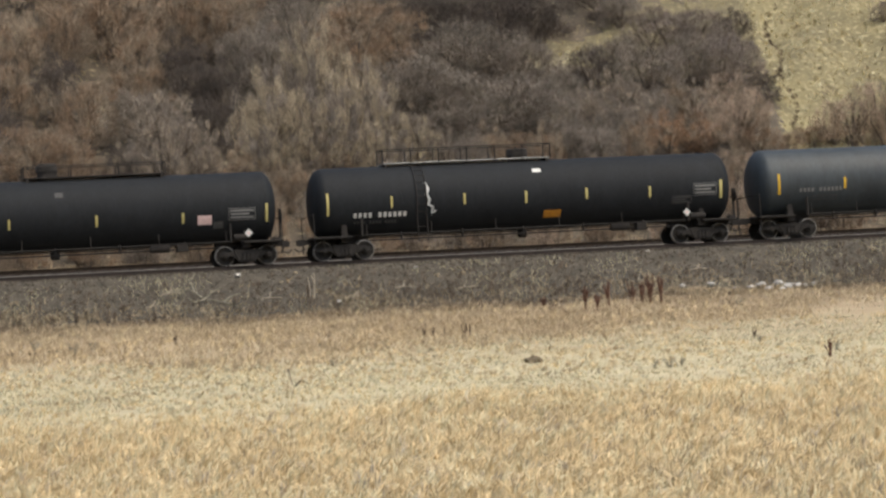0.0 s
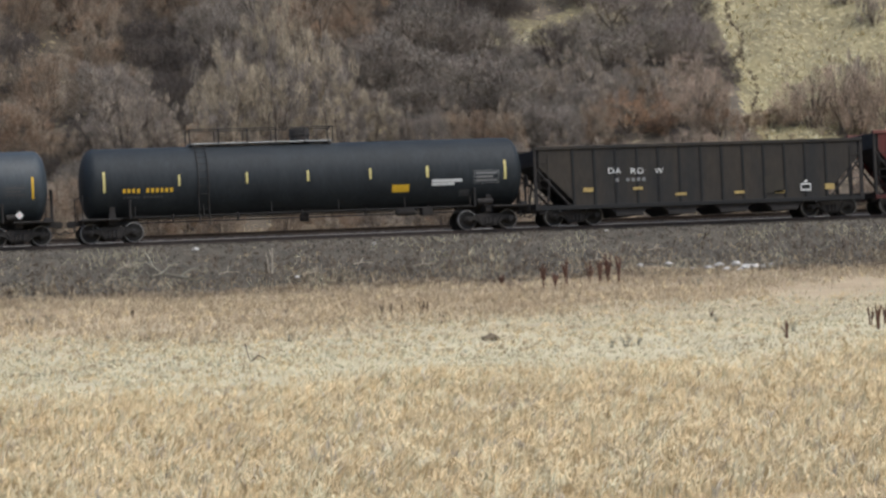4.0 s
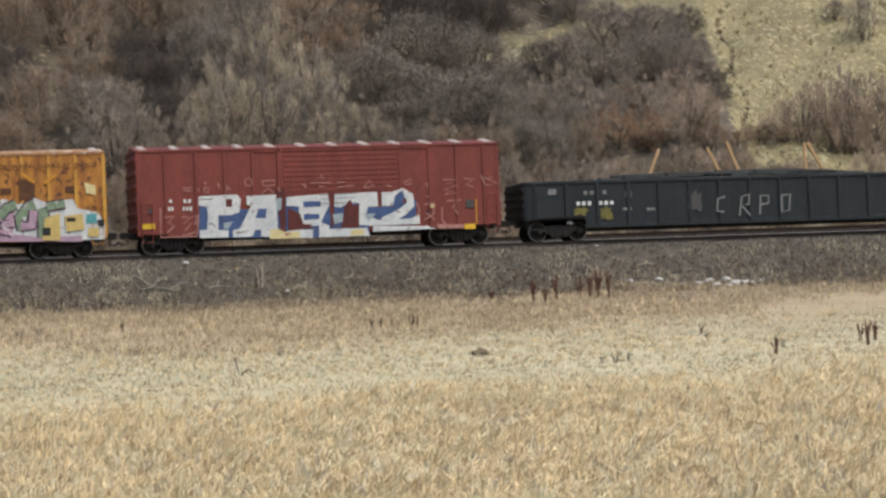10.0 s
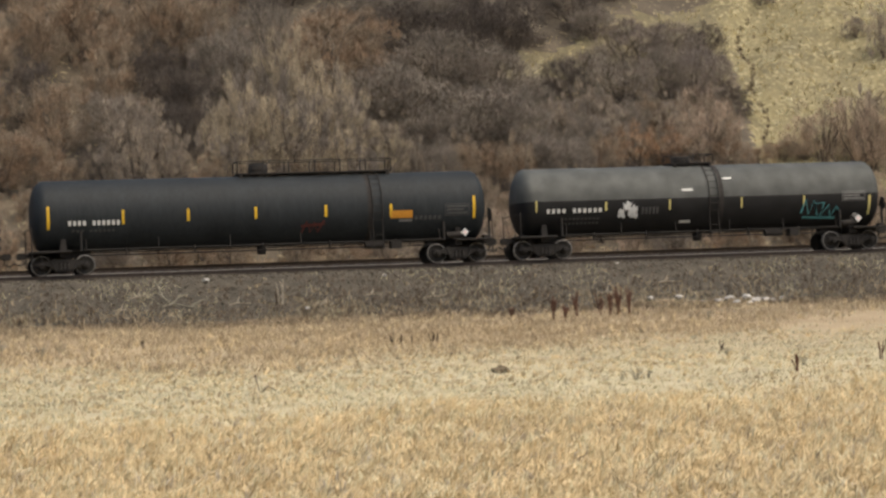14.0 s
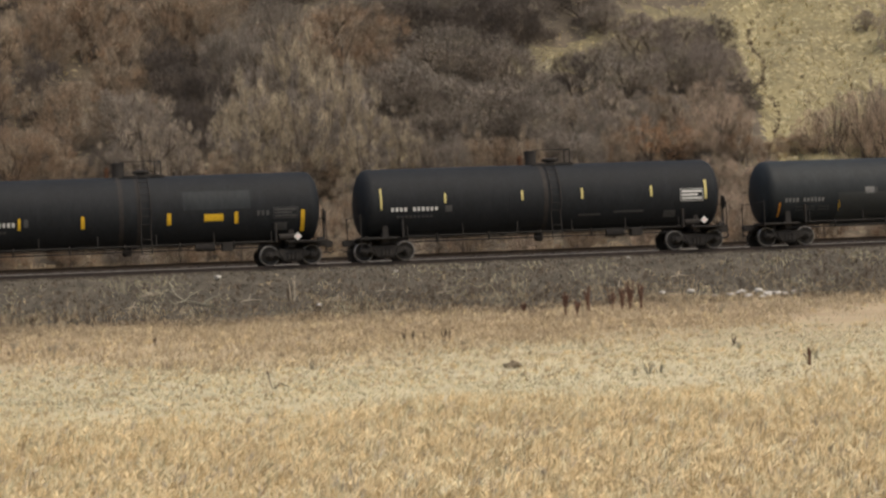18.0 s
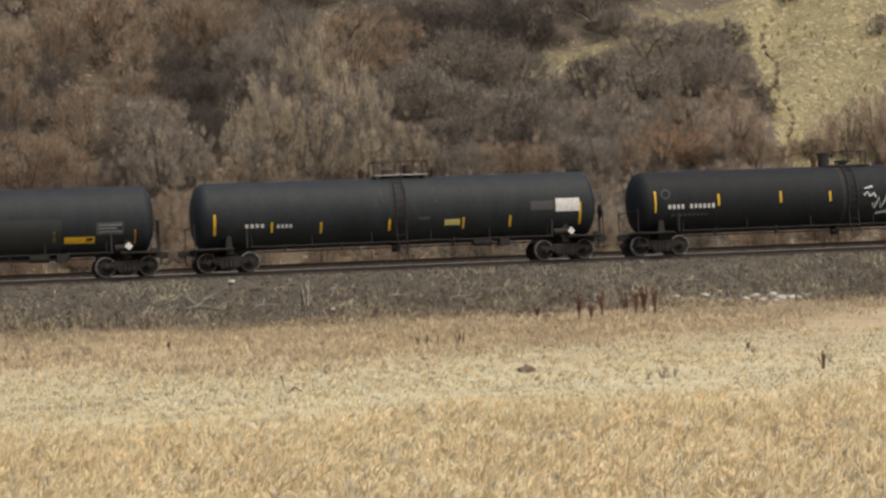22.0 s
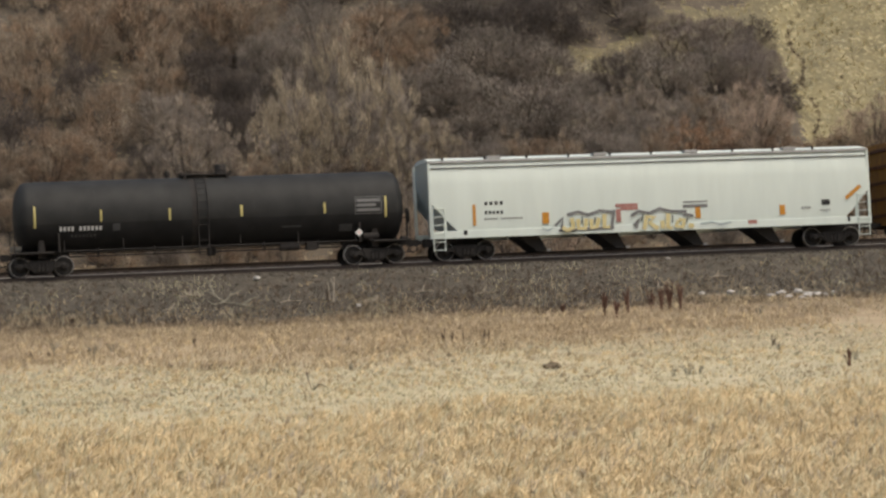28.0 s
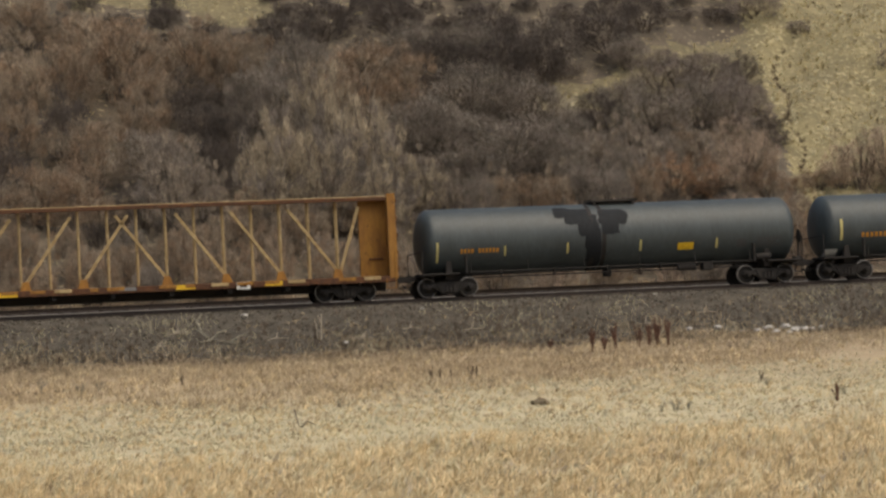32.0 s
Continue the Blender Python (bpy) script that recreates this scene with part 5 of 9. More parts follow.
def scrap_load():
    """A heap of dark scrap in the gondola, with raw timber stakes standing out of it."""
    root = tagged(new("scrap_load"), "heap of dark scrap with raw timber stakes in the gondola", "scrap load")
    mid = 152.0
    root.location = (mid, 0, 0)
    CARS.append((root, mid))
    rnd = random.Random(3)
    s = Shape()
    for i in range(150):
        x = rnd.uniform(-6.3, 6.2)
        y = rnd.uniform(-1.15, 1.15)
        z = 1.05 + (1.95 - abs(x) * 0.03) * rnd.uniform(0.75, 0.97)
        l, w, h = rnd.uniform(0.8, 2.6), rnd.uniform(0.2, 0.6), rnd.uniform(0.06, 0.2)
        s.box(max(x - l / 2, -6.4), min(x + l / 2, 6.3), y - w / 2, y + w / 2, z - h, z)
    s.box(-6.4, 6.3, -1.3, 1.3, 0.98, 2.6)
    tagged(part("scrap", s, LOAD, root), kind="stuff")
    for xa, za, xb, zb in ((148.05, 2.4, 148.74, 3.94), (151.75, 2.4, 150.99, 3.93), (152.6, 2.4, 151.91, 4.18), (155.62, 2.5, 155.60, 4.07), (156.7, 2.4, 155.75, 4.06)):
        t = Shape()
        d = math.hypot(xb - xa, zb - za)
        nx, nz = -(zb - za) / d * 0.06, (xb - xa) / d * 0.06
        t.slab([(xa - mid + nx, za + nz), (xa - mid - nx, za - nz), (xb - mid - nx, zb - nz), (xb - mid + nx, zb + nz)], -0.06, 0.06)
        part("timber_stake", t, LUMBER, root, "raw timber stake")


scrap_load()

# ---- paint, plates and markings, car by car (places along the train, heights over the rail) ----
car_a.rect("reflector_strip", 8.19, 8.27, 1.89, 2.31, MARK_PALEYEL)
car_a.rect("reflector_strip", 11.75, 11.84, 1.86, 2.33, MARK_PALEYEL)
car_a.rect("reflector_strip", 15.32, 15.41, 1.84, 2.28, MARK_PALEYEL)
car_a.rect("reflector_strip", 18.83, 18.92, 1.77, 2.53, MARK_PALEYEL)
car_a.rect("placard", 15.97, 16.56, 1.75, 2.13, MARK_PINK, "pink and white placard")
car_a.rect("label", 16.62, 17.04, 1.58, 1.86, MARK_DIM)
car_a.panel("stencil_panel", 17.28, 18.40, 1.89, 2.38, MARK_GREY)
car_a.rect("label", 10.15, 10.49, 3.14, 3.35, MARK_DIM)
car_a.diamond(18.06, 1.32)
car_a.walkway(8.99, 14.85, 0.50, posts=4, depth=0.75)
car_a.hatch(10.00, 0.46, 0.73)
car_b.rect("reflector_strip", 21.43, 21.52, 1.87, 2.81, MARK_PALEYEL)
car_b.rect("reflector_strip", 24.18, 24.26, 2.10, 2.58, MARK_PALEYEL)
car_b.rect("reflector_strip", 27.35, 27.43, 2.13, 2.58, MARK_PALEYEL)
car_b.rect("reflector_strip", 30.05, 30.14, 2.03, 2.56, MARK_PALEYEL)
car_b.rect("reflector_strip", 32.74, 32.84, 2.11, 2.57, MARK_PALEYEL)
car_b.rect("reflector_strip", 35.59, 35.68, 2.05, 2.52, MARK_PALEYEL)
car_b.rect("reflector_strip", 38.81, 38.92, 1.89, 2.67, MARK_PALEYEL)
car_b.bars("lettering", 22.54, 24.90, 1.69, 1.98, MARK_WHITE, 11, gaps=(4,))
car_b.bars("lettering", 22.59, 24.46, 1.46, 1.63, MARK_DIM, 14, gaps=(4, 9))
car_b.rect("plate", 30.90, 31.66, 1.40, 1.71, MARK_AMBER, "amber label")
car_b.rect("plate", 30.52, 30.89, 3.36, 3.53, MARK_WHITE)
car_b.panel("stencil_panel", 37.62, 38.67, 2.04, 2.56, MARK_GREY)
car_b.panel("stencil_panel", 36.64, 37.53, 1.72, 2.06, MARK_DIM)
car_b.diamond(37.24, 1.33)
car_b.strokes("graffiti_tag", [[(25.71, 3.14), (25.82, 2.82), (25.73, 2.58), (25.86, 2.41), (25.78, 2.17), (25.99, 2.07), (25.95, 1.78), (26.11, 1.92)]], 0.10, WHITE_PAINT, "white vertical graffiti tag")
car_b.walkway(24.12, 31.52, 0.62, posts=7, depth=0.75, deck=GALV)
car_b.hatch(30.19, 0.48, 0.57)
car_b.ladder(25.51)
car_c.rect("reflector_strip", 41.51, 41.61, 1.90, 2.80, MARK_YELLOW)
car_c.rect("reflector_strip", 44.58, 44.67, 2.05, 2.55, MARK_YELLOW)
car_c.rect("reflector_strip", 47.14, 47.23, 2.05, 2.55, MARK_YELLOW)
car_c.rect("reflector_strip", 49.74, 49.83, 2.03, 2.53, MARK_YELLOW)
car_c.rect("reflector_strip", 51.85, 51.94, 2.06, 2.55, MARK_YELLOW)
car_c.rect("reflector_strip", 54.99, 55.08, 1.90, 2.80, MARK_YELLOW)
car_c.bars("lettering", 42.47, 44.52, 1.94, 2.18, MARK_GREY, 11, gaps=(4,))
car_c.bars("lettering", 43.06, 44.31, 1.72, 1.86, MARK_DIM, 9)
car_c.bars("lettering", 43.05, 44.31, 1.58, 1.70, MARK_DIM, 9)
car_c.rect("plate", 52.02, 52.69, 2.10, 2.39, MARK_AMBER, "amber label")
car_c.panel("stencil_panel", 53.85, 54.80, 1.97, 2.48, MARK_DIM)
car_c.diamond(54.45, 1.25)
car_c.strokes("graffiti_outline", [[(50.52, 1.99), (50.11, 2.11), (49.88, 1.85), (49.92, 1.50), (50.28, 1.38), (50.51, 1.55), (50.26, 1.70)]], 0.30, BLACK_PAINT, "", lift=0.036)
car_c.strokes("graffiti_letter", [[(50.52, 1.99), (50.11, 2.11), (49.88, 1.85), (49.92, 1.50), (50.28, 1.38), (50.51, 1.55), (50.26, 1.70)]], 0.19, WHITE_TRIM, "", lift=0.042)
car_c.strokes("graffiti_outline", [[(50.72, 1.98), (50.77, 1.45)]], 0.30, BLACK_PAINT, "", lift=0.040)
car_c.strokes("graffiti_letter", [[(50.72, 1.98), (50.77, 1.45)]], 0.19, WHITE_TRIM, "", lift=0.046)
car_c.strokes("graffiti_outline", [[(50.98, 2.08), (51.00, 1.41)]], 0.30, BLACK_PAINT, "", lift=0.044)
car_c.strokes("graffiti_letter", [[(50.98, 2.08), (51.00, 1.41)]], 0.19, WHITE_TRIM, "", lift=0.050)
car_c.strokes("graffiti_outline", [[(51.49, 2.07), (51.25, 1.78), (51.39, 1.40), (50.96, 1.39)]], 0.30, BLACK_PAINT, "", lift=0.048)
car_c.strokes("graffiti_letter", [[(51.49, 2.07), (51.25, 1.78), (51.39, 1.40), (50.96, 1.39)]], 0.19, WHITE_TRIM, "", lift=0.054)
car_c.strokes("graffiti_outline", [[(51.90, 2.02), (51.81, 1.40)]], 0.30, BLACK_PAINT, "", lift=0.052)
car_c.strokes("graffiti_letter", [[(51.90, 2.02), (51.81, 1.40)]], 0.19, WHITE_TRIM, "", lift=0.058)
car_c.strokes("graffiti_outline", [[(52.19, 1.84), (52.03, 1.43)]], 0.30, BLACK_PAINT, "", lift=0.056)
car_c.strokes("graffiti_letter", [[(52.19, 1.84), (52.03, 1.43)]], 0.19, WHITE_TRIM, "", lift=0.062)
car_c.strokes("graffiti_outline", [[(52.45, 2.06), (52.33, 1.42)]], 0.30, BLACK_PAINT, "", lift=0.060)
car_c.strokes("graffiti_letter", [[(52.45, 2.06), (52.33, 1.42)]], 0.19, WHITE_TRIM, "", lift=0.066)
car_c.strokes("graffiti_outline", [[(52.73, 1.97), (52.47, 1.69), (52.59, 1.39)]], 0.30, BLACK_PAINT, "", lift=0.064)
car_c.strokes("graffiti_letter", [[(52.73, 1.97), (52.47, 1.69), (52.59, 1.39)]], 0.19, WHITE_TRIM, "", lift=0.070)
car_c.strokes("scrawl", [[(49.59, 2.78), (49.94, 2.93), (50.07, 2.62), (50.29, 2.95), (50.42, 2.61), (50.63, 2.92), (50.84, 2.45)], [(49.69, 2.87), (50.54, 2.99)]], 0.09, WHITE_PAINT)
car_c.walkway(48.04, 49.79, 0.55, posts=3, depth=0.75)
car_c.hatch(48.98, 0.37, 0.24)
car_c.ladder(48.78)
car_c.strap(48.98)
car_d.rect("reflector_strip", 57.91, 58.00, 2.05, 2.91, MARK_PALEYEL)
car_d.rect("reflector_strip", 61.03, 61.11, 2.25, 2.70, MARK_PALEYEL)
car_d.rect("reflector_strip", 63.88, 63.96, 2.26, 2.73, MARK_PALEYEL)
car_d.rect("reflector_strip", 66.47, 66.56, 2.27, 2.72, MARK_PALEYEL)
car_d.rect("reflector_strip", 69.15, 69.24, 2.28, 2.73, MARK_PALEYEL)
car_d.rect("reflector_strip", 71.62, 71.73, 2.27, 2.75, MARK_PALEYEL)
car_d.rect("reflector_strip", 75.05, 75.15, 2.09, 2.92, MARK_PALEYEL)
car_d.bars("lettering", 58.68, 60.84, 1.97, 2.23, MARK_YELLOW, 11, gaps=(4,))
car_d.bars("lettering", 58.72, 60.40, 1.77, 1.91, MARK_DIM, 12, gaps=(5,))
car_d.rect("plate", 70.14, 70.88, 1.69, 2.00, MARK_YELLOW, "yellow label")
car_d.rect("label", 71.88, 73.19, 2.05, 2.17, MARK_WHITE)
car_d.rect("label", 71.87, 72.86, 1.91, 2.03, MARK_WHITE)
car_d.rect("label", 73.09, 73.54, 1.43, 1.71, MARK_DIM)
car_d.panel("stencil_panel", 73.72, 74.82, 1.95, 2.50, MARK_GREY)
car_d.walkway(61.72, 67.85, 0.62, posts=6, depth=0.75, deck=GALV)
car_d.hatch(66.51, 0.46, 0.71)
car_d.ladder(62.08)
car_e.words("lettering", "D", 79.71, 79.98, 2.17, 2.41, MARK_WHITE, lift=0.02)
car_e.words("lettering", "A", 80.03, 80.28, 2.16, 2.41, MARK_WHITE, lift=0.02)
car_e.words("lettering", "R", 80.73, 80.98, 2.14, 2.38, MARK_WHITE, lift=0.02)
car_e.words("lettering", "O", 81.03, 81.31, 2.13, 2.38, MARK_WHITE, lift=0.02)
car_e.words("lettering", "W", 81.81, 82.22, 2.11, 2.35, MARK_WHITE, lift=0.02)
car_e.bars("lettering", 79.99, 81.44, 1.78, 2.00, MARK_GREY, 6, gaps=(1,))
car_e.rect("label", 78.55, 79.00, 1.41, 1.60, MARK_TAN, "faded yellow label")
car_e.rect("label", 89.69, 90.14, 1.18, 1.43, MARK_TAN, "faded yellow label")
car_e.rect("label", 80.80, 81.25, 1.44, 1.56, MARK_TAN)
car_e.rect("label", 82.72, 83.23, 1.13, 1.25, MARK_TAN)
car_e.rect("label", 85.45, 85.91, 1.12, 1.24, MARK_TAN)
car_e.rect("label", 87.32, 87.79, 1.08, 1.20, MARK_TAN)
car_e.rect("paint_patch", 86.90, 87.75, 1.10, 1.85, HOPPER_DUST)
car_e.strokes("emblem", [[(88.55, 1.18), (88.99, 1.18), (88.99, 1.44), (88.55, 1.44), (88.55, 1.18)], [(88.70, 1.52), (88.86, 1.60)]], 0.07, MARK_WHITE)
car_f.rect("label", 94.32, 94.85, 1.29, 1.55, MARK_YELLOW, "yellow label")
car_f.bars("lettering", 95.40, 95.90, 2.16, 2.38, PEACH_PAINT, 3)
car_f.bars("lettering", 95.23, 95.93, 1.67, 1.90, PEACH_PAINT, 4)
car_f.bars("lettering", 96.33, 97.05, 1.67, 1.93, PEACH_PAINT, 3)
car_f.rect("label", 95.33, 95.91, 1.41, 1.49, MARK_WHITE)
car_f.rect("label", 95.32, 95.90, 1.26, 1.37, MARK_WHITE)
car_f.rect("label", 97.42, 97.85, 1.28, 1.42, MARK_AMBER)
car_f.shape("graffiti", [(96.18, 1.47), (96.32, 1.79), (96.47, 1.54), (96.69, 1.64), (97.04, 1.39), (97.08, 1.05), (96.55, 1.06)], WHITE_PAINT, 0.050)
car_f.shape("graffiti", [(98.15, 1.20), (98.25, 1.82), (98.43, 2.00), (98.47, 1.65), (98.72, 2.16), (98.77, 1.70), (99.07, 2.10), (99.06, 1.48), (98.98, 1.07), (98.19, 1.07)], WHITE_PAINT, 0.052)
car_f.shape("graffiti", [(99.11, 1.12), (99.07, 1.69), (99.25, 2.15), (99.40, 1.78), (99.57, 2.11), (99.77, 1.77), (99.85, 1.14), (99.52, 1.00)], WHITE_PAINT, 0.054)
car_f.shape("graffiti", [(99.92, 1.14), (99.91, 1.77), (100.03, 2.07), (100.17, 1.84), (100.69, 1.95), (100.75, 1.51), (100.62, 0.99), (100.11, 1.01)], WHITE_PAINT, 0.056)
car_f.shape("graffiti", [(100.89, 2.10), (101.06, 2.56), (101.24, 2.68), (101.27, 2.87), (101.42, 2.76), (101.67, 2.70), (101.72, 2.23), (101.65, 1.90), (101.11, 1.88)], WHITE_PAINT, 0.058)
car_f.shape("graffiti", [(101.83, 1.08), (101.99, 1.70), (102.25, 1.95), (102.49, 1.90), (102.50, 1.06)], WHITE_PAINT, 0.060)
car_f.shape("graffiti", [(102.74, 1.68), (103.05, 1.79), (103.59, 1.81), (103.64, 1.02), (102.80, 1.03)], MARK_GREY, 0.062)
car_f.shape("graffiti", [(100.87, 1.79), (101.76, 1.87), (101.70, 1.03), (100.88, 1.03)], SLATE, 0.066)
car_f.strokes("graffiti_outline", [[(96.35, 1.26), (96.52, 1.46), (96.72, 1.24), (96.94, 1.39)]], 0.05, BLACK_PAINT, "", lift=0.072)
car_f.strokes("graffiti_outline", [[(98.33, 1.19), (98.41, 1.71), (98.63, 1.29), (98.76, 1.80), (98.94, 1.17)]], 0.05, BLACK_PAINT, "", lift=0.072)
car_f.strokes("graffiti_outline", [[(99.28, 1.16), (99.31, 1.78), (99.64, 1.25)]], 0.05, BLACK_PAINT, "", lift=0.072)
car_f.strokes("graffiti_outline", [[(100.14, 1.65), (100.57, 1.75), (100.49, 1.23), (100.17, 1.19), (100.14, 1.65)]], 0.05, BLACK_PAINT, "", lift=0.072)
car_f.strokes("graffiti_outline", [[(101.14, 2.40), (101.57, 2.50), (101.40, 2.29), (101.61, 2.08), (101.17, 2.04)]], 0.05, BLACK_PAINT, "", lift=0.072)
car_f.strokes("graffiti_outline", [[(101.04, 2.56), (101.41, 2.61)]], 0.05, BLACK_PAINT, "", lift=0.072)
car_f.strokes("graffiti_outline", [[(100.97, 1.68), (101.32, 1.72), (101.13, 1.10)]], 0.05, BLACK_PAINT, "", lift=0.072)
car_f.strokes("graffiti_outline", [[(101.37, 1.62), (101.69, 1.66), (101.45, 1.09)]], 0.05, BLACK_PAINT, "", lift=0.072)
car_f.strokes("graffiti_outline", [[(102.06, 1.49), (102.39, 1.64), (102.26, 1.17), (101.99, 1.13)]], 0.05, HOPPER_RED, "", lift=0.072)
car_f.strokes("graffiti_outline", [[(102.93, 1.62), (102.96, 1.10)]], 0.05, HOPPER_RED, "", lift=0.072)
car_f.strokes("graffiti_outline", [[(103.20, 1.61), (103.53, 1.65), (103.45, 1.08)]], 0.05, HOPPER_RED, "", lift=0.072)
car_f.shape("graffiti", [(100.91, 1.73), (101.16, 1.75), (101.09, 1.31), (100.92, 1.27)], BLACK_PAINT, 0.070)
car_f.strokes("round_emblem", [[(104.70, 2.64), (104.66, 2.50), (104.58, 2.39), (104.46, 2.32), (104.32, 2.29), (104.18, 2.32), (104.07, 2.41), (104.00, 2.52), (103.97, 2.66), (104.01, 2.80), (104.09, 2.91), (104.21, 2.99), (104.35, 3.01), (104.49, 2.98), (104.60, 2.90), (104.68, 2.78), (104.70, 2.64)]], 0.07, MARK_GREY, "faded round emblem")
car_f.rect("label", 104.48, 104.67, 1.58, 1.74, MARK_PINK)
car_f.rect("label", 105.04, 105.47, 1.43, 1.55, MARK_YELLOW)
car_f.rect("label", 105.03, 105.46, 1.19, 1.31, MARK_YELLOW)
car_g.strokes("logo_shape", [[(109.60, 2.63), (109.86, 3.26), (111.48, 3.21), (111.39, 2.93)], [(109.60, 2.63), (110.22, 2.62), (110.39, 3.00), (110.96, 2.98), (110.88, 2.78), (111.34, 2.77)]], 0.06, BLACK_PAINT)
car_g.words("slogan", "The nationwide boxcar pool", 118.12, 123.72, 3.60, 3.94, RUST, "dark brown painted slogan")
car_g.rect("door_label", 115.64, 116.93, 3.37, 3.56, MARK_WHITE)
car_g.rect("door_label", 115.09, 115.76, 2.72, 2.81, MARK_WHITE)
car_g.rect("door_label", 115.05, 115.76, 1.78, 1.87, MARK_WHITE)
car_g.rect("door_label", 116.20, 116.39, 1.75, 1.90, MARK_GREY)
car_g.rect("door_label", 115.05, 115.26, 1.33, 1.41, MARK_GREY)
car_g.rect("door_label", 115.94, 116.63, 1.33, 1.39, MARK_GREY)
car_g.rect("door_label", 116.09, 116.59, 2.92, 2.98, MARK_GREY)
car_g.rect("door_label", 115.20, 115.81, 2.33, 2.55, MARK_GREY)
car_g.shape("logo_shape", [(109.64, 3.35), (109.79, 3.80), (110.47, 3.78), (110.40, 3.58), (110.09, 3.58), (109.98, 3.34)], BLACK_PAINT, 0.050, "black company logo shape")
car_g.shape("logo_shape", [(110.47, 3.36), (110.61, 3.76), (111.33, 3.76), (111.19, 3.36)], BLACK_PAINT, 0.050, "black company logo shape")
car_g.shape("logo_shape", [(111.35, 3.36), (111.50, 3.79), (111.81, 3.82), (111.67, 3.39)], BLACK_PAINT, 0.050, "black company logo shape")
car_g.shape("logo_shape", [(111.82, 3.35), (112.04, 3.93), (112.23, 3.93), (112.08, 3.36)], BLACK_PAINT, 0.050, "black company logo shape")
car_g.shape("logo_shape", [(111.63, 2.71), (111.86, 3.20), (112.06, 3.20), (112.01, 3.10), (112.46, 3.10), (112.33, 2.69)], BLACK_PAINT, 0.050, "black company logo shape")
car_g.shape("logo_shape", [(112.50, 2.67), (112.64, 3.07), (113.33, 3.08), (113.18, 2.65)], BLACK_PAINT, 0.050, "black company logo shape")
car_g.shape("logo_shape", [(113.26, 2.67), (113.62, 2.90), (113.47, 3.07), (113.74, 3.07), (113.84, 2.99), (114.09, 3.10), (114.42, 3.11), (114.00, 2.87), (114.11, 2.71), (113.86, 2.70), (113.73, 2.79), (113.61, 2.66)], BLACK_PAINT, 0.050, "black company logo shape")
car_g.shape("logo_gap", [(110.74, 3.47), (110.80, 3.60), (111.11, 3.60), (111.05, 3.46)], ORANGE, 0.056)
car_g.shape("logo_gap", [(111.98, 2.79), (112.04, 2.94), (112.21, 2.94), (112.14, 2.78)], ORANGE, 0.056)
car_g.shape("logo_gap", [(112.79, 2.77), (112.86, 2.93), (113.07, 2.93), (113.00, 2.76)], ORANGE, 0.056)
car_g.shape("rust_bloom", [(108.69, 2.98), (109.15, 3.02), (109.28, 2.77), (109.20, 2.39), (108.90, 2.28), (108.67, 2.33)], PEACH_PAINT, 0.040, "faded pink paint bloom")
car_g.shape("graffiti", [(108.99, 1.63), (109.30, 1.81), (109.35, 1.08), (109.14, 0.81), (108.93, 1.24)], PLUM_PAINT, 0.045)
car_g.shape("graffiti", [(108.85, 1.48), (109.11, 1.78), (109.24, 1.77), (109.01, 1.24)], PINK_PAINT, 0.050)
car_g.rect("number_panel", 109.36, 110.97, 0.83, 2.13, YELLOW_PAINT, "yellow painted number panel")
car_g.bars("lettering", 109.55, 110.76, 1.84, 2.02, ORANGE, 5, gaps=(2,))
car_g.bars("lettering", 109.57, 110.87, 1.43, 1.63, ORANGE, 6, gaps=(2,))
car_g.rect("label", 109.48, 109.89, 1.23, 1.33, MARK_AMBER)
car_g.rect("label", 110.32, 110.77, 1.24, 1.32, MARK_AMBER)
car_g.shape("paint_peel", [(110.11, 1.98), (110.29, 2.09), (110.24, 1.43), (110.31, 0.89), (110.03, 0.86)], WHITE_PAINT, 0.050)
car_g.shape("graffiti", [(111.03, 1.99), (111.27, 2.25), (111.73, 2.30), (111.84, 2.14), (111.18, 1.91)], PINK_PAINT, 0.045, "lilac and grey bubble graffiti")
car_g.shape("graffiti", [(111.88, 2.14), (112.50, 2.28), (112.76, 2.01), (112.64, 1.82), (112.02, 1.76)], PINK_PAINT, 0.046)
car_g.shape("graffiti", [(112.80, 1.99), (113.58, 2.09), (113.97, 1.94), (114.34, 1.54), (114.37, 1.23), (113.70, 1.09)], PINK_PAINT, 0.047)
car_g.shape("graffiti", [(110.99, 1.95), (112.11, 2.15), (113.73, 1.87), (113.74, 1.09), (112.76, 0.97), (111.15, 1.10)], MARK_GREY, 0.050)
car_g.shape("graffiti", [(113.71, 1.48), (114.18, 1.50), (114.18, 1.11), (113.74, 1.05)], PEACH_PAINT, 0.053)
car_g.shape("graffiti", [(113.96, 1.86), (114.35, 1.69), (114.37, 1.26), (114.14, 1.31)], CYAN_PAINT, 0.054)
car_g.shape("graffiti", [(111.29, 1.94), (111.80, 2.04), (111.82, 1.54), (111.31, 1.40)], YELLOW_PAINT, 0.056)
car_g.shape("graffiti", [(111.92, 2.12), (112.23, 2.13), (112.25, 1.76), (111.94, 1.73)], PINK_PAINT, 0.056)
car_g.shape("graffiti", [(113.04, 1.98), (113.31, 1.99), (113.35, 1.80), (113.07, 1.77)], WHITE_PAINT, 0.056)
car_g.shape("graffiti", [(113.25, 1.65), (113.61, 1.68), (113.55, 1.33), (113.24, 1.30)], PLUM_PAINT, 0.056)
car_g.shape("graffiti", [(112.93, 1.27), (113.62, 1.17), (113.46, 0.87), (113.03, 0.96)], BLACK_PAINT, 0.057)
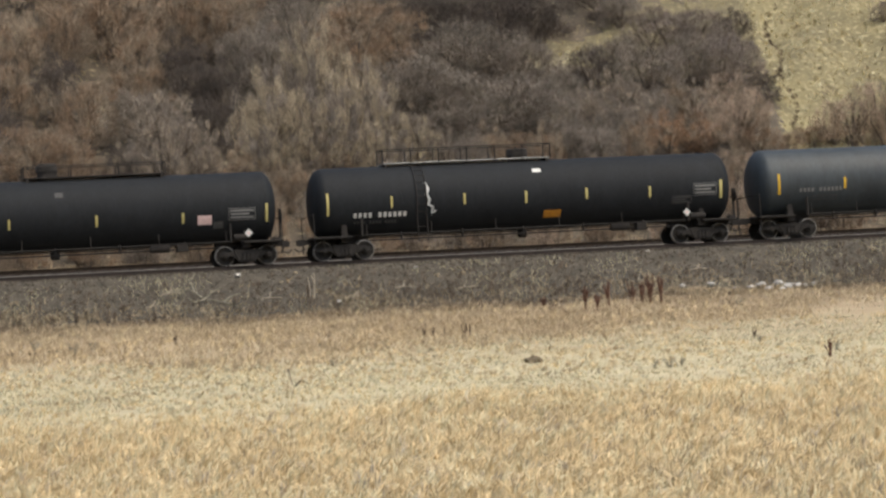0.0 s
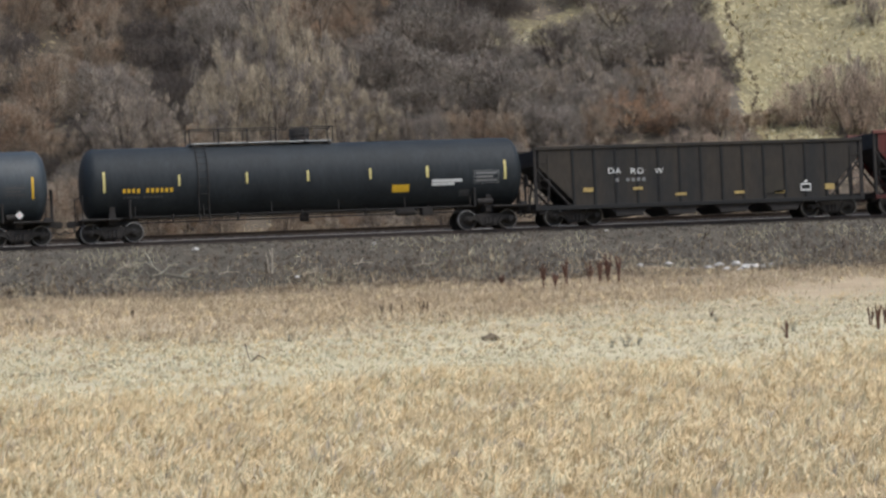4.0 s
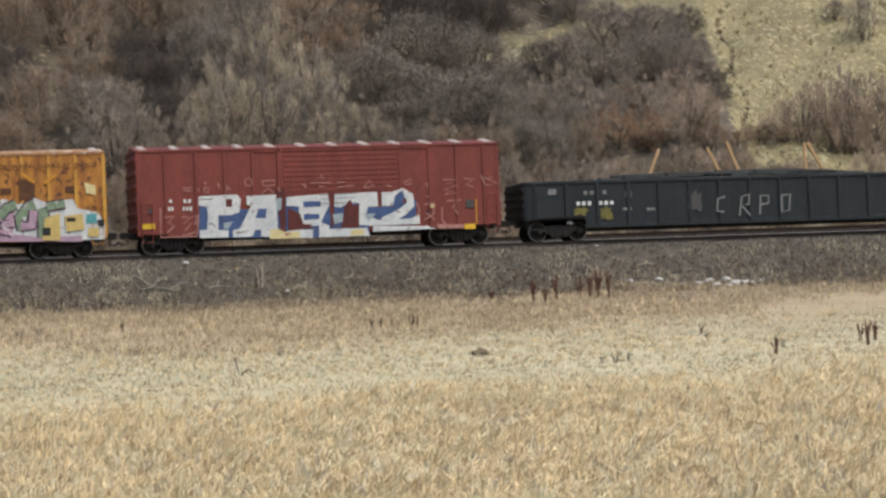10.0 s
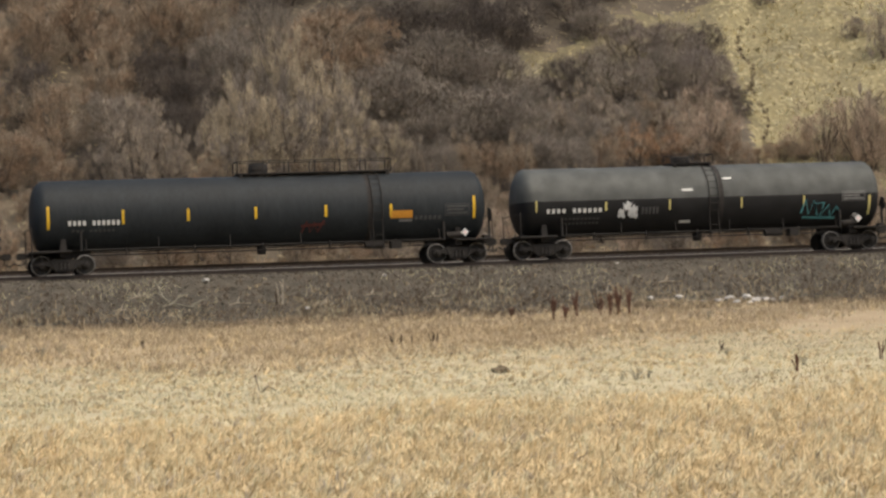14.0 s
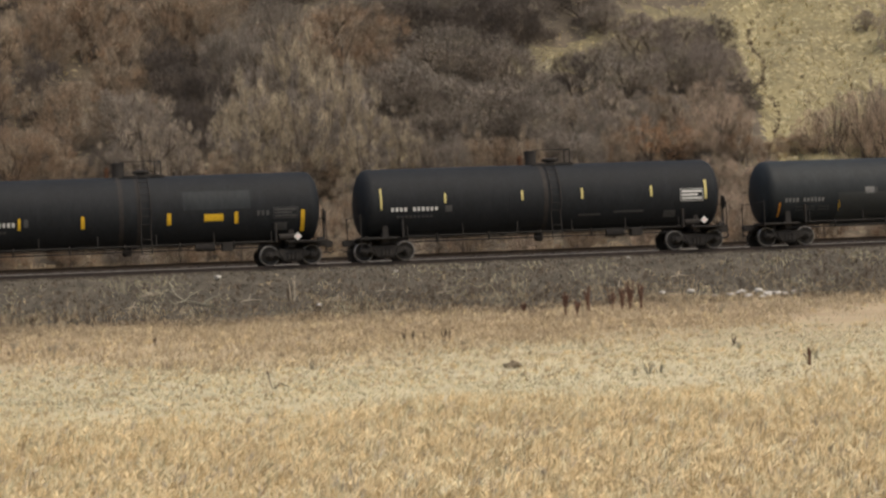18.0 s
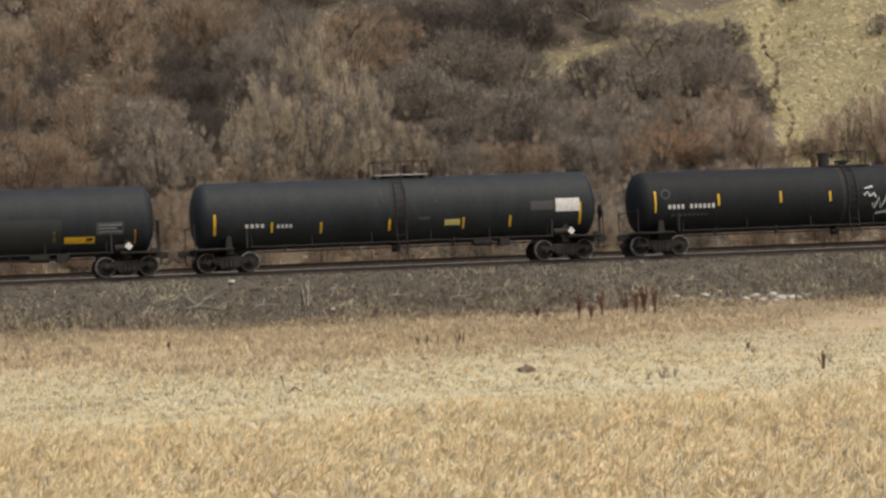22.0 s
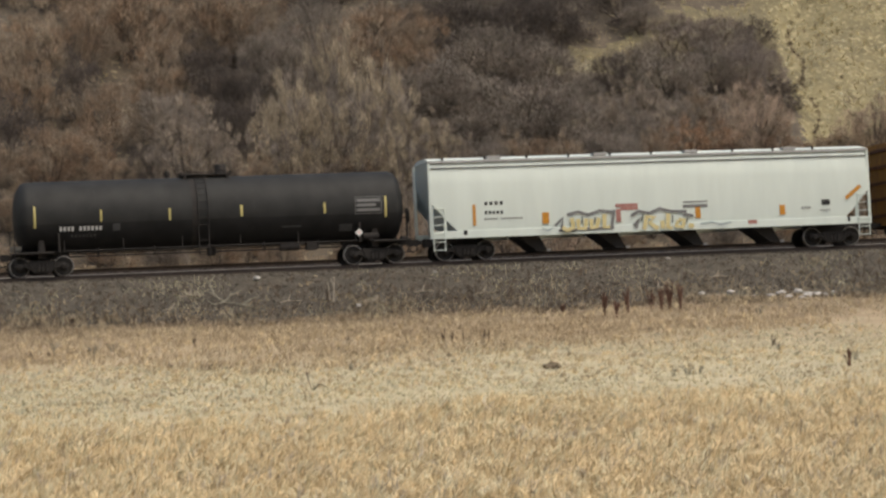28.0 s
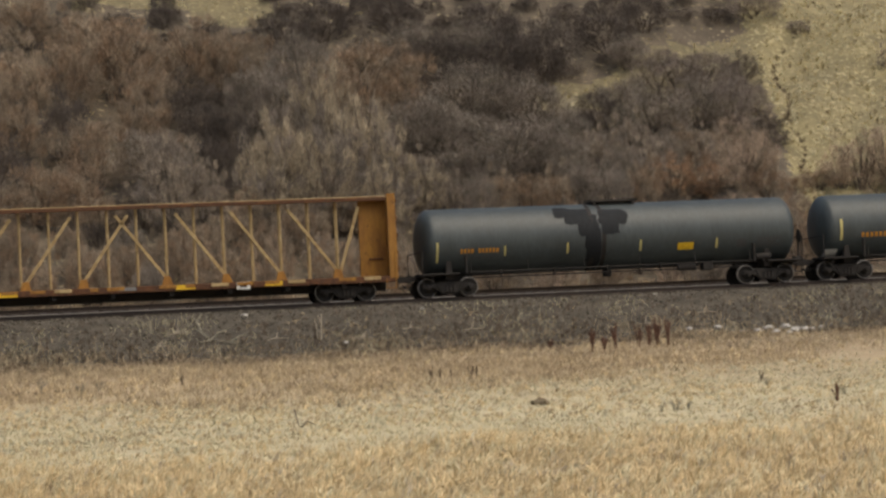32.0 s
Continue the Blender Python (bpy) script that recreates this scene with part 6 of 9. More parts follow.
car_g.shape("graffiti", [(111.55, 1.47), (112.01, 1.53), (111.96, 1.15), (111.49, 1.12)], PLUM_PAINT, 0.055)
car_g.strokes("graffiti_outline", [[(111.15, 1.17), (111.10, 1.79), (111.57, 2.05), (111.91, 1.92), (111.84, 1.23)]], 0.06, PLUM_PAINT, "", lift=0.062)
car_g.strokes("graffiti_outline", [[(112.00, 1.15), (111.98, 1.84), (112.26, 2.03), (112.48, 1.75), (112.35, 1.21)]], 0.06, PLUM_PAINT, "", lift=0.064)
car_g.strokes("graffiti_outline", [[(112.50, 1.28), (112.48, 1.75), (112.83, 1.82), (112.86, 1.39), (112.58, 1.20)]], 0.06, PLUM_PAINT, "", lift=0.066)
car_g.strokes("graffiti_outline", [[(112.97, 1.35), (112.95, 1.89), (113.27, 2.00), (113.42, 1.80)]], 0.06, PLUM_PAINT, "", lift=0.068)
car_g.strokes("graffiti_outline", [[(113.20, 1.26), (113.24, 1.69), (113.65, 1.75), (113.67, 1.33), (113.24, 1.25)]], 0.06, PLUM_PAINT, "", lift=0.070)
car_g.strokes("graffiti_outline", [[(113.73, 1.87), (114.04, 1.78), (114.37, 1.38)]], 0.06, PLUM_PAINT, "", lift=0.072)
car_g.shape("graffiti_drip", [(109.34, 1.00), (110.15, 1.05), (110.91, 1.06), (111.67, 0.78), (111.67, 0.68), (109.33, 0.75)], WHITE_PAINT, 0.075, "white spray graffiti along the sill")
car_g.shape("graffiti_drip", [(111.56, 0.81), (111.76, 1.15), (112.31, 1.25), (112.77, 1.12), (112.79, 0.69), (111.59, 0.69)], WHITE_PAINT, 0.075, "white spray graffiti along the sill")
car_g.shape("graffiti_drip", [(112.84, 0.96), (113.22, 0.87), (113.93, 1.04), (113.95, 0.68), (113.22, 0.67)], WHITE_PAINT, 0.075, "white spray graffiti along the sill")
car_g.shape("graffiti_drip", [(110.08, 1.40), (110.34, 1.04), (109.99, 0.86)], WHITE_PAINT, 0.075, "white spray graffiti along the sill")
car_g.shape("graffiti_drip", [(113.06, 2.64), (113.33, 2.63), (113.29, 2.53), (113.07, 2.55)], WHITE_PAINT, 0.075, "white spray graffiti along the sill")
car_g.shape("graffiti_drip", [(113.98, 2.29), (114.24, 2.44), (114.35, 2.25), (114.11, 2.11)], WHITE_PAINT, 0.075, "white spray graffiti along the sill")
car_g.shape("graffiti_drip", [(114.58, 0.71), (114.78, 0.82), (114.93, 0.65), (114.62, 0.63)], WHITE_PAINT, 0.075, "white spray graffiti along the sill")
car_g.shape("graffiti_drip", [(115.13, 0.69), (115.41, 0.79), (115.59, 0.62), (115.16, 0.61)], WHITE_PAINT, 0.075, "white spray graffiti along the sill")
car_g.shape("graffiti_drip", [(116.03, 0.66), (116.23, 0.78), (116.26, 0.60)], WHITE_PAINT, 0.075, "white spray graffiti along the sill")
car_g.strokes("graffiti_outline", [[(110.06, 0.86), (110.26, 1.05), (110.33, 0.83)]], 0.05, BLACK_PAINT, "", lift=0.082)
car_g.strokes("graffiti_outline", [[(110.61, 0.84), (110.76, 1.03), (110.79, 0.81)]], 0.05, BLACK_PAINT, "", lift=0.082)
car_g.strokes("graffiti_outline", [[(111.87, 0.80), (111.95, 1.07), (112.10, 0.83)]], 0.05, BLACK_PAINT, "", lift=0.082)
car_g.strokes("graffiti_outline", [[(112.30, 1.06), (112.61, 1.09), (112.57, 0.89)]], 0.05, BLACK_PAINT, "", lift=0.082)
car_g.strokes("graffiti_outline", [[(113.53, 0.75), (113.69, 0.94)]], 0.05, BLACK_PAINT, "", lift=0.082)
car_g.strokes("graffiti_outline", [[(109.53, 0.84), (109.61, 1.01), (109.72, 0.82)]], 0.05, BLACK_PAINT, "", lift=0.082)
car_g.strokes("graffiti_outline", [[(111.06, 0.77), (111.22, 0.90), (111.40, 0.73)]], 0.05, BLACK_PAINT, "", lift=0.082)
car_g.strokes("graffiti_outline", [[(111.71, 0.77), (111.68, 1.04)]], 0.05, BLACK_PAINT, "", lift=0.082)
car_g.strokes("graffiti_outline", [[(112.91, 0.77), (113.14, 0.80)]], 0.05, BLACK_PAINT, "", lift=0.082)
car_g.strokes("graffiti_outline", [[(112.44, 0.74), (112.68, 0.85)]], 0.05, BLACK_PAINT, "", lift=0.082)
car_g.shape("graffiti_ground", [(117.84, 2.06), (118.47, 2.43), (119.42, 2.25), (119.91, 2.47), (120.54, 2.21), (121.20, 2.47), (121.67, 2.26), (122.73, 2.39), (122.95, 1.99), (123.76, 1.80), (124.02, 1.32), (124.00, 0.68), (120.48, 0.72), (117.81, 0.80)], WHITE_PAINT, 0.045, "white graffiti ground")
car_g.shape("graffiti_ground", [(117.81, 0.80), (117.94, 1.11), (120.49, 0.99), (121.45, 0.84), (123.07, 0.87), (123.06, 0.62)], PINK_PAINT, 0.048)
car_g.strokes("graffiti_outline", [[(119.06, 2.26), (118.47, 2.31), (118.20, 1.93), (118.56, 1.63), (118.79, 1.31)]], 0.61, PLUM_PAINT, "", lift=0.058)
car_g.strokes("graffiti_letter", [[(119.06, 2.26), (118.47, 2.31), (118.20, 1.93), (118.56, 1.63), (118.79, 1.31)]], 0.50, GREEN_PAINT, "", lift=0.064)
car_g.strokes("graffiti_outline", [[(118.79, 1.31), (118.57, 1.00), (117.94, 1.02)]], 0.57, PLUM_PAINT, "", lift=0.072)
car_g.strokes("graffiti_letter", [[(118.79, 1.31), (118.57, 1.00), (117.94, 1.02)]], 0.46, PINK_PAINT, "", lift=0.078)
car_g.strokes("graffiti_outline", [[(119.14, 2.18), (119.50, 2.24), (119.24, 1.74), (119.17, 1.07)]], 0.63, PLUM_PAINT, "", lift=0.076)
car_g.strokes("graffiti_letter", [[(119.14, 2.18), (119.50, 2.24), (119.24, 1.74), (119.17, 1.07)]], 0.52, GREEN_PAINT, "", lift=0.082)
car_g.strokes("graffiti_outline", [[(119.21, 1.47), (119.17, 1.03)]], 0.61, PLUM_PAINT, "", lift=0.090)
car_g.strokes("graffiti_letter", [[(119.21, 1.47), (119.17, 1.03)]], 0.50, PINK_PAINT, "", lift=0.096)
car_g.strokes("graffiti_outline", [[(119.63, 1.37), (120.27, 1.47), (120.20, 1.75), (119.80, 1.72), (119.62, 1.22), (120.25, 1.08)]], 0.41, PLUM_PAINT, "", lift=0.078)
car_g.strokes("graffiti_letter", [[(119.63, 1.37), (120.27, 1.47), (120.20, 1.75), (119.80, 1.72), (119.62, 1.22), (120.25, 1.08)]], 0.30, PINK_PAINT, "", lift=0.084)
car_g.strokes("graffiti_outline", [[(119.72, 1.73), (120.06, 2.11), (120.42, 2.22)]], 0.47, PLUM_PAINT, "", lift=0.096)
car_g.strokes("graffiti_letter", [[(119.72, 1.73), (120.06, 2.11), (120.42, 2.22)]], 0.36, GREEN_PAINT, "", lift=0.102)
car_g.strokes("graffiti_outline", [[(120.66, 1.18), (120.56, 1.66), (120.94, 2.12), (121.19, 2.20)]], 0.53, PLUM_PAINT, "", lift=0.080)
car_g.strokes("graffiti_letter", [[(120.66, 1.18), (120.56, 1.66), (120.94, 2.12), (121.19, 2.20)]], 0.42, GREEN_PAINT, "", lift=0.086)
car_g.strokes("graffiti_outline", [[(120.59, 1.34), (121.03, 1.33), (121.13, 1.96)]], 0.45, PLUM_PAINT, "", lift=0.098)
car_g.strokes("graffiti_letter", [[(120.59, 1.34), (121.03, 1.33), (121.13, 1.96)]], 0.34, PINK_PAINT, "", lift=0.104)
car_g.strokes("graffiti_outline", [[(121.38, 2.03), (121.56, 1.47), (121.53, 0.84)]], 0.61, PLUM_PAINT, "", lift=0.076)
car_g.strokes("graffiti_letter", [[(121.38, 2.03), (121.56, 1.47), (121.53, 0.84)]], 0.50, GREEN_PAINT, "", lift=0.082)
car_g.strokes("graffiti_outline", [[(121.66, 2.10), (122.40, 2.20)]], 0.43, PLUM_PAINT, "", lift=0.100)
car_g.strokes("graffiti_letter", [[(121.66, 2.10), (122.40, 2.20)]], 0.32, GREEN_PAINT, "", lift=0.106)
car_g.shape("graffiti_patch", [(121.56, 1.63), (122.18, 1.81), (122.17, 0.70), (121.44, 0.72)], YELLOW_PAINT, 0.110)
car_g.shape("graffiti_patch", [(121.47, 1.24), (121.79, 1.23), (121.77, 0.91), (121.45, 0.92)], BLACK_PAINT, 0.116)
car_g.shape("graffiti_patch", [(122.37, 1.69), (123.11, 1.78), (123.16, 1.11), (122.43, 1.05)], YELLOW_PAINT, 0.110)
car_g.shape("graffiti_patch", [(122.45, 1.62), (122.82, 1.61), (122.81, 1.45), (122.45, 1.46)], BLACK_PAINT, 0.116)
car_g.shape("graffiti_patch", [(123.33, 1.18), (123.77, 1.17), (123.76, 0.81), (123.31, 0.82)], YELLOW_PAINT, 0.110)
car_g.shape("graffiti_patch", [(123.70, 1.49), (123.99, 1.52), (123.98, 1.20), (123.78, 1.25)], BLACK_PAINT, 0.116)
car_g.shape("graffiti_patch", [(123.27, 1.74), (123.68, 1.77), (123.70, 1.37), (123.25, 1.34)], CYAN_PAINT, 0.060)
car_g.shape("graffiti_patch", [(119.21, 1.82), (119.37, 1.85), (119.33, 1.58), (119.22, 1.58)], WHITE_PAINT, 0.120)
car_g.shape("graffiti_patch", [(120.64, 1.70), (120.84, 1.69), (120.75, 1.50)], WHITE_PAINT, 0.120)
car_g.shape("graffiti_patch", [(118.35, 1.37), (118.70, 1.09), (118.58, 1.05), (118.31, 1.26)], WHITE_PAINT, 0.120)
car_g.shape("graffiti_patch", [(118.09, 0.87), (118.97, 0.88), (118.96, 0.69), (118.12, 0.70)], CREAM_PAINT, 0.075)
car_g.strokes("chevron", [[(120.64, 3.52), (121.22, 3.11)], [(122.08, 3.40), (121.58, 3.06)]], 0.13, MARK_AMBER, "", lift=0.050)
car_g.shape("rust_bloom", [(120.59, 3.32), (121.22, 3.03), (121.20, 2.43), (120.59, 2.37)], RUST, 0.030)
car_g.rect("door_label", 119.81, 120.25, 2.66, 2.90, RUST)
car_g.rect("door_label", 122.46, 122.95, 2.67, 2.91, RUST)
car_g.shape("paint_peel", [(123.24, 3.05), (123.69, 2.92), (123.71, 2.52), (123.31, 2.61)], CREAM_PAINT, 0.030)
car_h.shape("graffiti_ground", [(127.96, 1.92), (130.03, 1.74), (131.37, 1.70), (131.34, 0.53), (127.90, 0.61)], BLUE_PAINT, 0.035, "blue graffiti ground")
car_h.shape("graffiti_letter", [(127.96, 2.34), (129.56, 2.38), (129.73, 2.19), (129.65, 1.63), (129.27, 1.52), (128.75, 1.53), (128.73, 0.93), (129.16, 0.89), (129.14, 0.60), (127.94, 0.61), (127.95, 0.93), (128.26, 0.95), (128.30, 1.91), (127.94, 1.96)], WHITE_PAINT, 0.045, "large white graffiti lettering")
car_h.shape("graffiti_letter", [(129.97, 2.30), (131.22, 2.33), (131.25, 0.85), (131.34, 0.53), (130.52, 0.59), (130.54, 0.87), (130.29, 0.88), (130.15, 0.60), (129.33, 0.59), (129.34, 0.89), (129.62, 0.94), (130.16, 1.89), (129.96, 1.94)], WHITE_PAINT, 0.047)
car_h.shape("graffiti_fill", [(130.47, 1.76), (130.80, 1.75), (130.75, 1.35), (130.31, 1.37)], BLUE_PAINT, 0.052)
car_h.shape("graffiti_fill", [(128.29, 1.87), (128.31, 1.55), (128.26, 0.99), (128.08, 0.99), (127.95, 1.48), (127.99, 1.84)], BLUE_PAINT, 0.052)
car_h.shape("paint_flake", [(129.09, 2.20), (129.37, 2.19), (129.32, 1.87), (129.08, 1.88)], HOPPER_RED, 0.054)
car_h.shape("paint_flake", [(128.96, 1.21), (129.38, 1.26), (129.16, 0.97), (128.95, 0.96)], BLUE_FAINT, 0.054)
car_h.shape("paint_flake", [(131.21, 2.59), (131.59, 2.62), (131.60, 1.04), (131.38, 0.89), (131.29, 1.70)], HOPPER_RED, 0.056)
car_h.shape("paint_flake", [(131.71, 1.73), (132.21, 1.51), (132.39, 0.86), (131.67, 0.80)], HOPPER_RED, 0.066)
car_h.shape("paint_flake", [(131.23, 2.15), (131.46, 2.18), (131.42, 1.70), (131.22, 1.62)], BLUE_FAINT, 0.060)
car_h.shape("graffiti_band", [(130.90, 0.86), (131.25, 0.89), (131.50, 0.76), (132.72, 0.75), (132.74, 0.48), (130.88, 0.48)], CREAM_PAINT, 0.062)
car_h.rect("label", 130.93, 131.23, 0.66, 0.91, RED_PAINT)
car_h.shape("graffiti_drip", [(131.50, 0.72), (131.83, 0.67), (131.57, 0.56)], PEACH_PAINT, 0.068)
car_h.strokes("scuff", [[(128.01, 2.21), (128.55, 2.22)], [(128.34, 1.14), (128.46, 1.22), (128.58, 1.10)], [(129.49, 0.79), (129.91, 0.81)]], 0.05, MARK_GREY, "", lift=0.056)
car_h.rect("label", 125.55, 126.09, 1.05, 1.28, MARK_YELLOW, "yellow label")
car_h.rect("label", 125.84, 126.03, 1.68, 1.87, MARK_DIM)
car_h.bars("lettering", 126.52, 126.88, 2.08, 2.28, MARK_WHITE, 2)
car_h.bars("lettering", 127.29, 127.68, 2.05, 2.27, MARK_WHITE, 2)
car_h.bars("lettering", 126.51, 126.92, 1.74, 1.98, MARK_WHITE, 3)
car_h.bars("lettering", 127.25, 127.70, 1.73, 1.96, MARK_WHITE, 3)
car_h.strokes("faded_tag", [[(126.49, 1.52), (126.90, 1.53), (126.65, 1.28), (126.89, 1.15), (126.59, 0.88)], [(127.23, 1.50), (127.61, 1.50), (127.26, 1.22), (127.64, 1.25), (127.33, 0.93)], [(127.69, 1.49), (127.86, 1.56), (127.76, 1.16)], [(127.20, 0.74), (127.49, 0.77), (127.78, 0.88)], [(126.34, 1.89), (126.31, 0.69), (127.82, 0.68), (127.93, 1.60)]], 0.06, PEACH_PAINT, "faded pink graffiti tag")
car_h.strokes("faded_tag", [[(127.29, 2.70), (127.68, 2.71), (127.64, 2.57), (127.32, 2.60)], [(128.21, 2.93), (128.31, 2.85)], [(127.95, 2.68), (127.99, 2.56)], [(128.20, 2.68), (128.37, 2.71), (128.36, 2.49), (128.20, 2.51), (128.20, 2.68)], [(128.79, 2.88), (128.84, 2.66)], [(129.12, 2.81), (129.28, 2.57), (129.06, 2.51), (129.16, 2.69)], [(129.92, 2.95), (130.05, 3.07), (130.24, 2.94), (130.18, 2.74), (129.98, 2.72), (129.92, 2.95)], [(130.67, 2.91), (131.19, 2.92), (131.17, 2.72), (130.68, 2.71), (130.67, 2.91)], [(130.65, 2.41), (130.91, 2.60), (131.15, 2.37)], [(131.33, 2.63), (131.39, 2.43)]], 0.05, PEACH_PAINT)
car_h.shape("graffiti_ground", [(131.63, 2.22), (135.22, 2.28), (135.14, 0.57), (133.44, 0.58), (131.57, 0.52)], BLUE_PAINT, 0.035)
car_h.shape("graffiti_ground", [(134.85, 1.68), (136.22, 1.68), (137.27, 1.97), (137.18, 0.95), (134.82, 0.98)], BLUE_PAINT, 0.036)
car_h.shape("graffiti_letter", [(131.67, 2.20), (133.43, 2.31), (133.51, 1.88), (133.10, 1.12), (133.45, 0.95), (133.43, 0.50), (132.96, 0.47), (132.99, 0.96), (132.35, 0.98), (132.33, 0.53), (131.57, 0.52), (131.67, 0.84), (132.14, 0.99), (132.18, 1.80), (131.65, 1.85)], WHITE_PAINT, 0.046)
car_h.shape("graffiti_fill", [(132.36, 2.00), (133.12, 2.00), (133.11, 1.77), (132.39, 1.76)], BLUE_PAINT, 0.053)
car_h.shape("graffiti_fill", [(132.38, 1.47), (133.04, 1.46), (133.03, 1.25), (132.36, 1.22)], BLUE_PAINT, 0.053)
car_h.shape("graffiti_fill", [(132.78, 0.97), (133.01, 0.98), (132.99, 0.49), (132.74, 0.48)], BLUE_PAINT, 0.053)
car_h.shape("graffiti_letter", [(133.73, 2.29), (135.57, 2.32), (135.58, 1.70), (135.15, 1.71), (135.05, 1.39), (135.55, 1.13), (135.28, 0.89), (134.73, 0.95), (134.78, 1.88), (134.26, 1.86), (133.96, 1.70), (133.70, 1.75)], WHITE_PAINT, 0.048)
car_h.shape("graffiti_letter", [(135.76, 2.30), (136.25, 2.30), (136.31, 1.72), (135.75, 1.71)], WHITE_PAINT, 0.049)
car_h.strokes("graffiti_letter", [[(135.89, 1.81), (136.25, 2.13), (136.68, 2.27), (136.98, 2.08), (137.00, 1.74), (136.64, 1.44), (136.20, 1.23), (135.76, 1.05)]], 0.36, WHITE_PAINT, "", lift=0.050)
car_h.shape("graffiti_letter", [(135.42, 1.13), (136.97, 1.15), (137.37, 1.32), (137.38, 0.91), (135.33, 0.90)], WHITE_PAINT, 0.051)
car_h.shape("graffiti_fill", [(136.23, 1.72), (136.33, 2.12), (136.60, 2.34), (136.75, 2.15), (136.66, 1.83), (136.40, 1.67)], BLUE_PAINT, 0.057)
car_h.shape("paint_flake", [(134.13, 1.74), (134.40, 2.06), (134.50, 1.77), (134.77, 1.84), (134.72, 0.70), (133.91, 0.69), (134.02, 1.17)], HOPPER_RED, 0.060)
car_h.shape("paint_flake", [(133.44, 2.41), (133.71, 2.39), (133.64, 0.94), (133.54, 0.90), (133.50, 1.84)], HOPPER_RED, 0.060)
car_h.shape("paint_flake", [(132.36, 1.06), (132.69, 1.03), (132.64, 0.85), (132.26, 0.89)], HOPPER_RED, 0.060)
car_h.shape("paint_flake", [(133.60, 1.43), (134.07, 1.46), (134.01, 1.09), (133.67, 1.02)], BLUE_FAINT, 0.064)
car_h.shape("paint_flake", [(134.97, 1.39), (135.48, 1.41), (135.17, 1.10)], BLUE_FAINT, 0.056)
car_h.shape("graffiti_band", [(132.18, 0.82), (135.07, 0.81), (135.18, 0.48), (132.16, 0.48)], WHITE_PAINT, 0.066)
car_h.shape("graffiti_band", [(134.38, 0.75), (134.94, 0.78), (134.92, 0.51), (134.33, 0.50)], CREAM_PAINT, 0.070)
car_h.shape("graffiti_band", [(135.33, 0.89), (137.65, 0.82), (138.08, 0.68), (135.32, 0.64)], WHITE_PAINT, 0.066)
car_h.shape("graffiti_band", [(138.09, 0.88), (139.30, 0.83), (139.29, 0.67), (138.16, 0.68)], PEACH_PAINT, 0.066)
car_h.shape("graffiti_fill", [(132.73, 0.81), (133.01, 0.81), (132.99, 0.47), (132.72, 0.47)], BLUE_PAINT, 0.072)
car_h.strokes("scuff", [[(133.09, 2.26), (134.62, 2.28)]], 0.03, MARK_GREY, "", lift=0.058)
car_h.strokes("scuff", [[(133.08, 2.09), (134.62, 2.12)]], 0.03, MARK_GREY, "", lift=0.058)
car_h.strokes("scuff", [[(133.07, 1.89), (134.61, 1.91)]], 0.03, MARK_GREY, "", lift=0.058)
car_h.rect("label", 139.34, 139.82, 0.63, 0.85, MARK_YELLOW, "yellow label")
car_h.rect("label", 139.45, 139.78, 1.54, 1.87, MARK_DIM)
car_h.rect("label", 139.86, 139.92, 0.83, 1.90, MARK_AMBER)
car_h.strokes("faded_tag", [[(133.12, 2.95), (133.20, 3.11), (133.28, 2.94)], [(132.73, 2.77), (133.58, 2.77)], [(133.06, 2.60), (133.32, 2.61)], [(132.33, 2.72), (132.52, 2.69), (132.47, 2.56)], [(133.88, 2.76), (134.22, 2.78)], [(133.87, 2.56), (134.60, 2.62)], [(134.98, 2.53), (135.25, 2.81), (135.43, 2.56), (135.02, 2.51)], [(135.97, 2.58), (136.22, 2.53)], [(136.72, 2.69), (137.06, 2.82), (137.09, 2.62), (136.74, 2.60)], [(137.65, 2.58), (137.78, 2.63), (137.75, 2.45)], [(137.71, 2.09), (137.81, 2.00)]], 0.05, PEACH_PAINT)
car_h.strokes("faded_tag", [[(138.48, 2.76), (139.09, 2.73), (138.56, 2.55), (139.08, 2.50), (138.50, 2.35), (139.02, 2.17), (138.54, 2.14)], [(139.40, 2.78), (139.83, 2.74), (139.47, 2.53), (139.81, 2.41)], [(140.12, 2.93), (140.34, 2.47), (140.85, 2.53), (140.23, 2.84), (140.62, 2.79)], [(138.61, 1.85), (139.22, 1.88), (138.86, 1.60), (139.06, 1.27)], [(138.38, 1.61), (138.35, 1.04), (138.56, 0.79)], [(137.61, 1.72), (138.04, 1.79), (137.98, 1.30), (137.57, 1.06), (137.68, 1.39), (138.01, 1.05)], [(137.27, 1.81), (137.38, 1.48), (137.24, 1.24)]], 0.06, PEACH_PAINT)
car_h.rect("label", 137.68, 137.98, 1.38, 1.48, BLACK_PAINT)
car_h.shape("paint_flake", [(137.87, 1.75), (138.08, 1.71), (138.03, 1.54), (137.88, 1.59)], CREAM_PAINT, 0.050)
car_i.rect("label", 143.11, 143.48, 1.98, 2.22, MARK_GREY)
car_i.bars("lettering", 144.66, 145.81, 1.90, 2.14, MARK_GREY, 4, gaps=(2,))
car_i.bars("lettering", 144.33, 146.10, 1.45, 1.69, MARK_WHITE, 7, gaps=(3,))
car_i.rect("label", 146.56, 146.90, 1.77, 2.05, MARK_DIM)
car_i.rect("label", 146.46, 146.85, 1.22, 1.34, MARK_GREY)
car_i.rect("label", 147.54, 147.93, 1.18, 1.30, MARK_GREY)
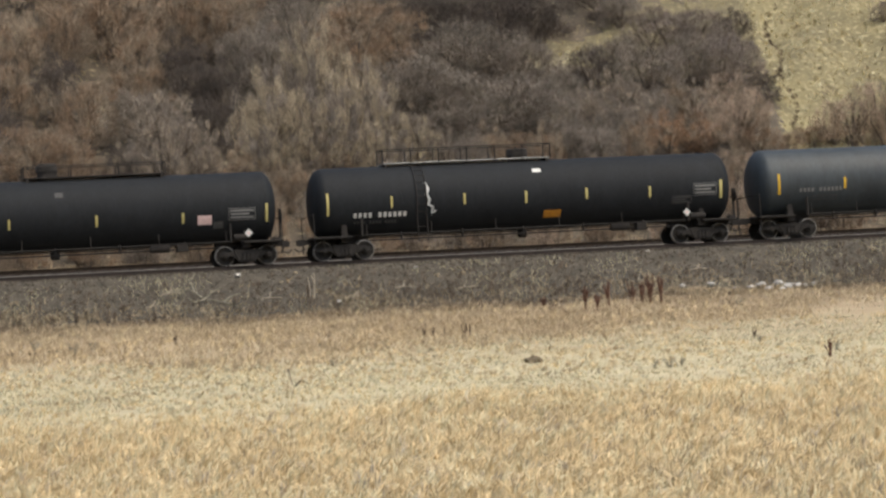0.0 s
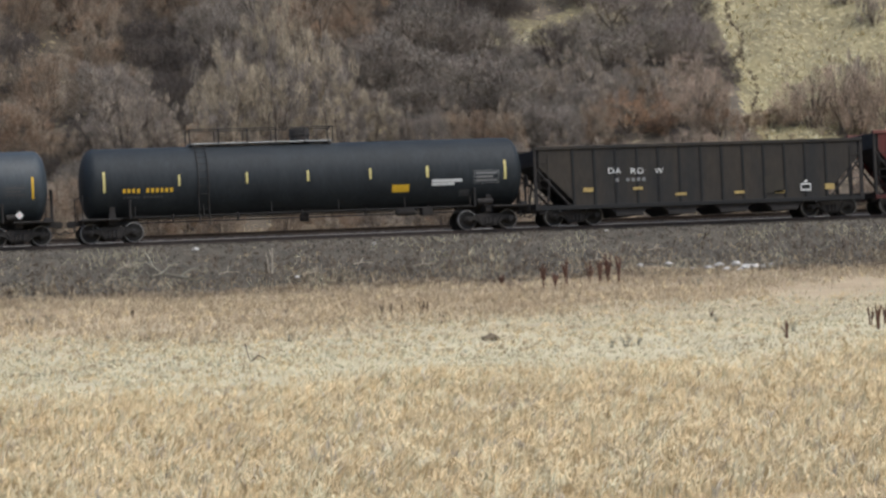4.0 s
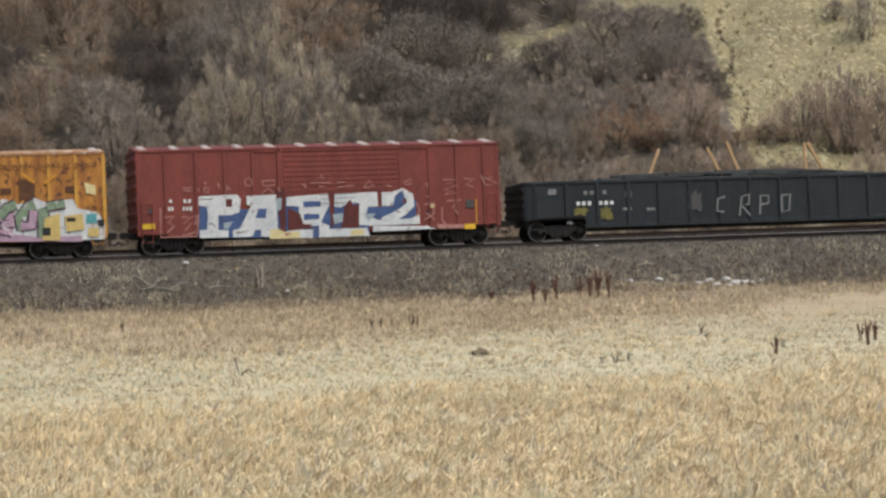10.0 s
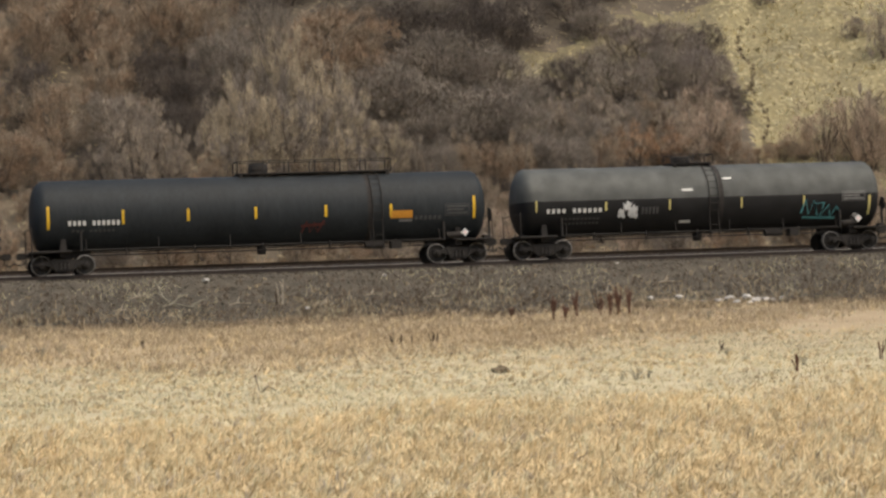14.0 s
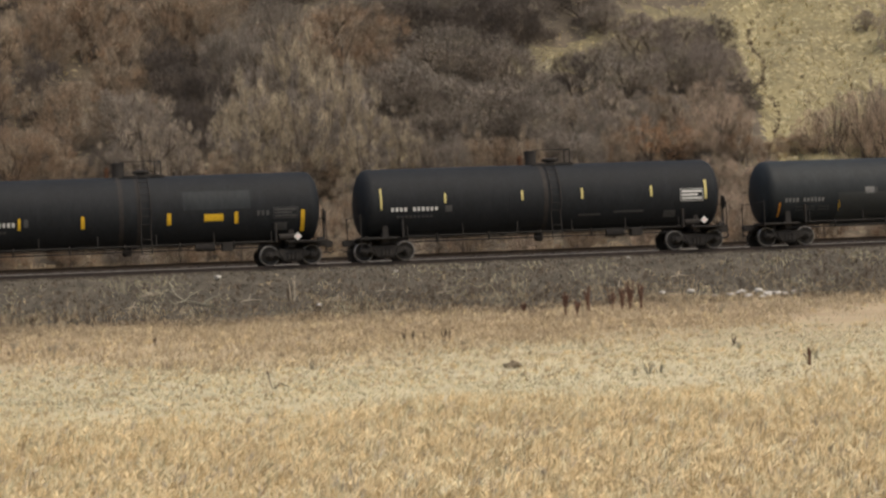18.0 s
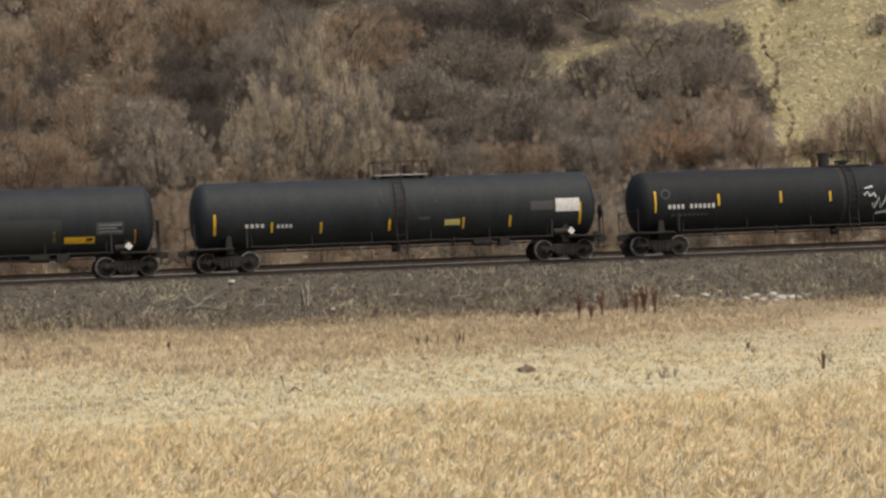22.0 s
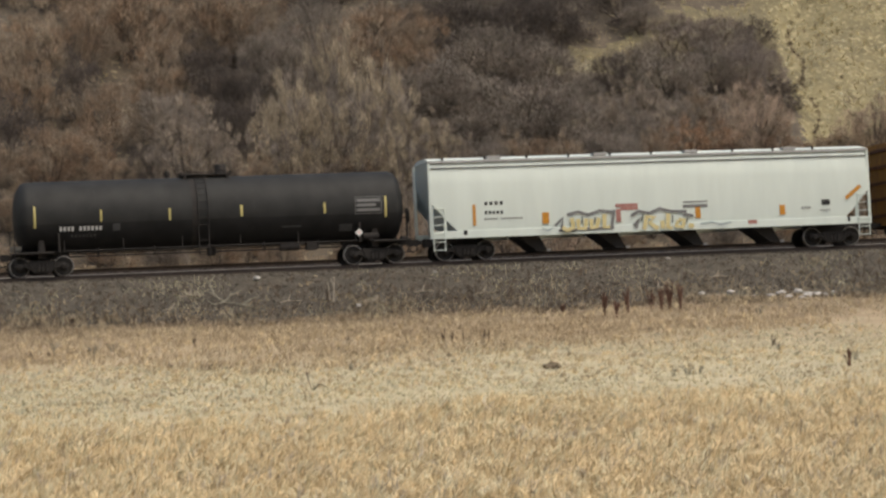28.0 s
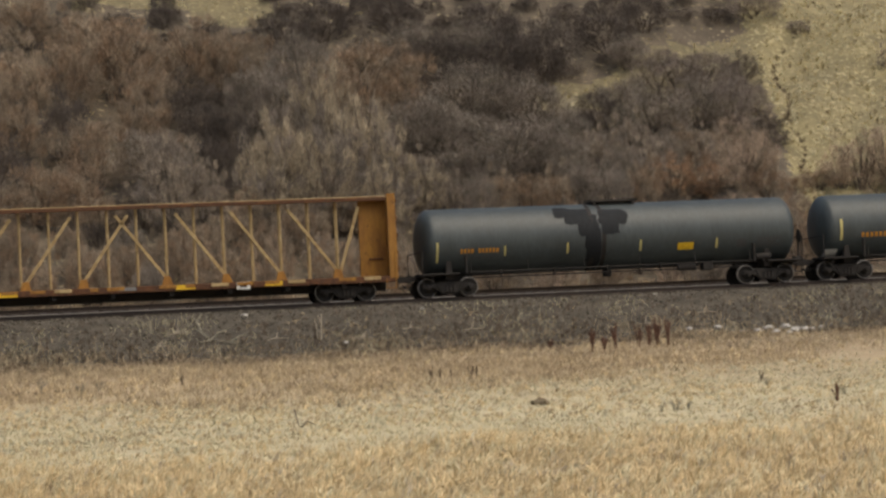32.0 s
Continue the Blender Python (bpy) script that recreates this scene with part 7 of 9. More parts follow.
car_i.blots("graffiti", [(144.57, 1.22, 0.70, 0.40, 0, 0.50), (145.68, 1.12, 0.66, 0.64, 0, 0.50), (149.76, 1.52, 0.75, 1.03, 1, 0.50)], [YELLOW_OLIVE, MARK_DIM], "olive and grey graffiti blots", 0)
car_i.strokes("graffiti_letter", [[(151.19, 1.68), (150.83, 1.60), (150.76, 1.07), (151.10, 1.01)]], 0.09, MARK_GREY)
car_i.strokes("graffiti_letter", [[(151.80, 0.84), (151.94, 1.66), (152.29, 1.75), (152.25, 1.31), (151.92, 1.27), (152.30, 0.83)]], 0.09, MARK_GREY)
car_i.strokes("graffiti_letter", [[(152.76, 0.86), (152.82, 1.68), (153.20, 1.67), (153.16, 1.33), (152.83, 1.30)]], 0.09, MARK_GREY)
car_i.strokes("graffiti_letter", [[(153.80, 1.66), (154.21, 1.69), (154.13, 1.01), (153.79, 0.93), (153.80, 1.66)]], 0.09, MARK_GREY)
car_i.strokes("label_frame", [[(159.88, 1.41), (160.37, 1.42), (160.35, 1.07), (159.86, 1.06), (159.88, 1.41)]], 0.06, MARK_WHITE)
car_i.strokes("label_frame", [[(160.45, 1.36), (160.46, 1.02)], [(160.63, 1.38), (160.84, 1.38), (160.82, 0.96), (160.61, 0.94)]], 0.06, MARK_GREY)
car_i.rect("label", 156.84, 157.27, 0.53, 0.63, MARK_GREY)
car_i.rect("label", 158.26, 158.77, 0.59, 0.68, MARK_GREY)
car_i.rect("label", 158.99, 159.25, 0.69, 0.79, MARK_GREY)
car_i.rect("label", 143.90, 144.15, 0.70, 0.80, MARK_GREY)
car_j.rect("reflector_strip", 164.62, 164.73, 1.87, 2.81, MARK_YELLOW)
car_j.rect("reflector_strip", 167.70, 167.80, 2.02, 2.59, MARK_YELLOW)
car_j.rect("reflector_strip", 170.40, 170.51, 2.07, 2.57, MARK_YELLOW)
car_j.rect("reflector_strip", 173.24, 173.35, 2.09, 2.57, MARK_YELLOW)
car_j.rect("reflector_strip", 176.22, 176.33, 2.08, 2.57, MARK_YELLOW)
car_j.rect("reflector_strip", 179.03, 179.14, 2.01, 2.54, MARK_YELLOW)
car_j.rect("reflector_strip", 182.66, 182.77, 1.86, 2.80, MARK_YELLOW)
car_j.rect("plate", 179.06, 180.02, 1.94, 2.26, MARK_AMBER, "amber label")
car_j.rect("label", 179.44, 180.00, 1.79, 1.89, MARK_GREY)
car_j.bars("lettering", 165.46, 167.65, 1.96, 2.24, MARK_WHITE, 11, gaps=(4,))
car_j.bars("lettering", 165.62, 167.44, 1.72, 1.86, MARK_DIM, 10, gaps=(3,))
car_j.panel("stencil_panel", 181.45, 182.51, 1.98, 2.49, MARK_DIM)
car_j.bars("lettering", 180.09, 181.30, 1.81, 2.06, MARK_DIM, 6)
car_j.diamond(182.26, 1.26)
car_j.strokes("red_tag", [[(175.26, 1.47), (175.46, 1.91), (175.64, 1.46), (175.78, 1.85), (175.94, 1.46), (176.19, 1.94)], [(175.20, 1.72), (176.21, 1.79)]], 0.09, RED_FADED, "faded red graffiti tag")
car_j.walkway(172.74, 179.36, 0.55, posts=7, depth=0.75)
car_j.hatch(173.71, 0.44, 0.56)
car_j.ladder(178.49)
car_j.strap(178.19)
car_k.rect("reflector_strip", 185.44, 185.51, 2.00, 2.48, MARK_PALEYEL)
car_k.rect("reflector_strip", 188.56, 188.65, 2.00, 2.39, MARK_PALEYEL)
car_k.rect("reflector_strip", 191.47, 191.54, 1.96, 2.40, MARK_PALEYEL)
car_k.rect("reflector_strip", 194.77, 194.85, 1.96, 2.42, MARK_PALEYEL)
car_k.rect("reflector_strip", 197.68, 197.76, 1.96, 2.41, MARK_PALEYEL)
car_k.rect("reflector_strip", 200.76, 200.87, 1.52, 2.36, MARK_PALEYEL)
car_k.bars("lettering", 185.90, 188.47, 1.90, 2.17, MARK_WHITE, 11, gaps=(4,))
car_k.bars("lettering", 186.57, 188.36, 1.63, 1.75, MARK_DIM, 10)
car_k.bars("lettering", 186.57, 188.35, 1.44, 1.56, MARK_DIM, 10)
car_k.bars("lettering", 190.20, 191.03, 1.75, 2.18, MARK_DIM, 5)
car_k.panel("stencil_panel", 199.52, 200.61, 2.14, 2.58, MARK_GREY)
car_k.diamond(200.22, 1.35)
car_k.blots("graffiti", [(189.35, 1.86, 0.42, 0.43, 0, 0.50), (189.58, 2.07, 0.50, 0.68, 0, 0.50), (189.85, 1.92, 0.45, 0.68, 0, 0.50), (189.52, 1.90, 0.20, 0.24, 1, 0.30)], [WHITE_PAINT, BLACK_PAINT], "white spray tag", 0)
car_k.strokes("graffiti_tag", [[(197.61, 1.67), (197.79, 2.21), (197.97, 1.61), (198.20, 2.15), (198.38, 1.55), (198.25, 2.05), (198.67, 2.08), (198.53, 1.49), (198.89, 1.98), (199.00, 1.48), (199.28, 1.91), (199.47, 1.56)], [(197.70, 1.47), (199.26, 1.42)]], 0.09, CYAN_PAINT, "teal graffiti tag")
car_k.rect("label", 192.08, 192.59, 2.76, 2.86, MARK_WHITE)
car_k.rect("label", 194.06, 194.45, 3.24, 3.32, MARK_WHITE)
car_k.rect("label", 192.01, 192.52, 1.40, 1.50, MARK_WHITE)
car_k.rect("label", 200.10, 200.28, 1.44, 1.59, MARK_WHITE)
car_k.walkway(191.98, 193.90, 0.40, posts=3, depth=0.75)
car_k.hatch(192.57, 0.45, 0.43)
car_k.ladder(193.52)
car_k.strap(193.90)
car_l.rect("reflector_strip", 203.94, 204.08, 1.42, 2.27, MARK_YELLOW)
car_l.rect("reflector_strip", 206.92, 207.02, 1.82, 2.30, MARK_YELLOW)
car_l.rect("reflector_strip", 209.49, 209.63, 1.79, 2.29, MARK_YELLOW)
car_l.rect("reflector_strip", 213.04, 213.21, 1.82, 2.30, MARK_YELLOW)
car_l.rect("reflector_strip", 215.86, 216.01, 1.80, 2.29, MARK_YELLOW)
car_l.rect("reflector_strip", 218.67, 218.83, 1.40, 2.28, MARK_YELLOW)
car_l.rect("label", 207.15, 207.34, 1.93, 2.24, MARK_DIM)
car_l.bars("lettering", 204.76, 206.83, 1.91, 2.17, MARK_WHITE, 11, gaps=(4,))
car_l.bars("lettering", 205.18, 206.46, 1.67, 1.81, MARK_DIM, 8)
car_l.rect("plate", 214.59, 215.39, 1.93, 2.22, MARK_YELLOW, "yellow label")
car_l.rect("paint_patch", 213.72, 216.55, 2.41, 3.18, BLACK2, "dark grey paint patch")
car_l.panel("stencil_panel", 217.51, 218.55, 1.96, 2.42, MARK_DIM)
car_l.bars("lettering", 216.78, 217.36, 2.06, 2.35, MARK_DIM, 3)
car_l.rect("label", 217.53, 218.09, 1.48, 1.79, MARK_DIM)
car_l.diamond(218.49, 1.17)
car_l.fittings(211.27, 212.20, 213.05)
car_l.strap(211.16)
car_l.strap(211.90)
car_l.ladder(212.15)
car_m.rect("reflector_strip", 222.08, 222.16, 2.16, 3.04, MARK_PALEYEL)
car_m.rect("reflector_strip", 224.87, 224.95, 2.35, 2.77, MARK_PALEYEL)
car_m.rect("reflector_strip", 228.26, 228.35, 2.36, 2.78, MARK_PALEYEL)
car_m.rect("reflector_strip", 230.93, 231.02, 2.34, 2.80, MARK_PALEYEL)
car_m.rect("reflector_strip", 234.05, 234.14, 2.34, 2.80, MARK_PALEYEL)
car_m.rect("reflector_strip", 236.52, 236.63, 2.17, 2.99, MARK_PALEYEL)
car_m.bars("lettering", 222.52, 224.61, 2.02, 2.25, MARK_WHITE, 11, gaps=(4,))
car_m.bars("lettering", 222.77, 224.40, 1.76, 1.90, MARK_DIM, 9)
car_m.rect("label", 224.91, 225.20, 1.99, 2.25, MARK_DIM)
car_m.panel("stencil_panel", 235.42, 236.45, 2.09, 2.62, MARK_WHITE)
car_m.rect("label", 234.69, 235.23, 1.43, 1.72, MARK_DIM)
car_m.rect("label", 230.84, 231.81, 1.62, 1.69, MARK_DIM)
car_m.rect("label", 232.42, 233.76, 1.70, 1.78, MARK_DIM)
car_m.diamond(236.44, 1.24)
car_m.fittings(229.16, 230.02, 230.85)
car_m.strap(229.37)
car_m.ladder(229.78)
car_n.wrap(246.26, 248.89, GREYPATCH)
car_n.rect("paint_patch", 242.80, 246.21, 0.86, 2.24, GREYPATCH, "dark grey paint patch")
car_n.rect("paint_patch", 248.90, 252.16, 0.83, 2.44, GREYPATCH, "dark grey paint patch")
car_n.strap(246.86)
car_n.strap(247.32)
car_n.rect("reflector_strip", 242.80, 242.87, 1.49, 1.95, MARK_YELLOW)
car_n.rect("reflector_strip", 246.26, 246.34, 1.50, 1.95, MARK_YELLOW)
car_n.rect("reflector_strip", 249.31, 249.39, 1.48, 1.92, MARK_YELLOW)
car_n.rect("reflector_strip", 251.81, 251.88, 1.53, 1.95, MARK_YELLOW)
car_n.rect("reflector_strip", 240.01, 240.08, 1.25, 1.88, MARK_AMBER)
car_n.rect("reflector_strip", 255.14, 255.19, 1.35, 1.92, MARK_AMBER)
car_n.bars("lettering", 240.27, 242.14, 1.84, 2.09, MARK_GREY, 11, gaps=(4,))
car_n.bars("lettering", 240.78, 242.41, 1.62, 1.71, MARK_DIM, 12, gaps=(3, 7))
car_n.bars("lettering", 240.78, 242.40, 1.49, 1.58, MARK_DIM, 12, gaps=(3, 7))
car_n.rect("label", 244.05, 244.48, 2.16, 2.45, MARK_GREY)
car_n.rect("label", 244.51, 244.63, 2.17, 2.41, MARK_DIM)
car_n.rect("plate", 252.25, 253.49, 1.43, 1.69, MARK_YELLOW, "yellow label")
car_n.rect("label", 253.14, 253.43, 1.50, 1.64, BLACK_PAINT)
car_n.panel("stencil_panel", 253.58, 254.67, 1.76, 2.23, MARK_GREY)
car_n.diamond(254.85, 1.23)
car_n.walkway(246.16, 249.19, 0.75, posts=5, depth=0.75)
car_n.hatch(247.08, 0.30, 0.25)
car_n.hatch(248.33, 0.28, 0.53)
car_n.valve(246.13, 0.39, 0.09)
car_n.valve(249.15, 0.39, 0.11)
car_n.ladder(247.12)
car_o.rect("reflector_strip", 258.42, 258.52, 1.52, 2.39, MARK_YELLOW)
car_o.rect("reflector_strip", 260.83, 260.92, 1.57, 2.00, MARK_YELLOW)
car_o.rect("reflector_strip", 262.93, 263.02, 1.47, 1.93, MARK_YELLOW)
car_o.rect("reflector_strip", 265.87, 265.96, 1.49, 1.94, MARK_YELLOW)
car_o.rect("reflector_strip", 269.09, 269.18, 1.47, 1.92, MARK_YELLOW)
car_o.rect("reflector_strip", 271.15, 271.24, 1.47, 1.93, MARK_YELLOW)
car_o.rect("reflector_strip", 274.25, 274.34, 1.48, 2.40, MARK_YELLOW)
car_o.bars("lettering", 259.72, 260.59, 1.76, 1.98, MARK_WHITE, 4)
car_o.bars("lettering", 261.07, 261.77, 1.72, 1.93, MARK_WHITE, 4)
car_o.rect("plate", 268.32, 268.99, 1.62, 1.86, MARK_PALEYEL, "faded yellow label")
car_o.rect("label", 273.20, 274.27, 2.03, 2.59, MARK_WHITE, "white label panel")
car_o.rect("label", 272.09, 273.12, 2.12, 2.51, MARK_DIM)
car_o.rect("label", 267.19, 267.68, 1.89, 2.01, MARK_DIM)
car_o.diamond(273.82, 1.18)
car_o.strokes("rust_streak", [[(265.55, 3.70), (265.62, 3.10), (265.66, 2.70)], [(266.05, 3.72), (266.08, 3.25)], [(266.55, 3.72), (266.58, 2.95), (266.55, 2.40)], [(267.30, 3.72), (267.36, 3.30)], [(267.80, 3.70), (267.92, 3.20), (267.95, 2.60)]], 0.07, RUST_DRIP, "faint rust drips below the hatches", lift=0.010)
car_o.walkway(265.50, 267.85, 0.62, posts=3, depth=0.75, mat=GRIMY_RUST, deck=GALV)
car_o.hatch(266.20, 0.28, 0.38, GRIMY_RUST)
car_o.hatch(267.10, 0.24, 0.58, GRIMY_RUST)
car_o.valve(265.05, 0.44, 0.13, GRIMY_RUST)
car_o.valve(268.20, 0.46, 0.13, GRIMY_RUST)
car_o.strap(266.16)
car_o.strap(266.60)
car_o.ladder(266.41)
car_p.rect("reflector_strip", 277.67, 277.75, 1.81, 2.74, MARK_YELLOW)
car_p.rect("reflector_strip", 280.55, 280.64, 2.04, 2.54, MARK_YELLOW)
car_p.rect("reflector_strip", 283.42, 283.51, 2.07, 2.56, MARK_YELLOW)
car_p.rect("reflector_strip", 285.73, 285.82, 2.04, 2.50, MARK_YELLOW)
car_p.rect("reflector_strip", 288.74, 288.83, 2.00, 2.49, MARK_YELLOW)
car_p.rect("reflector_strip", 291.94, 292.03, 2.08, 2.52, MARK_YELLOW)
car_p.rect("reflector_strip", 294.81, 294.91, 1.82, 2.69, MARK_YELLOW)
car_p.bars("lettering", 278.26, 280.45, 1.92, 2.18, MARK_WHITE, 11, gaps=(4,))
car_p.bars("lettering", 278.42, 280.14, 1.63, 1.77, MARK_DIM, 9)
car_p.rect("plate", 290.48, 291.20, 1.68, 1.82, MARK_YELLOW, "yellow label")
car_p.panel("stencil_panel", 293.66, 294.76, 2.02, 2.56, MARK_GREY)
car_p.bars("lettering", 292.05, 294.19, 1.44, 1.69, MARK_DIM, 8)
car_p.diamond(294.69, 1.24)
car_p.strokes("round_emblem", [[(278.36, 2.60), (278.32, 2.49), (278.22, 2.42), (278.10, 2.43), (278.00, 2.50), (277.97, 2.61), (278.02, 2.72), (278.12, 2.79), (278.24, 2.79), (278.33, 2.71), (278.36, 2.60)]], 0.06, MARK_DIM)
car_p.strokes("graffiti_tag", [[(287.40, 2.56), (287.78, 2.65)], [(287.35, 2.27), (287.52, 2.41), (287.61, 2.21), (287.82, 2.35), (287.91, 2.15)], [(287.74, 1.91), (287.83, 1.67), (288.06, 2.15), (288.14, 1.70), (288.36, 2.04), (288.49, 2.42), (288.61, 1.88), (288.73, 2.12)], [(287.92, 1.47), (288.70, 1.58)]], 0.08, WHITE_PAINT, "scrawled white graffiti tag")
car_p.fittings(286.08, 286.93, 287.95, trim=GREYPATCH)
car_p.strap(286.45)
car_p.ladder(286.83)
car_q.bars("lettering", 298.81, 300.44, 1.95, 2.20, BLUE_FAINT, 11, gaps=(4,))
car_q.bars("lettering", 298.88, 300.14, 1.80, 1.89, BLUE_FAINT, 10)
car_q.panel("stencil_panel", 311.80, 313.06, 2.04, 2.40, GREYTOP)
car_q.rect("label", 311.79, 312.18, 1.50, 1.67, BLACK_PAINT)
car_q.blots("graffiti", [(301.05, 1.62, 0.70, 0.62, 0, 0.4), (301.55, 1.85, 0.62, 0.66, 1, 0.4), (302.00, 1.62, 0.72, 0.80, 2, 0.4), (302.45, 1.80, 0.66, 0.78, 1, 0.4), (303.00, 1.58, 0.66, 0.58, 0, 0.4), (303.40, 1.86, 0.66, 0.60, 1, 0.4), (303.85, 1.62, 0.60, 0.72, 3, 0.4), (304.30, 1.85, 0.56, 0.76, 0, 0.4)],
            [RED_PAINT, PINK_PAINT, PEACH_PAINT, BLUE_FAINT], "red, lilac and teal graffiti lettering")
car_q.strokes("graffiti_outline", [[(300.85, 1.62), (301.30, 2.10), (301.62, 1.90), (301.25, 1.38), (301.70, 1.36), (302.05, 2.16), (302.48, 1.82), (302.36, 1.45), (302.92, 1.52), (302.72, 2.10)], [(302.95, 2.02), (303.35, 2.12), (303.42, 1.50), (303.72, 2.16), (304.02, 1.52), (304.36, 2.18), (304.62, 1.52)], [(300.80, 1.45), (301.15, 1.32), (301.50, 1.62)]], 0.10, PLUM_PAINT)
car_q.strokes("graffiti_outline", [[(301.05, 1.30), (301.52, 1.34), (301.66, 1.78)], [(302.30, 1.40), (302.72, 1.42), (302.98, 1.66)], [(303.20, 1.86), (303.42, 1.44), (303.62, 1.96)], [(303.84, 1.70), (304.08, 1.44), (304.30, 1.96)]], 0.07, CYAN_PAINT, lift=0.062)
car_q.strokes("graffiti_outline", [[(305.24, 1.82), (305.78, 2.05), (306.13, 2.40), (306.20, 2.03), (306.36, 1.96), (306.73, 2.12), (307.79, 2.12), (309.04, 2.09), (308.99, 1.59)], [(305.25, 1.80), (305.19, 1.51), (305.74, 1.31), (306.22, 1.46), (306.42, 1.93)], [(307.79, 2.10), (307.53, 1.65)], [(308.32, 2.10), (308.24, 1.69)]], 0.10, BLACK_PAINT, "black outlined graffiti")
car_q.strokes("graffiti_outline", [[(306.21, 1.44), (309.12, 1.56)], [(305.51, 2.15), (305.64, 2.58), (305.70, 2.26), (305.83, 2.50)], [(307.03, 2.31), (307.17, 1.99), (307.04, 1.42)], [(306.96, 2.04), (307.39, 2.32)]], 0.08, RED_PAINT)
car_q.blots("graffiti", [(305.99, 1.60, 0.47, 0.48, 0, 0.30), (306.73, 1.75, 0.29, 0.28, 0, 0.30), (307.26, 1.70, 0.29, 0.23, 1, 0.30), (307.77, 1.74, 0.35, 0.23, 0, 0.30), (308.42, 1.75, 0.36, 0.26, 0, 0.30), (308.88, 1.56, 0.36, 0.31, 2, 0.40)], [MARK_GREY, GREEN_PAINT, PEACH_PAINT], "", 0)
car_q.walkway(304.18, 306.31, 0.50, posts=4, depth=0.75, mat=WHITE)
car_q.hatch(305.83, 0.42, 0.59)
car_q.valve(304.59, 0.53, 0.17)
car_q.ladder(304.74, WHITE)
car_r.rect("reflector_strip", 316.20, 316.28, 1.97, 2.87, MARK_PALEYEL)
car_r.rect("reflector_strip", 318.91, 318.98, 2.17, 2.64, MARK_PALEYEL)
car_r.rect("reflector_strip", 321.73, 321.81, 2.12, 2.61, MARK_PALEYEL)
car_r.rect("reflector_strip", 324.72, 324.81, 2.18, 2.65, MARK_PALEYEL)
car_r.rect("reflector_strip", 328.23, 328.31, 2.18, 2.63, MARK_PALEYEL)
car_r.rect("reflector_strip", 330.84, 330.92, 1.95, 2.83, MARK_PALEYEL)
car_r.bars("lettering", 317.21, 319.00, 1.78, 2.04, MARK_WHITE, 11, gaps=(4,))
car_r.bars("lettering", 317.68, 318.76, 1.55, 1.69, MARK_DIM, 7)
car_r.rect("label", 319.42, 319.72, 1.78, 2.06, MARK_DIM)
car_r.panel("stencil_panel", 329.58, 330.71, 2.11, 2.83, MARK_GREY)
car_r.rect("label", 328.91, 329.46, 1.43, 1.72, MARK_DIM)
car_r.rect("label", 326.47, 327.28, 1.66, 1.73, MARK_DIM)
car_r.diamond(329.69, 1.33)
car_r.hatch(324.16, 0.26, 0.57)
car_r.valve(321.91, 0.36, 0.09)
car_r.walkway(322.44, 324.52, 0.12, posts=4, depth=0.75)
car_r.strap(322.81)
car_r.ladder(323.16)
car_r.rect("label", 315.25, 315.71, 1.05, 1.28, MARK_WHITE)
car_s.bars("lettering", 335.11, 336.00, 2.25, 2.47, BLACK_PAINT, 4)
car_s.bars("lettering", 335.12, 335.98, 1.87, 2.07, BLACK_PAINT, 5)
car_s.bars("lettering", 335.11, 336.80, 1.65, 1.75, MARK_GREY, 14, gaps=(5,))
car_s.rect("reflector_strip", 334.62, 334.75, 1.44, 2.33, MARK_AMBER)
car_s.rect("reflector_strip", 337.66, 337.96, 1.41, 1.89, MARK_AMBER)
car_s.rect("reflector_strip", 344.51, 344.74, 1.42, 1.91, MARK_AMBER)
car_s.rect("reflector_strip", 348.36, 348.61, 1.43, 1.86, MARK_AMBER)
car_s.rect("reflector_strip", 340.94, 341.15, 1.37, 1.93, PEACH_PAINT)
car_s.rect("label", 340.93, 341.93, 2.00, 2.15, PEACH_PAINT)
car_s.rect("label", 341.14, 341.93, 1.87, 1.99, PEACH_PAINT)
car_s.rect("label", 343.96, 345.08, 2.10, 2.16, MARK_GREY)
car_s.rect("label", 343.95, 345.07, 1.88, 2.02, MARK_GREY)
car_s.rect("label", 350.31, 350.69, 1.80, 2.03, BLACK_PAINT)
car_s.bars("lettering", 349.36, 349.81, 1.62, 1.77, MARK_GREY, 4)
car_s.bars("lettering", 350.22, 350.70, 1.51, 1.61, MARK_GREY, 4)
car_s.rect("label", 346.89, 347.30, 1.08, 1.25, PEACH_PAINT)
car_s.rect("label", 334.19, 334.35, 1.05, 1.25, BLACK_PAINT)
car_s.rect("label", 351.48, 351.60, 1.03, 1.24, BLACK_PAINT)
car_s.strokes("graffiti_shadow", [[(338.20, 1.30), (338.55, 1.62), (338.50, 1.20)], [(338.75, 1.75), (339.25, 1.86), (339.70, 1.72), (340.20, 1.88), (340.80, 1.80)], [(340.85, 1.90), (340.72, 1.20)], [(338.35, 1.10), (340.80, 1.14)], [(341.60, 1.62), (341.95, 1.80), (342.40, 1.70), (342.90, 1.88), (343.40, 1.74), (344.10, 1.72)], [(341.70, 1.20), (341.95, 1.50), (341.80, 1.06)], [(343.95, 1.60), (344.40, 1.52)]], 0.13, MARK_GREY, "grey graffiti shading", lift=0.030)
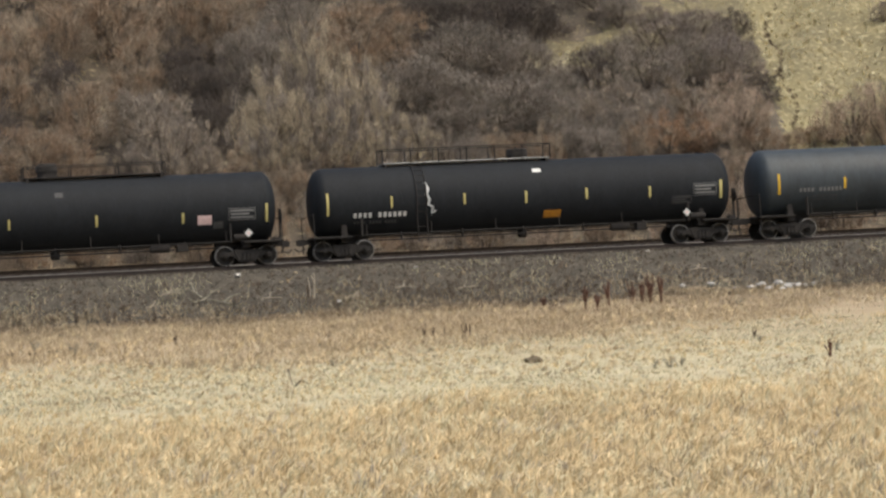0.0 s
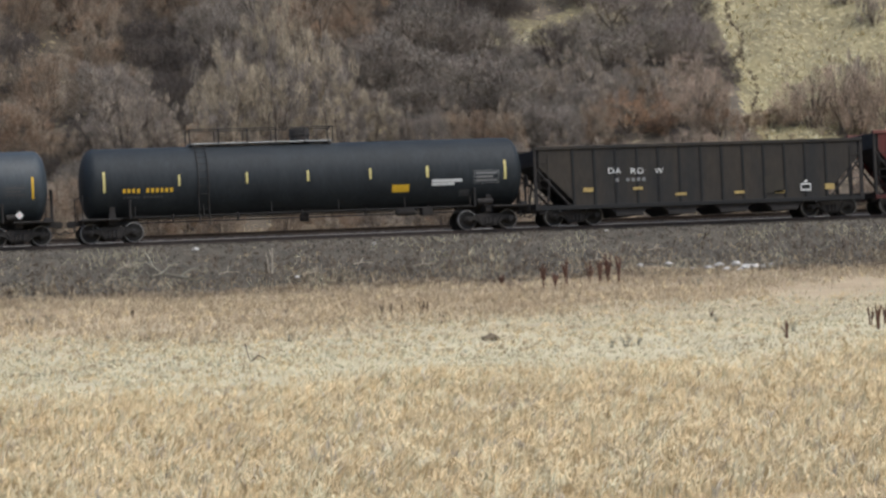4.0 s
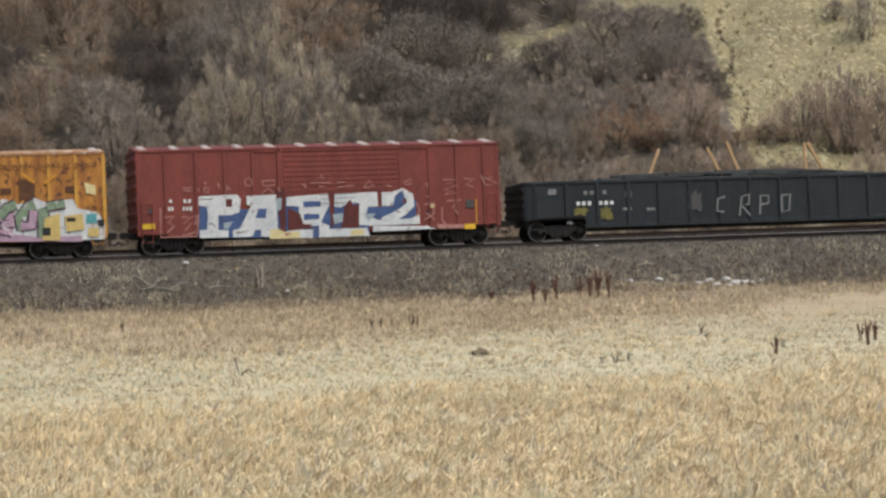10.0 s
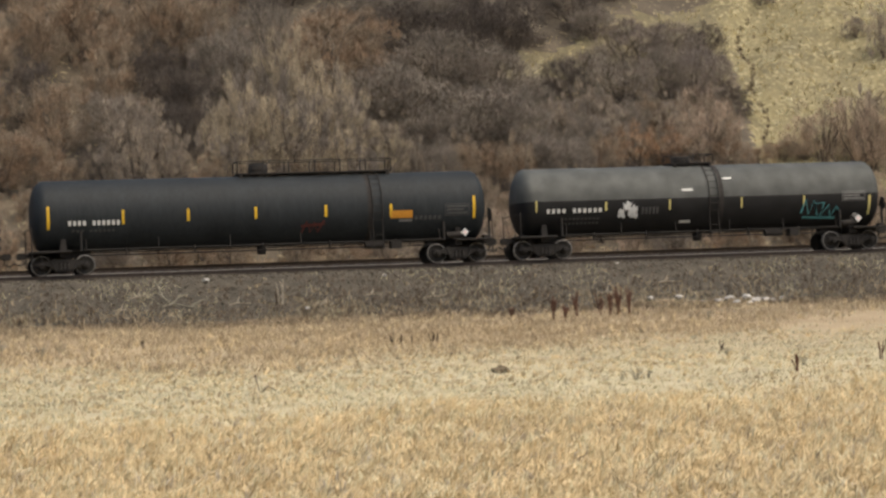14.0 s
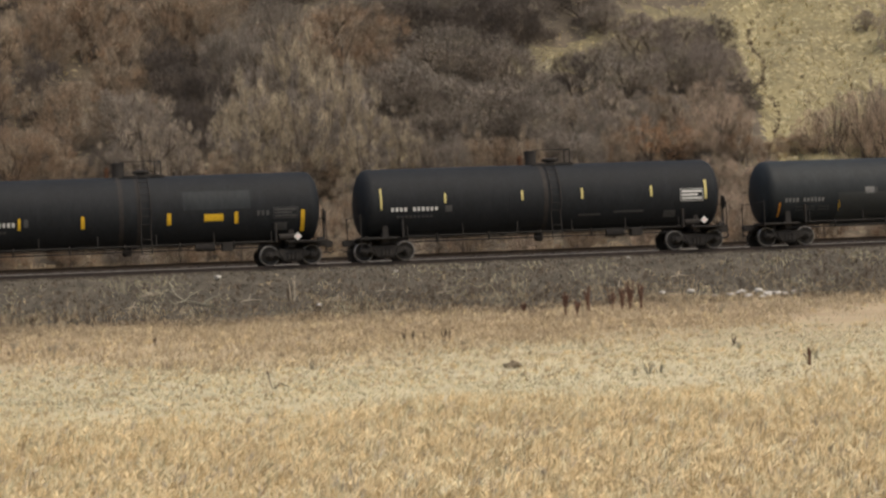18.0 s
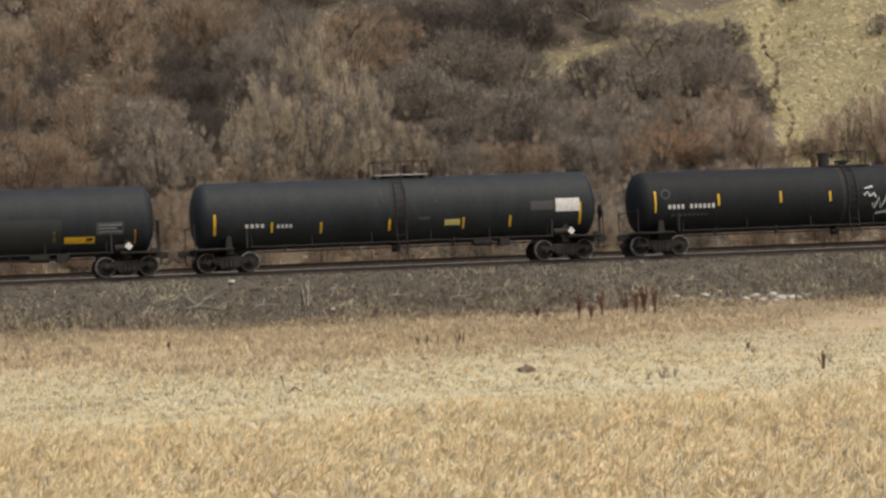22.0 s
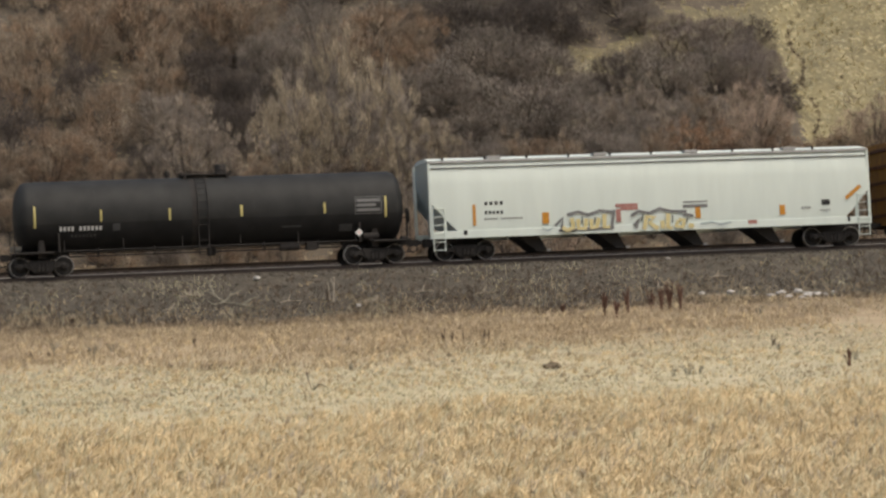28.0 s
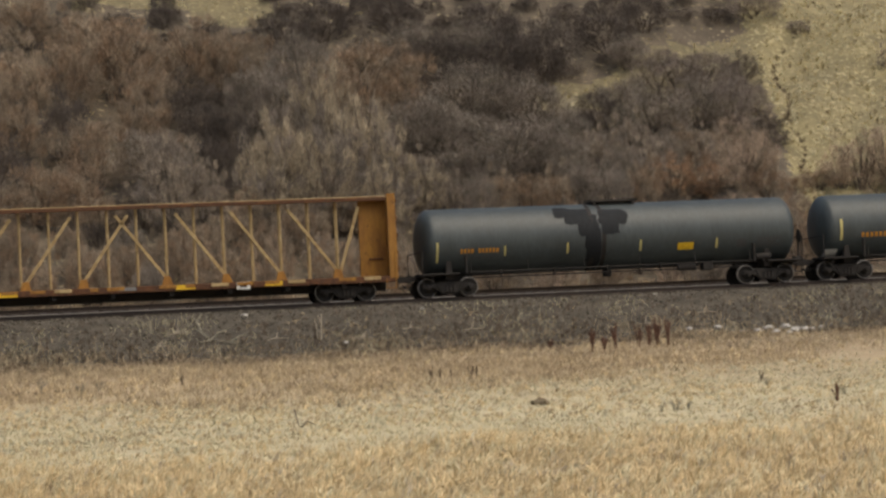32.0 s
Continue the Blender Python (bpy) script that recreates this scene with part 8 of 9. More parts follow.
car_s.strokes("graffiti_letter", [[(338.95, 1.60), (339.00, 1.20), (338.70, 1.08), (338.52, 1.24)], [(339.22, 1.56), (339.24, 1.16), (339.52, 1.14), (339.60, 1.56)], [(339.80, 1.54), (339.82, 1.16), (340.05, 1.20), (340.14, 1.58)], [(340.40, 1.72), (340.38, 1.16), (340.62, 1.20)], [(342.15, 1.00), (342.28, 1.56), (342.62, 1.52), (342.40, 1.30), (342.78, 1.02)], [(342.98, 1.36), (343.00, 1.02)], [(343.25, 1.66), (343.22, 1.04), (343.42, 1.06)], [(343.72, 1.36), (343.58, 1.10), (343.90, 1.06), (343.98, 1.36), (343.72, 1.36)], [(344.15, 1.12), (344.40, 1.08)]], 0.19, CREAM_PAINT, "cream graffiti lettering", lift=0.050)
car_s.strokes("graffiti_outline", [[(338.40, 1.10), (338.66, 1.00), (339.10, 1.06)], [(339.38, 1.36), (339.40, 1.66)], [(339.95, 1.36), (339.97, 1.62)], [(342.02, 1.34), (342.12, 1.66)], [(343.42, 1.24), (343.44, 1.60)], [(344.05, 1.20), (344.12, 1.46)]], 0.05, BLACK_PAINT, lift=0.080)
car_s.strokes("graffiti_scrawl", [[(337.6, 1.20), (337.9, 1.12), (338.1, 1.22)], [(344.7, 1.16), (345.2, 1.22), (345.6, 1.10), (346.1, 1.18)]], 0.06, BLUE_FAINT, lift=0.05)
car_s.strokes("graffiti_tag", [[(351.43, 2.05), (352.12, 2.58)]], 0.16, MARK_AMBER)
car_t.rect("reflector_strip", 354.83, 355.63, 0.76, 0.95, MARK_YELLOW)
car_t.rect("reflector_strip", 359.61, 360.42, 0.76, 0.95, MARK_YELLOW)
car_t.rect("reflector_strip", 366.89, 367.78, 0.78, 0.98, MARK_YELLOW)
car_t.rect("reflector_strip", 370.45, 371.35, 0.79, 0.98, MARK_YELLOW)
car_t.bars("lettering", 356.02, 356.83, 0.79, 0.98, MARK_WHITE, 4)
car_t.rect("label", 357.20, 358.10, 0.81, 0.97, MARK_WHITE)
car_t.rect("label", 369.43, 369.99, 0.69, 1.00, MARK_WHITE, "white framed label")
car_t.rect("label", 369.55, 369.86, 0.76, 0.91, BLACK_PAINT)
car_t.rect("label", 364.51, 365.26, 0.83, 0.97, MARK_GREY)
car_u.rect("reflector_strip", 378.04, 378.12, 1.46, 2.30, MARK_PALEYEL)
car_u.rect("reflector_strip", 381.01, 381.08, 1.65, 2.06, MARK_PALEYEL)
car_u.rect("reflector_strip", 383.78, 383.86, 1.64, 2.08, MARK_PALEYEL)
car_u.rect("reflector_strip", 387.05, 387.13, 1.63, 2.10, MARK_PALEYEL)
car_u.rect("reflector_strip", 390.51, 390.59, 1.62, 2.04, MARK_PALEYEL)
car_u.bars("lettering", 379.06, 380.79, 1.77, 2.04, MARK_AMBER, 11, gaps=(4,))
car_u.bars("lettering", 379.16, 380.52, 1.56, 1.68, MARK_DIM, 8)
car_u.rect("plate", 388.78, 389.50, 1.60, 1.90, MARK_YELLOW, "yellow label")
car_u.rect("label", 391.47, 391.88, 1.63, 1.97, MARK_DIM)
car_u.panel("stencil_panel", 392.35, 393.53, 1.58, 2.02, MARK_DIM)
car_u.blots("spill", [(384.39, 3.20, 1.31, 0.73, 0, 0.15), (384.77, 2.83, 1.01, 1.09, 0, 0.20), (384.95, 2.22, 0.78, 1.09, 0, 0.20), (385.00, 1.57, 0.71, 1.41, 0, 0.15), (385.95, 3.15, 1.5, 0.75, 0, 0.2), (385.75, 2.70, 0.9, 0.7, 0, 0.25), (383.75, 3.40, 0.9, 0.5, 0, 0.2)], [BLACK], "black spill down the side", 0)
car_u.strap(384.94)
car_u.strap(385.45)
car_u.hatch(385.36, 0.41, 0.06)
car_u.walkway(385.19, 387.24, 0.10, posts=3, depth=0.75)
car_v.rect("reflector_strip", 396.27, 396.38, 1.72, 2.64, MARK_PALEYEL)
car_v.bars("lettering", 397.23, 398.69, 1.78, 2.08, MARK_AMBER, 7)
car_v.rect("label", 395.64, 396.25, 1.06, 1.36, MARK_WHITE)

# ---- the two tracks ----
def rail_profile():
    return [(-0.07, -0.18), (0.07, -0.18), (0.07, -0.165), (0.012, -0.14), (0.012, -0.05), (0.036, -0.035), (0.036, 0.0), (-0.036, 0.0), (-0.036, -0.035), (-0.012, -0.05), (-0.012, -0.14), (-0.07, -0.165)]


def build_rail(y, z):
    s = Shape()
    pr = rail_profile()
    n = len(pr)
    verts = [(-420, y + a, z + b) for a, b in pr] + [(480, y + a, z + b) for a, b in pr]
    s.add(verts, [(i, (i + 1) % n, (i + 1) % n + n, i + n) for i in range(n)] + [tuple(range(n))[::-1], tuple(range(n, 2 * n))])
    s.m[6] = 1
    ob = new("rail", s.mesh("rail", [RAIL, RAILTOP]))
    tagged(ob, "dark rusty steel rail with a worn head", "rail", kind="structure")


for y0, z0 in ((0.0, 0.0), (4.55, 0.44)):
    for k in (-0.7525, 0.7525):
        build_rail(y0 + k, z0)


def build_ties():
    tie = Shape().box(-0.115, 0.115, -1.3, 1.3, -0.16, 0.0, cut=0.02).mesh("railway_tie", TIE)
    for y0, z0 in ((0.0, -0.182), (4.55, 0.258)):
        bed = tagged(new("track_bed"), "creosoted timber ties of a track", "track", kind="structure")
        rnd = random.Random(int(y0))
        for i in range(110):
            ob = new("tie", tie)
            ob.parent = bed
            ob.location = (0.0 + i * 0.55 + rnd.uniform(-0.03, 0.03), y0 + rnd.uniform(-0.03, 0.03), z0)
            ob.rotation_euler = (0, 0, rnd.uniform(-0.02, 0.02))


build_ties()

# ---- plants ----
RNG = np.random.default_rng(7)


def blades(px, py, pz, h, lean, width, rng):
    """Grass: two-sided tapering blades, one quad and one tip each, as arrays."""
    n = len(px)
    a = rng.uniform(0, 2 * np.pi, n)
    b = rng.uniform(0, 2 * np.pi, n)
    dx, dy = np.cos(a) * width / 2, np.sin(a) * width / 2
    lx, ly = np.cos(b) * lean * h, np.sin(b) * lean * h
    base = np.stack([px, py, pz], 1)
    d = np.stack([dx, dy, 0 * dx], 1)
    mid = base + np.stack([lx * 0.35, ly * 0.35, h * 0.6], 1)
    tip = base + np.stack([lx, ly, h * (1 - 0.35 * np.minimum(lean, 1.4))], 1)
    v = np.stack([base - d, base + d, mid + d * 0.8, mid - d * 0.8, tip], 1).reshape(-1, 3)
    k = np.arange(n)[:, None] * 5
    f = np.concatenate([k + np.array([0, 1, 2]), k + np.array([0, 2, 3]), k + np.array([3, 2, 4])], 0)
    return v, f


def grass_field(name, label, mat, n, y0, y1, keep, h, spreadw, per=6, wid=0.022, seed=1, power=1.0, lean=(0.2, 1.5)):
    rng = np.random.default_rng(seed)
    u = rng.uniform(0, 1, n) ** power
    y = y0 + (y1 - y0) * u
    d = y + 111.0
    x = d * np.tan(np.radians(rng.uniform(2.2, 25.6, n)))
    ok = keep(x, y) > rng.uniform(0, 1, n)
    x, y = x[ok], y[ok]
    x, y = np.repeat(x, per), np.repeat(y, per)
    m = len(x)
    x = x + rng.normal(0, spreadw, m)
    y = y + rng.normal(0, spreadw, m)
    z = land(x, y) - 0.02
    hh = h * rng.uniform(0.45, 1.15, m)
    v, f = blades(x, y, z, hh, rng.uniform(lean[0], lean[1], m), wid * rng.uniform(0.6, 1.4, m), rng)
    ob = new(name, big_mesh(name, v, f, mat))
    tagged(ob, label, "grass", kind="stuff")


def band(y, lo, hi, soft):
    return np.clip((y - lo) / soft, 0, 1) * np.clip((hi - y) / soft, 0, 1)


def patchy(x, y, s, at=0.0):
    return np.clip(0.5 + 1.2 * (wave(x * s, y * s) - at), 0, 1)


grass_field("straw_grass", "pale dry straw grass of the field", STRAW, 17000, -82, -7.2, lambda x, y: 0.16 + 0.84 * band(drift(x, y), -53, -24, 8), 0.13, 0.26, 8, 0.026, 1, lean=(0.9, 2.4))
grass_field("tawny_grass", "tawny dry grass in front", TAWNY, 19000, -82, -14, lambda x, y: np.maximum(band(drift(x, y), -90, -44, 6) * (0.35 + 0.65 * patchy(x, y, 0.6)), 0.12 * patchy(x, y, 0.5)), 0.26, 0.14, 9, 0.014, 2)
grass_field("sage_grass", "silvery grey-green grass among the straw", SILVER, 10000, -82, -12, lambda x, y: patchy(x * 0.4 + 9, y, 0.55, -0.05) * np.interp(drift(x, y), [-72, -62, -52, -46, -32, -26], [0.1, 0.05, 0.08, 1.0, 1.0, 0.25]), 0.14, 0.24, 7, 0.024, 3, lean=(0.7, 2.2))
grass_field("brown_grass", "brown weedy grass at the foot of the bank", BROWNGRASS, 20000, -40, -5.6, lambda x, y: band(drift(x, y), np.interp(x, [8, 20, 33, 41], [-29, -35, -27, -18]), 4.0, 8) * (0.35 + 0.5 * patchy(x * 0.7, y, 0.5)), 0.30, 0.22, 7, 0.022, 4)
grass_field("forb_litter", "grey dead forbs among the front grass", FORB, 5200, -82, -30, lambda x, y: patchy(x * 0.7 - 3, y + 5, 0.8, 0.30) * np.interp(y, [-72, -62, -52, -44], [1.0, 0.5, 0.1, 0.25]), 0.17, 0.25, 8, 0.020, 9)
grass_field("bank_grass", "sparse dead weeds on the ballast bank", DEADSTEM, 5200, -8.8, -2.8, lambda x, y: (0.10 + patchy(x, y, 0.9, 0.1)) * np.interp(y, [-6.5, -5.0, -3], [1.0, 0.6, 0.2]), 0.30, 0.16, 6, 0.018, 5)
grass_field("foot_grass", "tan dead grass creeping up the bank foot", BROWNGRASS, 2600, -8.4, -4.6, lambda x, y: patchy(x * 0.6, y, 1.1, 0.05) * np.interp(y, [-7.5, -6.2, -4.8], [1.0, 0.7, 0.12]), 0.30, 0.2, 6, 0.020, 15)
grass_field("bank_straw", "bleached straw stems scattered on the bank", STRAW, 2200, -7.6, -3.0, lambda x, y: patchy(x + 3, y, 1.3, 0.25), 0.26, 0.22, 5, 0.016, 25)
grass_field("verge_grass", "dull tall grass behind the tracks", BROWNGRASS, 2600, 8.4, 12.0, lambda x, y: 0.9 + 0 * x, 0.5, 0.3, 8, 0.030, 6)
grass_field("hill_grass", "yellow bunch grass on the open hillside", HILLGRASS, 12000, 12, 75, lambda x, y: np.where(open_slope(x, y) > 0.5, (0.25 + 0.75 * patchy(x, y, 0.8)) * np.where(open_slope(x, y) > 0.9, 1.0, 0.4), 0.06) * (np.abs(x - gully_line(y)) > 0.3), 0.30, 0.3, 7, 0.04, 8)


grass_field("slope_forbs", "dull brown tufts and low forbs on the open hillside", FORB, 1800, 18, 75, lambda x, y: np.where(open_slope(x, y) > 0.5, patchy(x - 7, y, 1.5, 0.15), 0.0), 0.26, 0.26, 8, 0.035, 18)


def tuft_field(name, label, mats, shares, n, y0, y1, keep, h, per, wid, seed):
    """Bunch grass: each tuft of one shade, its blades springing from one foot and bowing one way."""
    rng = np.random.default_rng(seed)
    y = rng.uniform(y0, y1, n)
    x = (y + 111.0) * np.tan(np.radians(rng.uniform(2.2, 25.6, n)))
    ok = keep(x, y) > rng.uniform(0, 1, n)
    x, y = x[ok], y[ok]
    m = len(x)
    tall = h * rng.uniform(0.55, 1.25, m)
    bow, turn = rng.uniform(0.1, 0.7, m), rng.normal(0.3, 1.1, m)
    shade = rng.choice(len(mats), m, p=shares)
    i = np.repeat(np.arange(m), per)
    k = len(i)
    foot = np.stack([x[i] + rng.normal(0, 0.05, k), y[i] + rng.normal(0, 0.05, k)], 1)
    base = np.stack([foot[:, 0], foot[:, 1], land(foot[:, 0], foot[:, 1]) - 0.02], 1)
    hh = tall[i] * rng.uniform(0.5, 1.1, k)
    a = turn[i] + rng.normal(0, 0.7, k)
    l = (bow[i] + rng.uniform(0, 0.35, k)) * hh
    lean = np.stack([np.cos(a) * l, np.sin(a) * l, 0 * l], 1)
    up = np.stack([0 * hh, 0 * hh, hh], 1)
    b = rng.uniform(0, np.pi, k)
    d = np.stack([np.cos(b), np.sin(b), 0 * b], 1) * (wid * rng.uniform(0.6, 1.3, k) / 2)[:, None]
    p1 = base + up * 0.55 + lean * 0.25
    p2 = base + up * (1 - 0.28 * (l / hh))[:, None] + lean
    v = np.stack([base - d * 0.7, base + d * 0.7, p1 + d, p1 - d, p2], 1).reshape(-1, 3)
    q = np.arange(k)[:, None] * 5
    f = np.concatenate([q + np.array([0, 1, 2]), q + np.array([0, 2, 3]), q + np.array([3, 2, 4])], 0)
    tagged(new(name, big_mesh(name, v, f, mats, np.tile(shade[i], 3))), label, "grass", kind="stuff")


tuft_field("bunch_grass", "coarse tawny and straw bunch grass in front", [TAWNY, STRAW, BROWNGRASS, PALESTEM], [0.66, 0.24, 0.04, 0.06], 17000, -73, -46, lambda x, y: (0.7 + 0.3 * patchy(x, y, 1.3)) * np.interp(drift(x, y), [-53, -48], [1, 0]), 0.37, 9, 0.021, 51)
tuft_field("brown_tufts", "brown and tan tufts of dead grass at the bank foot", [BROWNGRASS, TAWNY, DEADSTEM], [0.62, 0.32, 0.06], 4200, -36, -6.8, lambda x, y: (0.25 + 0.75 * patchy(x * 0.5, y, 1.1)) * np.clip((drift(x, y) - np.interp(x, [8, 20, 33, 41], [-29, -34, -26, -18])) / 5, 0, 1), 0.30, 9, 0.022, 52)
tuft_field("tan_drifts", "low tan and straw drifts of grass across the pale band", [BROWNGRASS, TAWNY, SILVER], [0.38, 0.37, 0.25], 9000, -58, -12, lambda x, y: np.clip(patchy(x * 0.22 + 3, y * 0.75, 0.8, -0.1) * 1.3 - 0.25, 0, 1) * band(drift(x, y), -52, -24, 5), 0.19, 8, 0.024, 56)
tuft_field("bank_tufts", "dead brown weed tufts creeping up the ballast bank", [SOILSTEM, DEADSTEM, BROWNGRASS], [0.45, 0.40, 0.15], 3400, -7.4, -2.9, lambda x, y: (0.15 + 0.85 * patchy(x * 0.8 + 4, y * 1.5, 1.2, 0.1)) * np.interp(y, [-6.4, -4.6, -3.0], [1.0, 0.6, 0.15]), 0.26, 7, 0.022, 54)
tuft_field("slope_tufts", "pale and olive tufts on the open hillside", [HILLGRASS, STRAW, FORB], [0.56, 0.36, 0.08], 9000, 19, 62, lambda x, y: open_slope(x, y) ** 3 * (0.2 + 0.8 * patchy(x, y, 1.9, 0.1)), 0.34, 9, 0.05, 53)


def stone_scatter():
    rng = np.random.default_rng(11)
    n = 15000
    y = rng.uniform(-7.6, -1.2, n)
    x = (y + 111) * np.tan(np.radians(rng.uniform(3.2, 24.6, n)))
    r = 0.014 + 0.055 * rng.uniform(0, 1, n) ** 2.5
    z = land(x, y) + r * 0.2
    base = np.array([(1, 0, 0), (-1, 0, 0), (0, 1, 0), (0, -1, 0), (0, 0, 1), (0, 0, -0.6)], dtype=float)
    f0 = np.array([(0, 2, 4), (2, 1, 4), (1, 3, 4), (3, 0, 4), (2, 0, 5), (1, 2, 5), (3, 1, 5), (0, 3, 5)])
    v = base[None] * r[:, None, None] * rng.uniform(0.6, 1.5, (n, 6, 1))
    v = v + np.stack([x, y, z], 1)[:, None, :]
    f = (np.arange(n)[:, None, None] * 6 + f0[None]).reshape(-1, 3)
    ob = new("ballast_stones", big_mesh("ballast_stones", v.reshape(-1, 3), f, STONE_CHIP))
    tagged(ob, "loose grey ballast stones on the bank", "ballast", kind="stuff")


stone_scatter()


def limb(verts, faces, p0, p1, r0, r1):
    """A three-sided tapering limb."""
    d = p1 - p0
    d = d / (np.linalg.norm(d) + 1e-9)
    s = np.cross(d, [0.3, 0.5, 0.81])
    s = s / (np.linalg.norm(s) + 1e-9)
    u = np.cross(d, s)
    k = len(verts)
    for p, r in ((p0, r0), (p1, r1)):
        for a in (0, 2.094, 4.189):
            verts.append(p + r * (math.cos(a) * s + math.sin(a) * u))
    for i in range(3):
        j = (i + 1) % 3
        faces.append((k + i, k + j, k + 3 + j))
        faces.append((k + i, k + 3 + j, k + 3 + i))


def brush_meshes(name, seed, mats, stems, lobes, n, size=(0.08, 0.13), tall=1.1, up=0.4, radial=0.6, reach=(0.03, 0.07), unit=1.0, round_=(0.46, 0.56, 0.40), ragged=0.15):
    """A bare crown of unit height and width: limbs in one mesh, in another the fine twigs, which fill overlapping uneven clumps of two shades."""
    rng = np.random.default_rng(seed)
    tv, tf = [], []
    rw, rh, mid = round_
    k = np.arange(lobes) + 0.5
    az = k * 2.39996 + rng.uniform(-0.3, 0.3, lobes)
    sz = 1 - 1.75 * k / lobes
    out = np.sqrt(np.clip(1 - sz ** 2, 0, 1))
    far = rng.uniform(0.25, 1.0, lobes) ** 0.45 * (1 + ragged * rng.uniform(-1.2, 0.8, lobes))
    rs = rng.uniform(size[0], size[1], lobes)
    far = far * (1 - 0.8 * rs)
    cs = np.stack([rw * out * far * np.cos(az), rw * out * far * np.sin(az), np.maximum(mid + rh * sz * far, 0.07)], 1)
    for i in range(stems):
        c = cs[i * lobes // stems]
        p = np.array([rng.normal(0, 0.05), rng.normal(0, 0.05), 0.0])
        q = p * 0.5 + c * np.array([0.45, 0.45, 0.55]) + rng.normal(0, 0.03, 3)
        e = c + rng.normal(0, 0.05, 3)
        limb(tv, tf, p, q, 0.013, 0.008)
        limb(tv, tf, q, e, 0.008, 0.003)
        for j in range(5):
            b = e + rng.normal(0, 0.09, 3) + np.array([0, 0, 0.06])
            limb(tv, tf, q + (e - q) * rng.uniform(0.2, 1.0), b, 0.004, 0.0015)
    k = rng.integers(0, lobes, n)
    d = rng.normal(0, 1, (n, 3))
    d /= np.linalg.norm(d, axis=1)[:, None]
    rad = rng.uniform(0.05, 1.0, n) ** 0.5 * rs[k] * np.where(rng.uniform(0, 1, n) < 0.12, 1.4, 1.0)
    s = cs[k] + d * rad[:, None] * np.array([1.0, 1.0, tall])
    s[:, 2] = np.maximum(s[:, 2], 0.06 * rng.uniform(0.1, 1.0, n))
    away = s - np.array([0, 0, 0.02])
    away /= np.linalg.norm(away, axis=1)[:, None]
    way = away * radial + d * 0.3 + rng.normal(0, 0.32, (n, 3))
    way[:, 2] += up
    way /= np.linalg.norm(way, axis=1)[:, None]
    l = rng.uniform(reach[0], reach[1], n)
    e = s + way * l[:, None]
    side = np.cross(way, rng.normal(0, 1, (n, 3)))
    side /= np.linalg.norm(side, axis=1)[:, None] + 1e-9
    wd = rng.uniform(0.0018, 0.0042, n)[:, None] * unit
    v = np.stack([s - side * wd, s + side * wd, e], 1).reshape(-1, 3)
    f = np.arange(3 * n).reshape(-1, 3)
    shade = (rng.uniform(0, 1, lobes) < 0.36).astype(int)[k]
    trunk = big_mesh(name + "_trunk", np.array(tv), np.array(tf), BARK)
    crown = big_mesh(name + "_crown", v, f, mats, shade)
    return trunk, crown


TALL = dict(size=(0.035, 0.065), tall=1.7, up=0.9, radial=0.6, reach=(0.03, 0.07), ragged=0.36)
LOOSE = dict(size=(0.06, 0.11), tall=1.3, up=0.6, radial=0.7, ragged=0.3)
DOME = dict(size=(0.09, 0.15), tall=1.0, up=0.25, radial=0.9, reach=(0.025, 0.06), unit=0.9, ragged=0.16)
KINDS = {
    "tuft": [brush_meshes("tuft", 70 + i, [TWIG_PALE, TWIG_GREY], 16, 110, 11000, **TALL) for i in range(4)],
    "pale": [brush_meshes("pale", 80 + i, [TWIG_ASH, TWIG_GREY], 14, 80, 6500, **TALL) for i in range(3)],
    "tan": [brush_meshes("tan", 30 + i, [TWIG_TAN, TWIG_RUST], 14, 50, 8200, **LOOSE) for i in range(4)],
    "rust": [brush_meshes("rust", 40 + i, [TWIG_RUST, TWIG_TAN], 14, 46, 8200, **LOOSE) for i in range(3)],
    "orange": [brush_meshes("orange", 44 + i, [TWIG_ORANGE, TWIG_RUST], 12, 40, 5200, **LOOSE) for i in range(2)],
    "pink": [brush_meshes("pink", 90 + i, [TWIG_PINK, TWIG_TAN], 12, 50, 5200, **LOOSE) for i in range(3)],
    "grey": [brush_meshes("grey", 20 + i, [TWIG_GREY, TWIG_SAGE], 14, 52, 11500, **DOME) for i in range(4)],
    "lilac": [brush_meshes("lilac", 60 + i, [TWIG_LILAC, TWIG_GREY], 12, 44, 10000, **DOME) for i in range(3)],
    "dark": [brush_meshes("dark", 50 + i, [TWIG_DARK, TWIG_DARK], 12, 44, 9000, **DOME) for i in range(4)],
}
LABELS = {
    "tuft": ("bare_tree", "tall pale tan leafless cottonwood with upright tufted twigs"),
    "pale": ("bare_tree", "ash-grey leafless tree with fine upright twigs"),
    "tan": ("bare_tree", "leafless tan-brown tree with a loose twig crown"),
    "rust": ("bare_tree", "leafless tree with russet-brown twig crown"),
    "orange": ("bush", "orange-brown leafless bush at the edge of the grass"),
    "pink": ("bush", "thin pinkish-brown brush with upright bare stems"),
    "grey": ("bush", "rounded grey leafless bush on the slope"),
    "lilac": ("bush", "low lilac-grey leafless bush beside the open grass"),
    "dark": ("bush", "dark brown leafless thicket bush, hollow shade in its twig colour"),
}


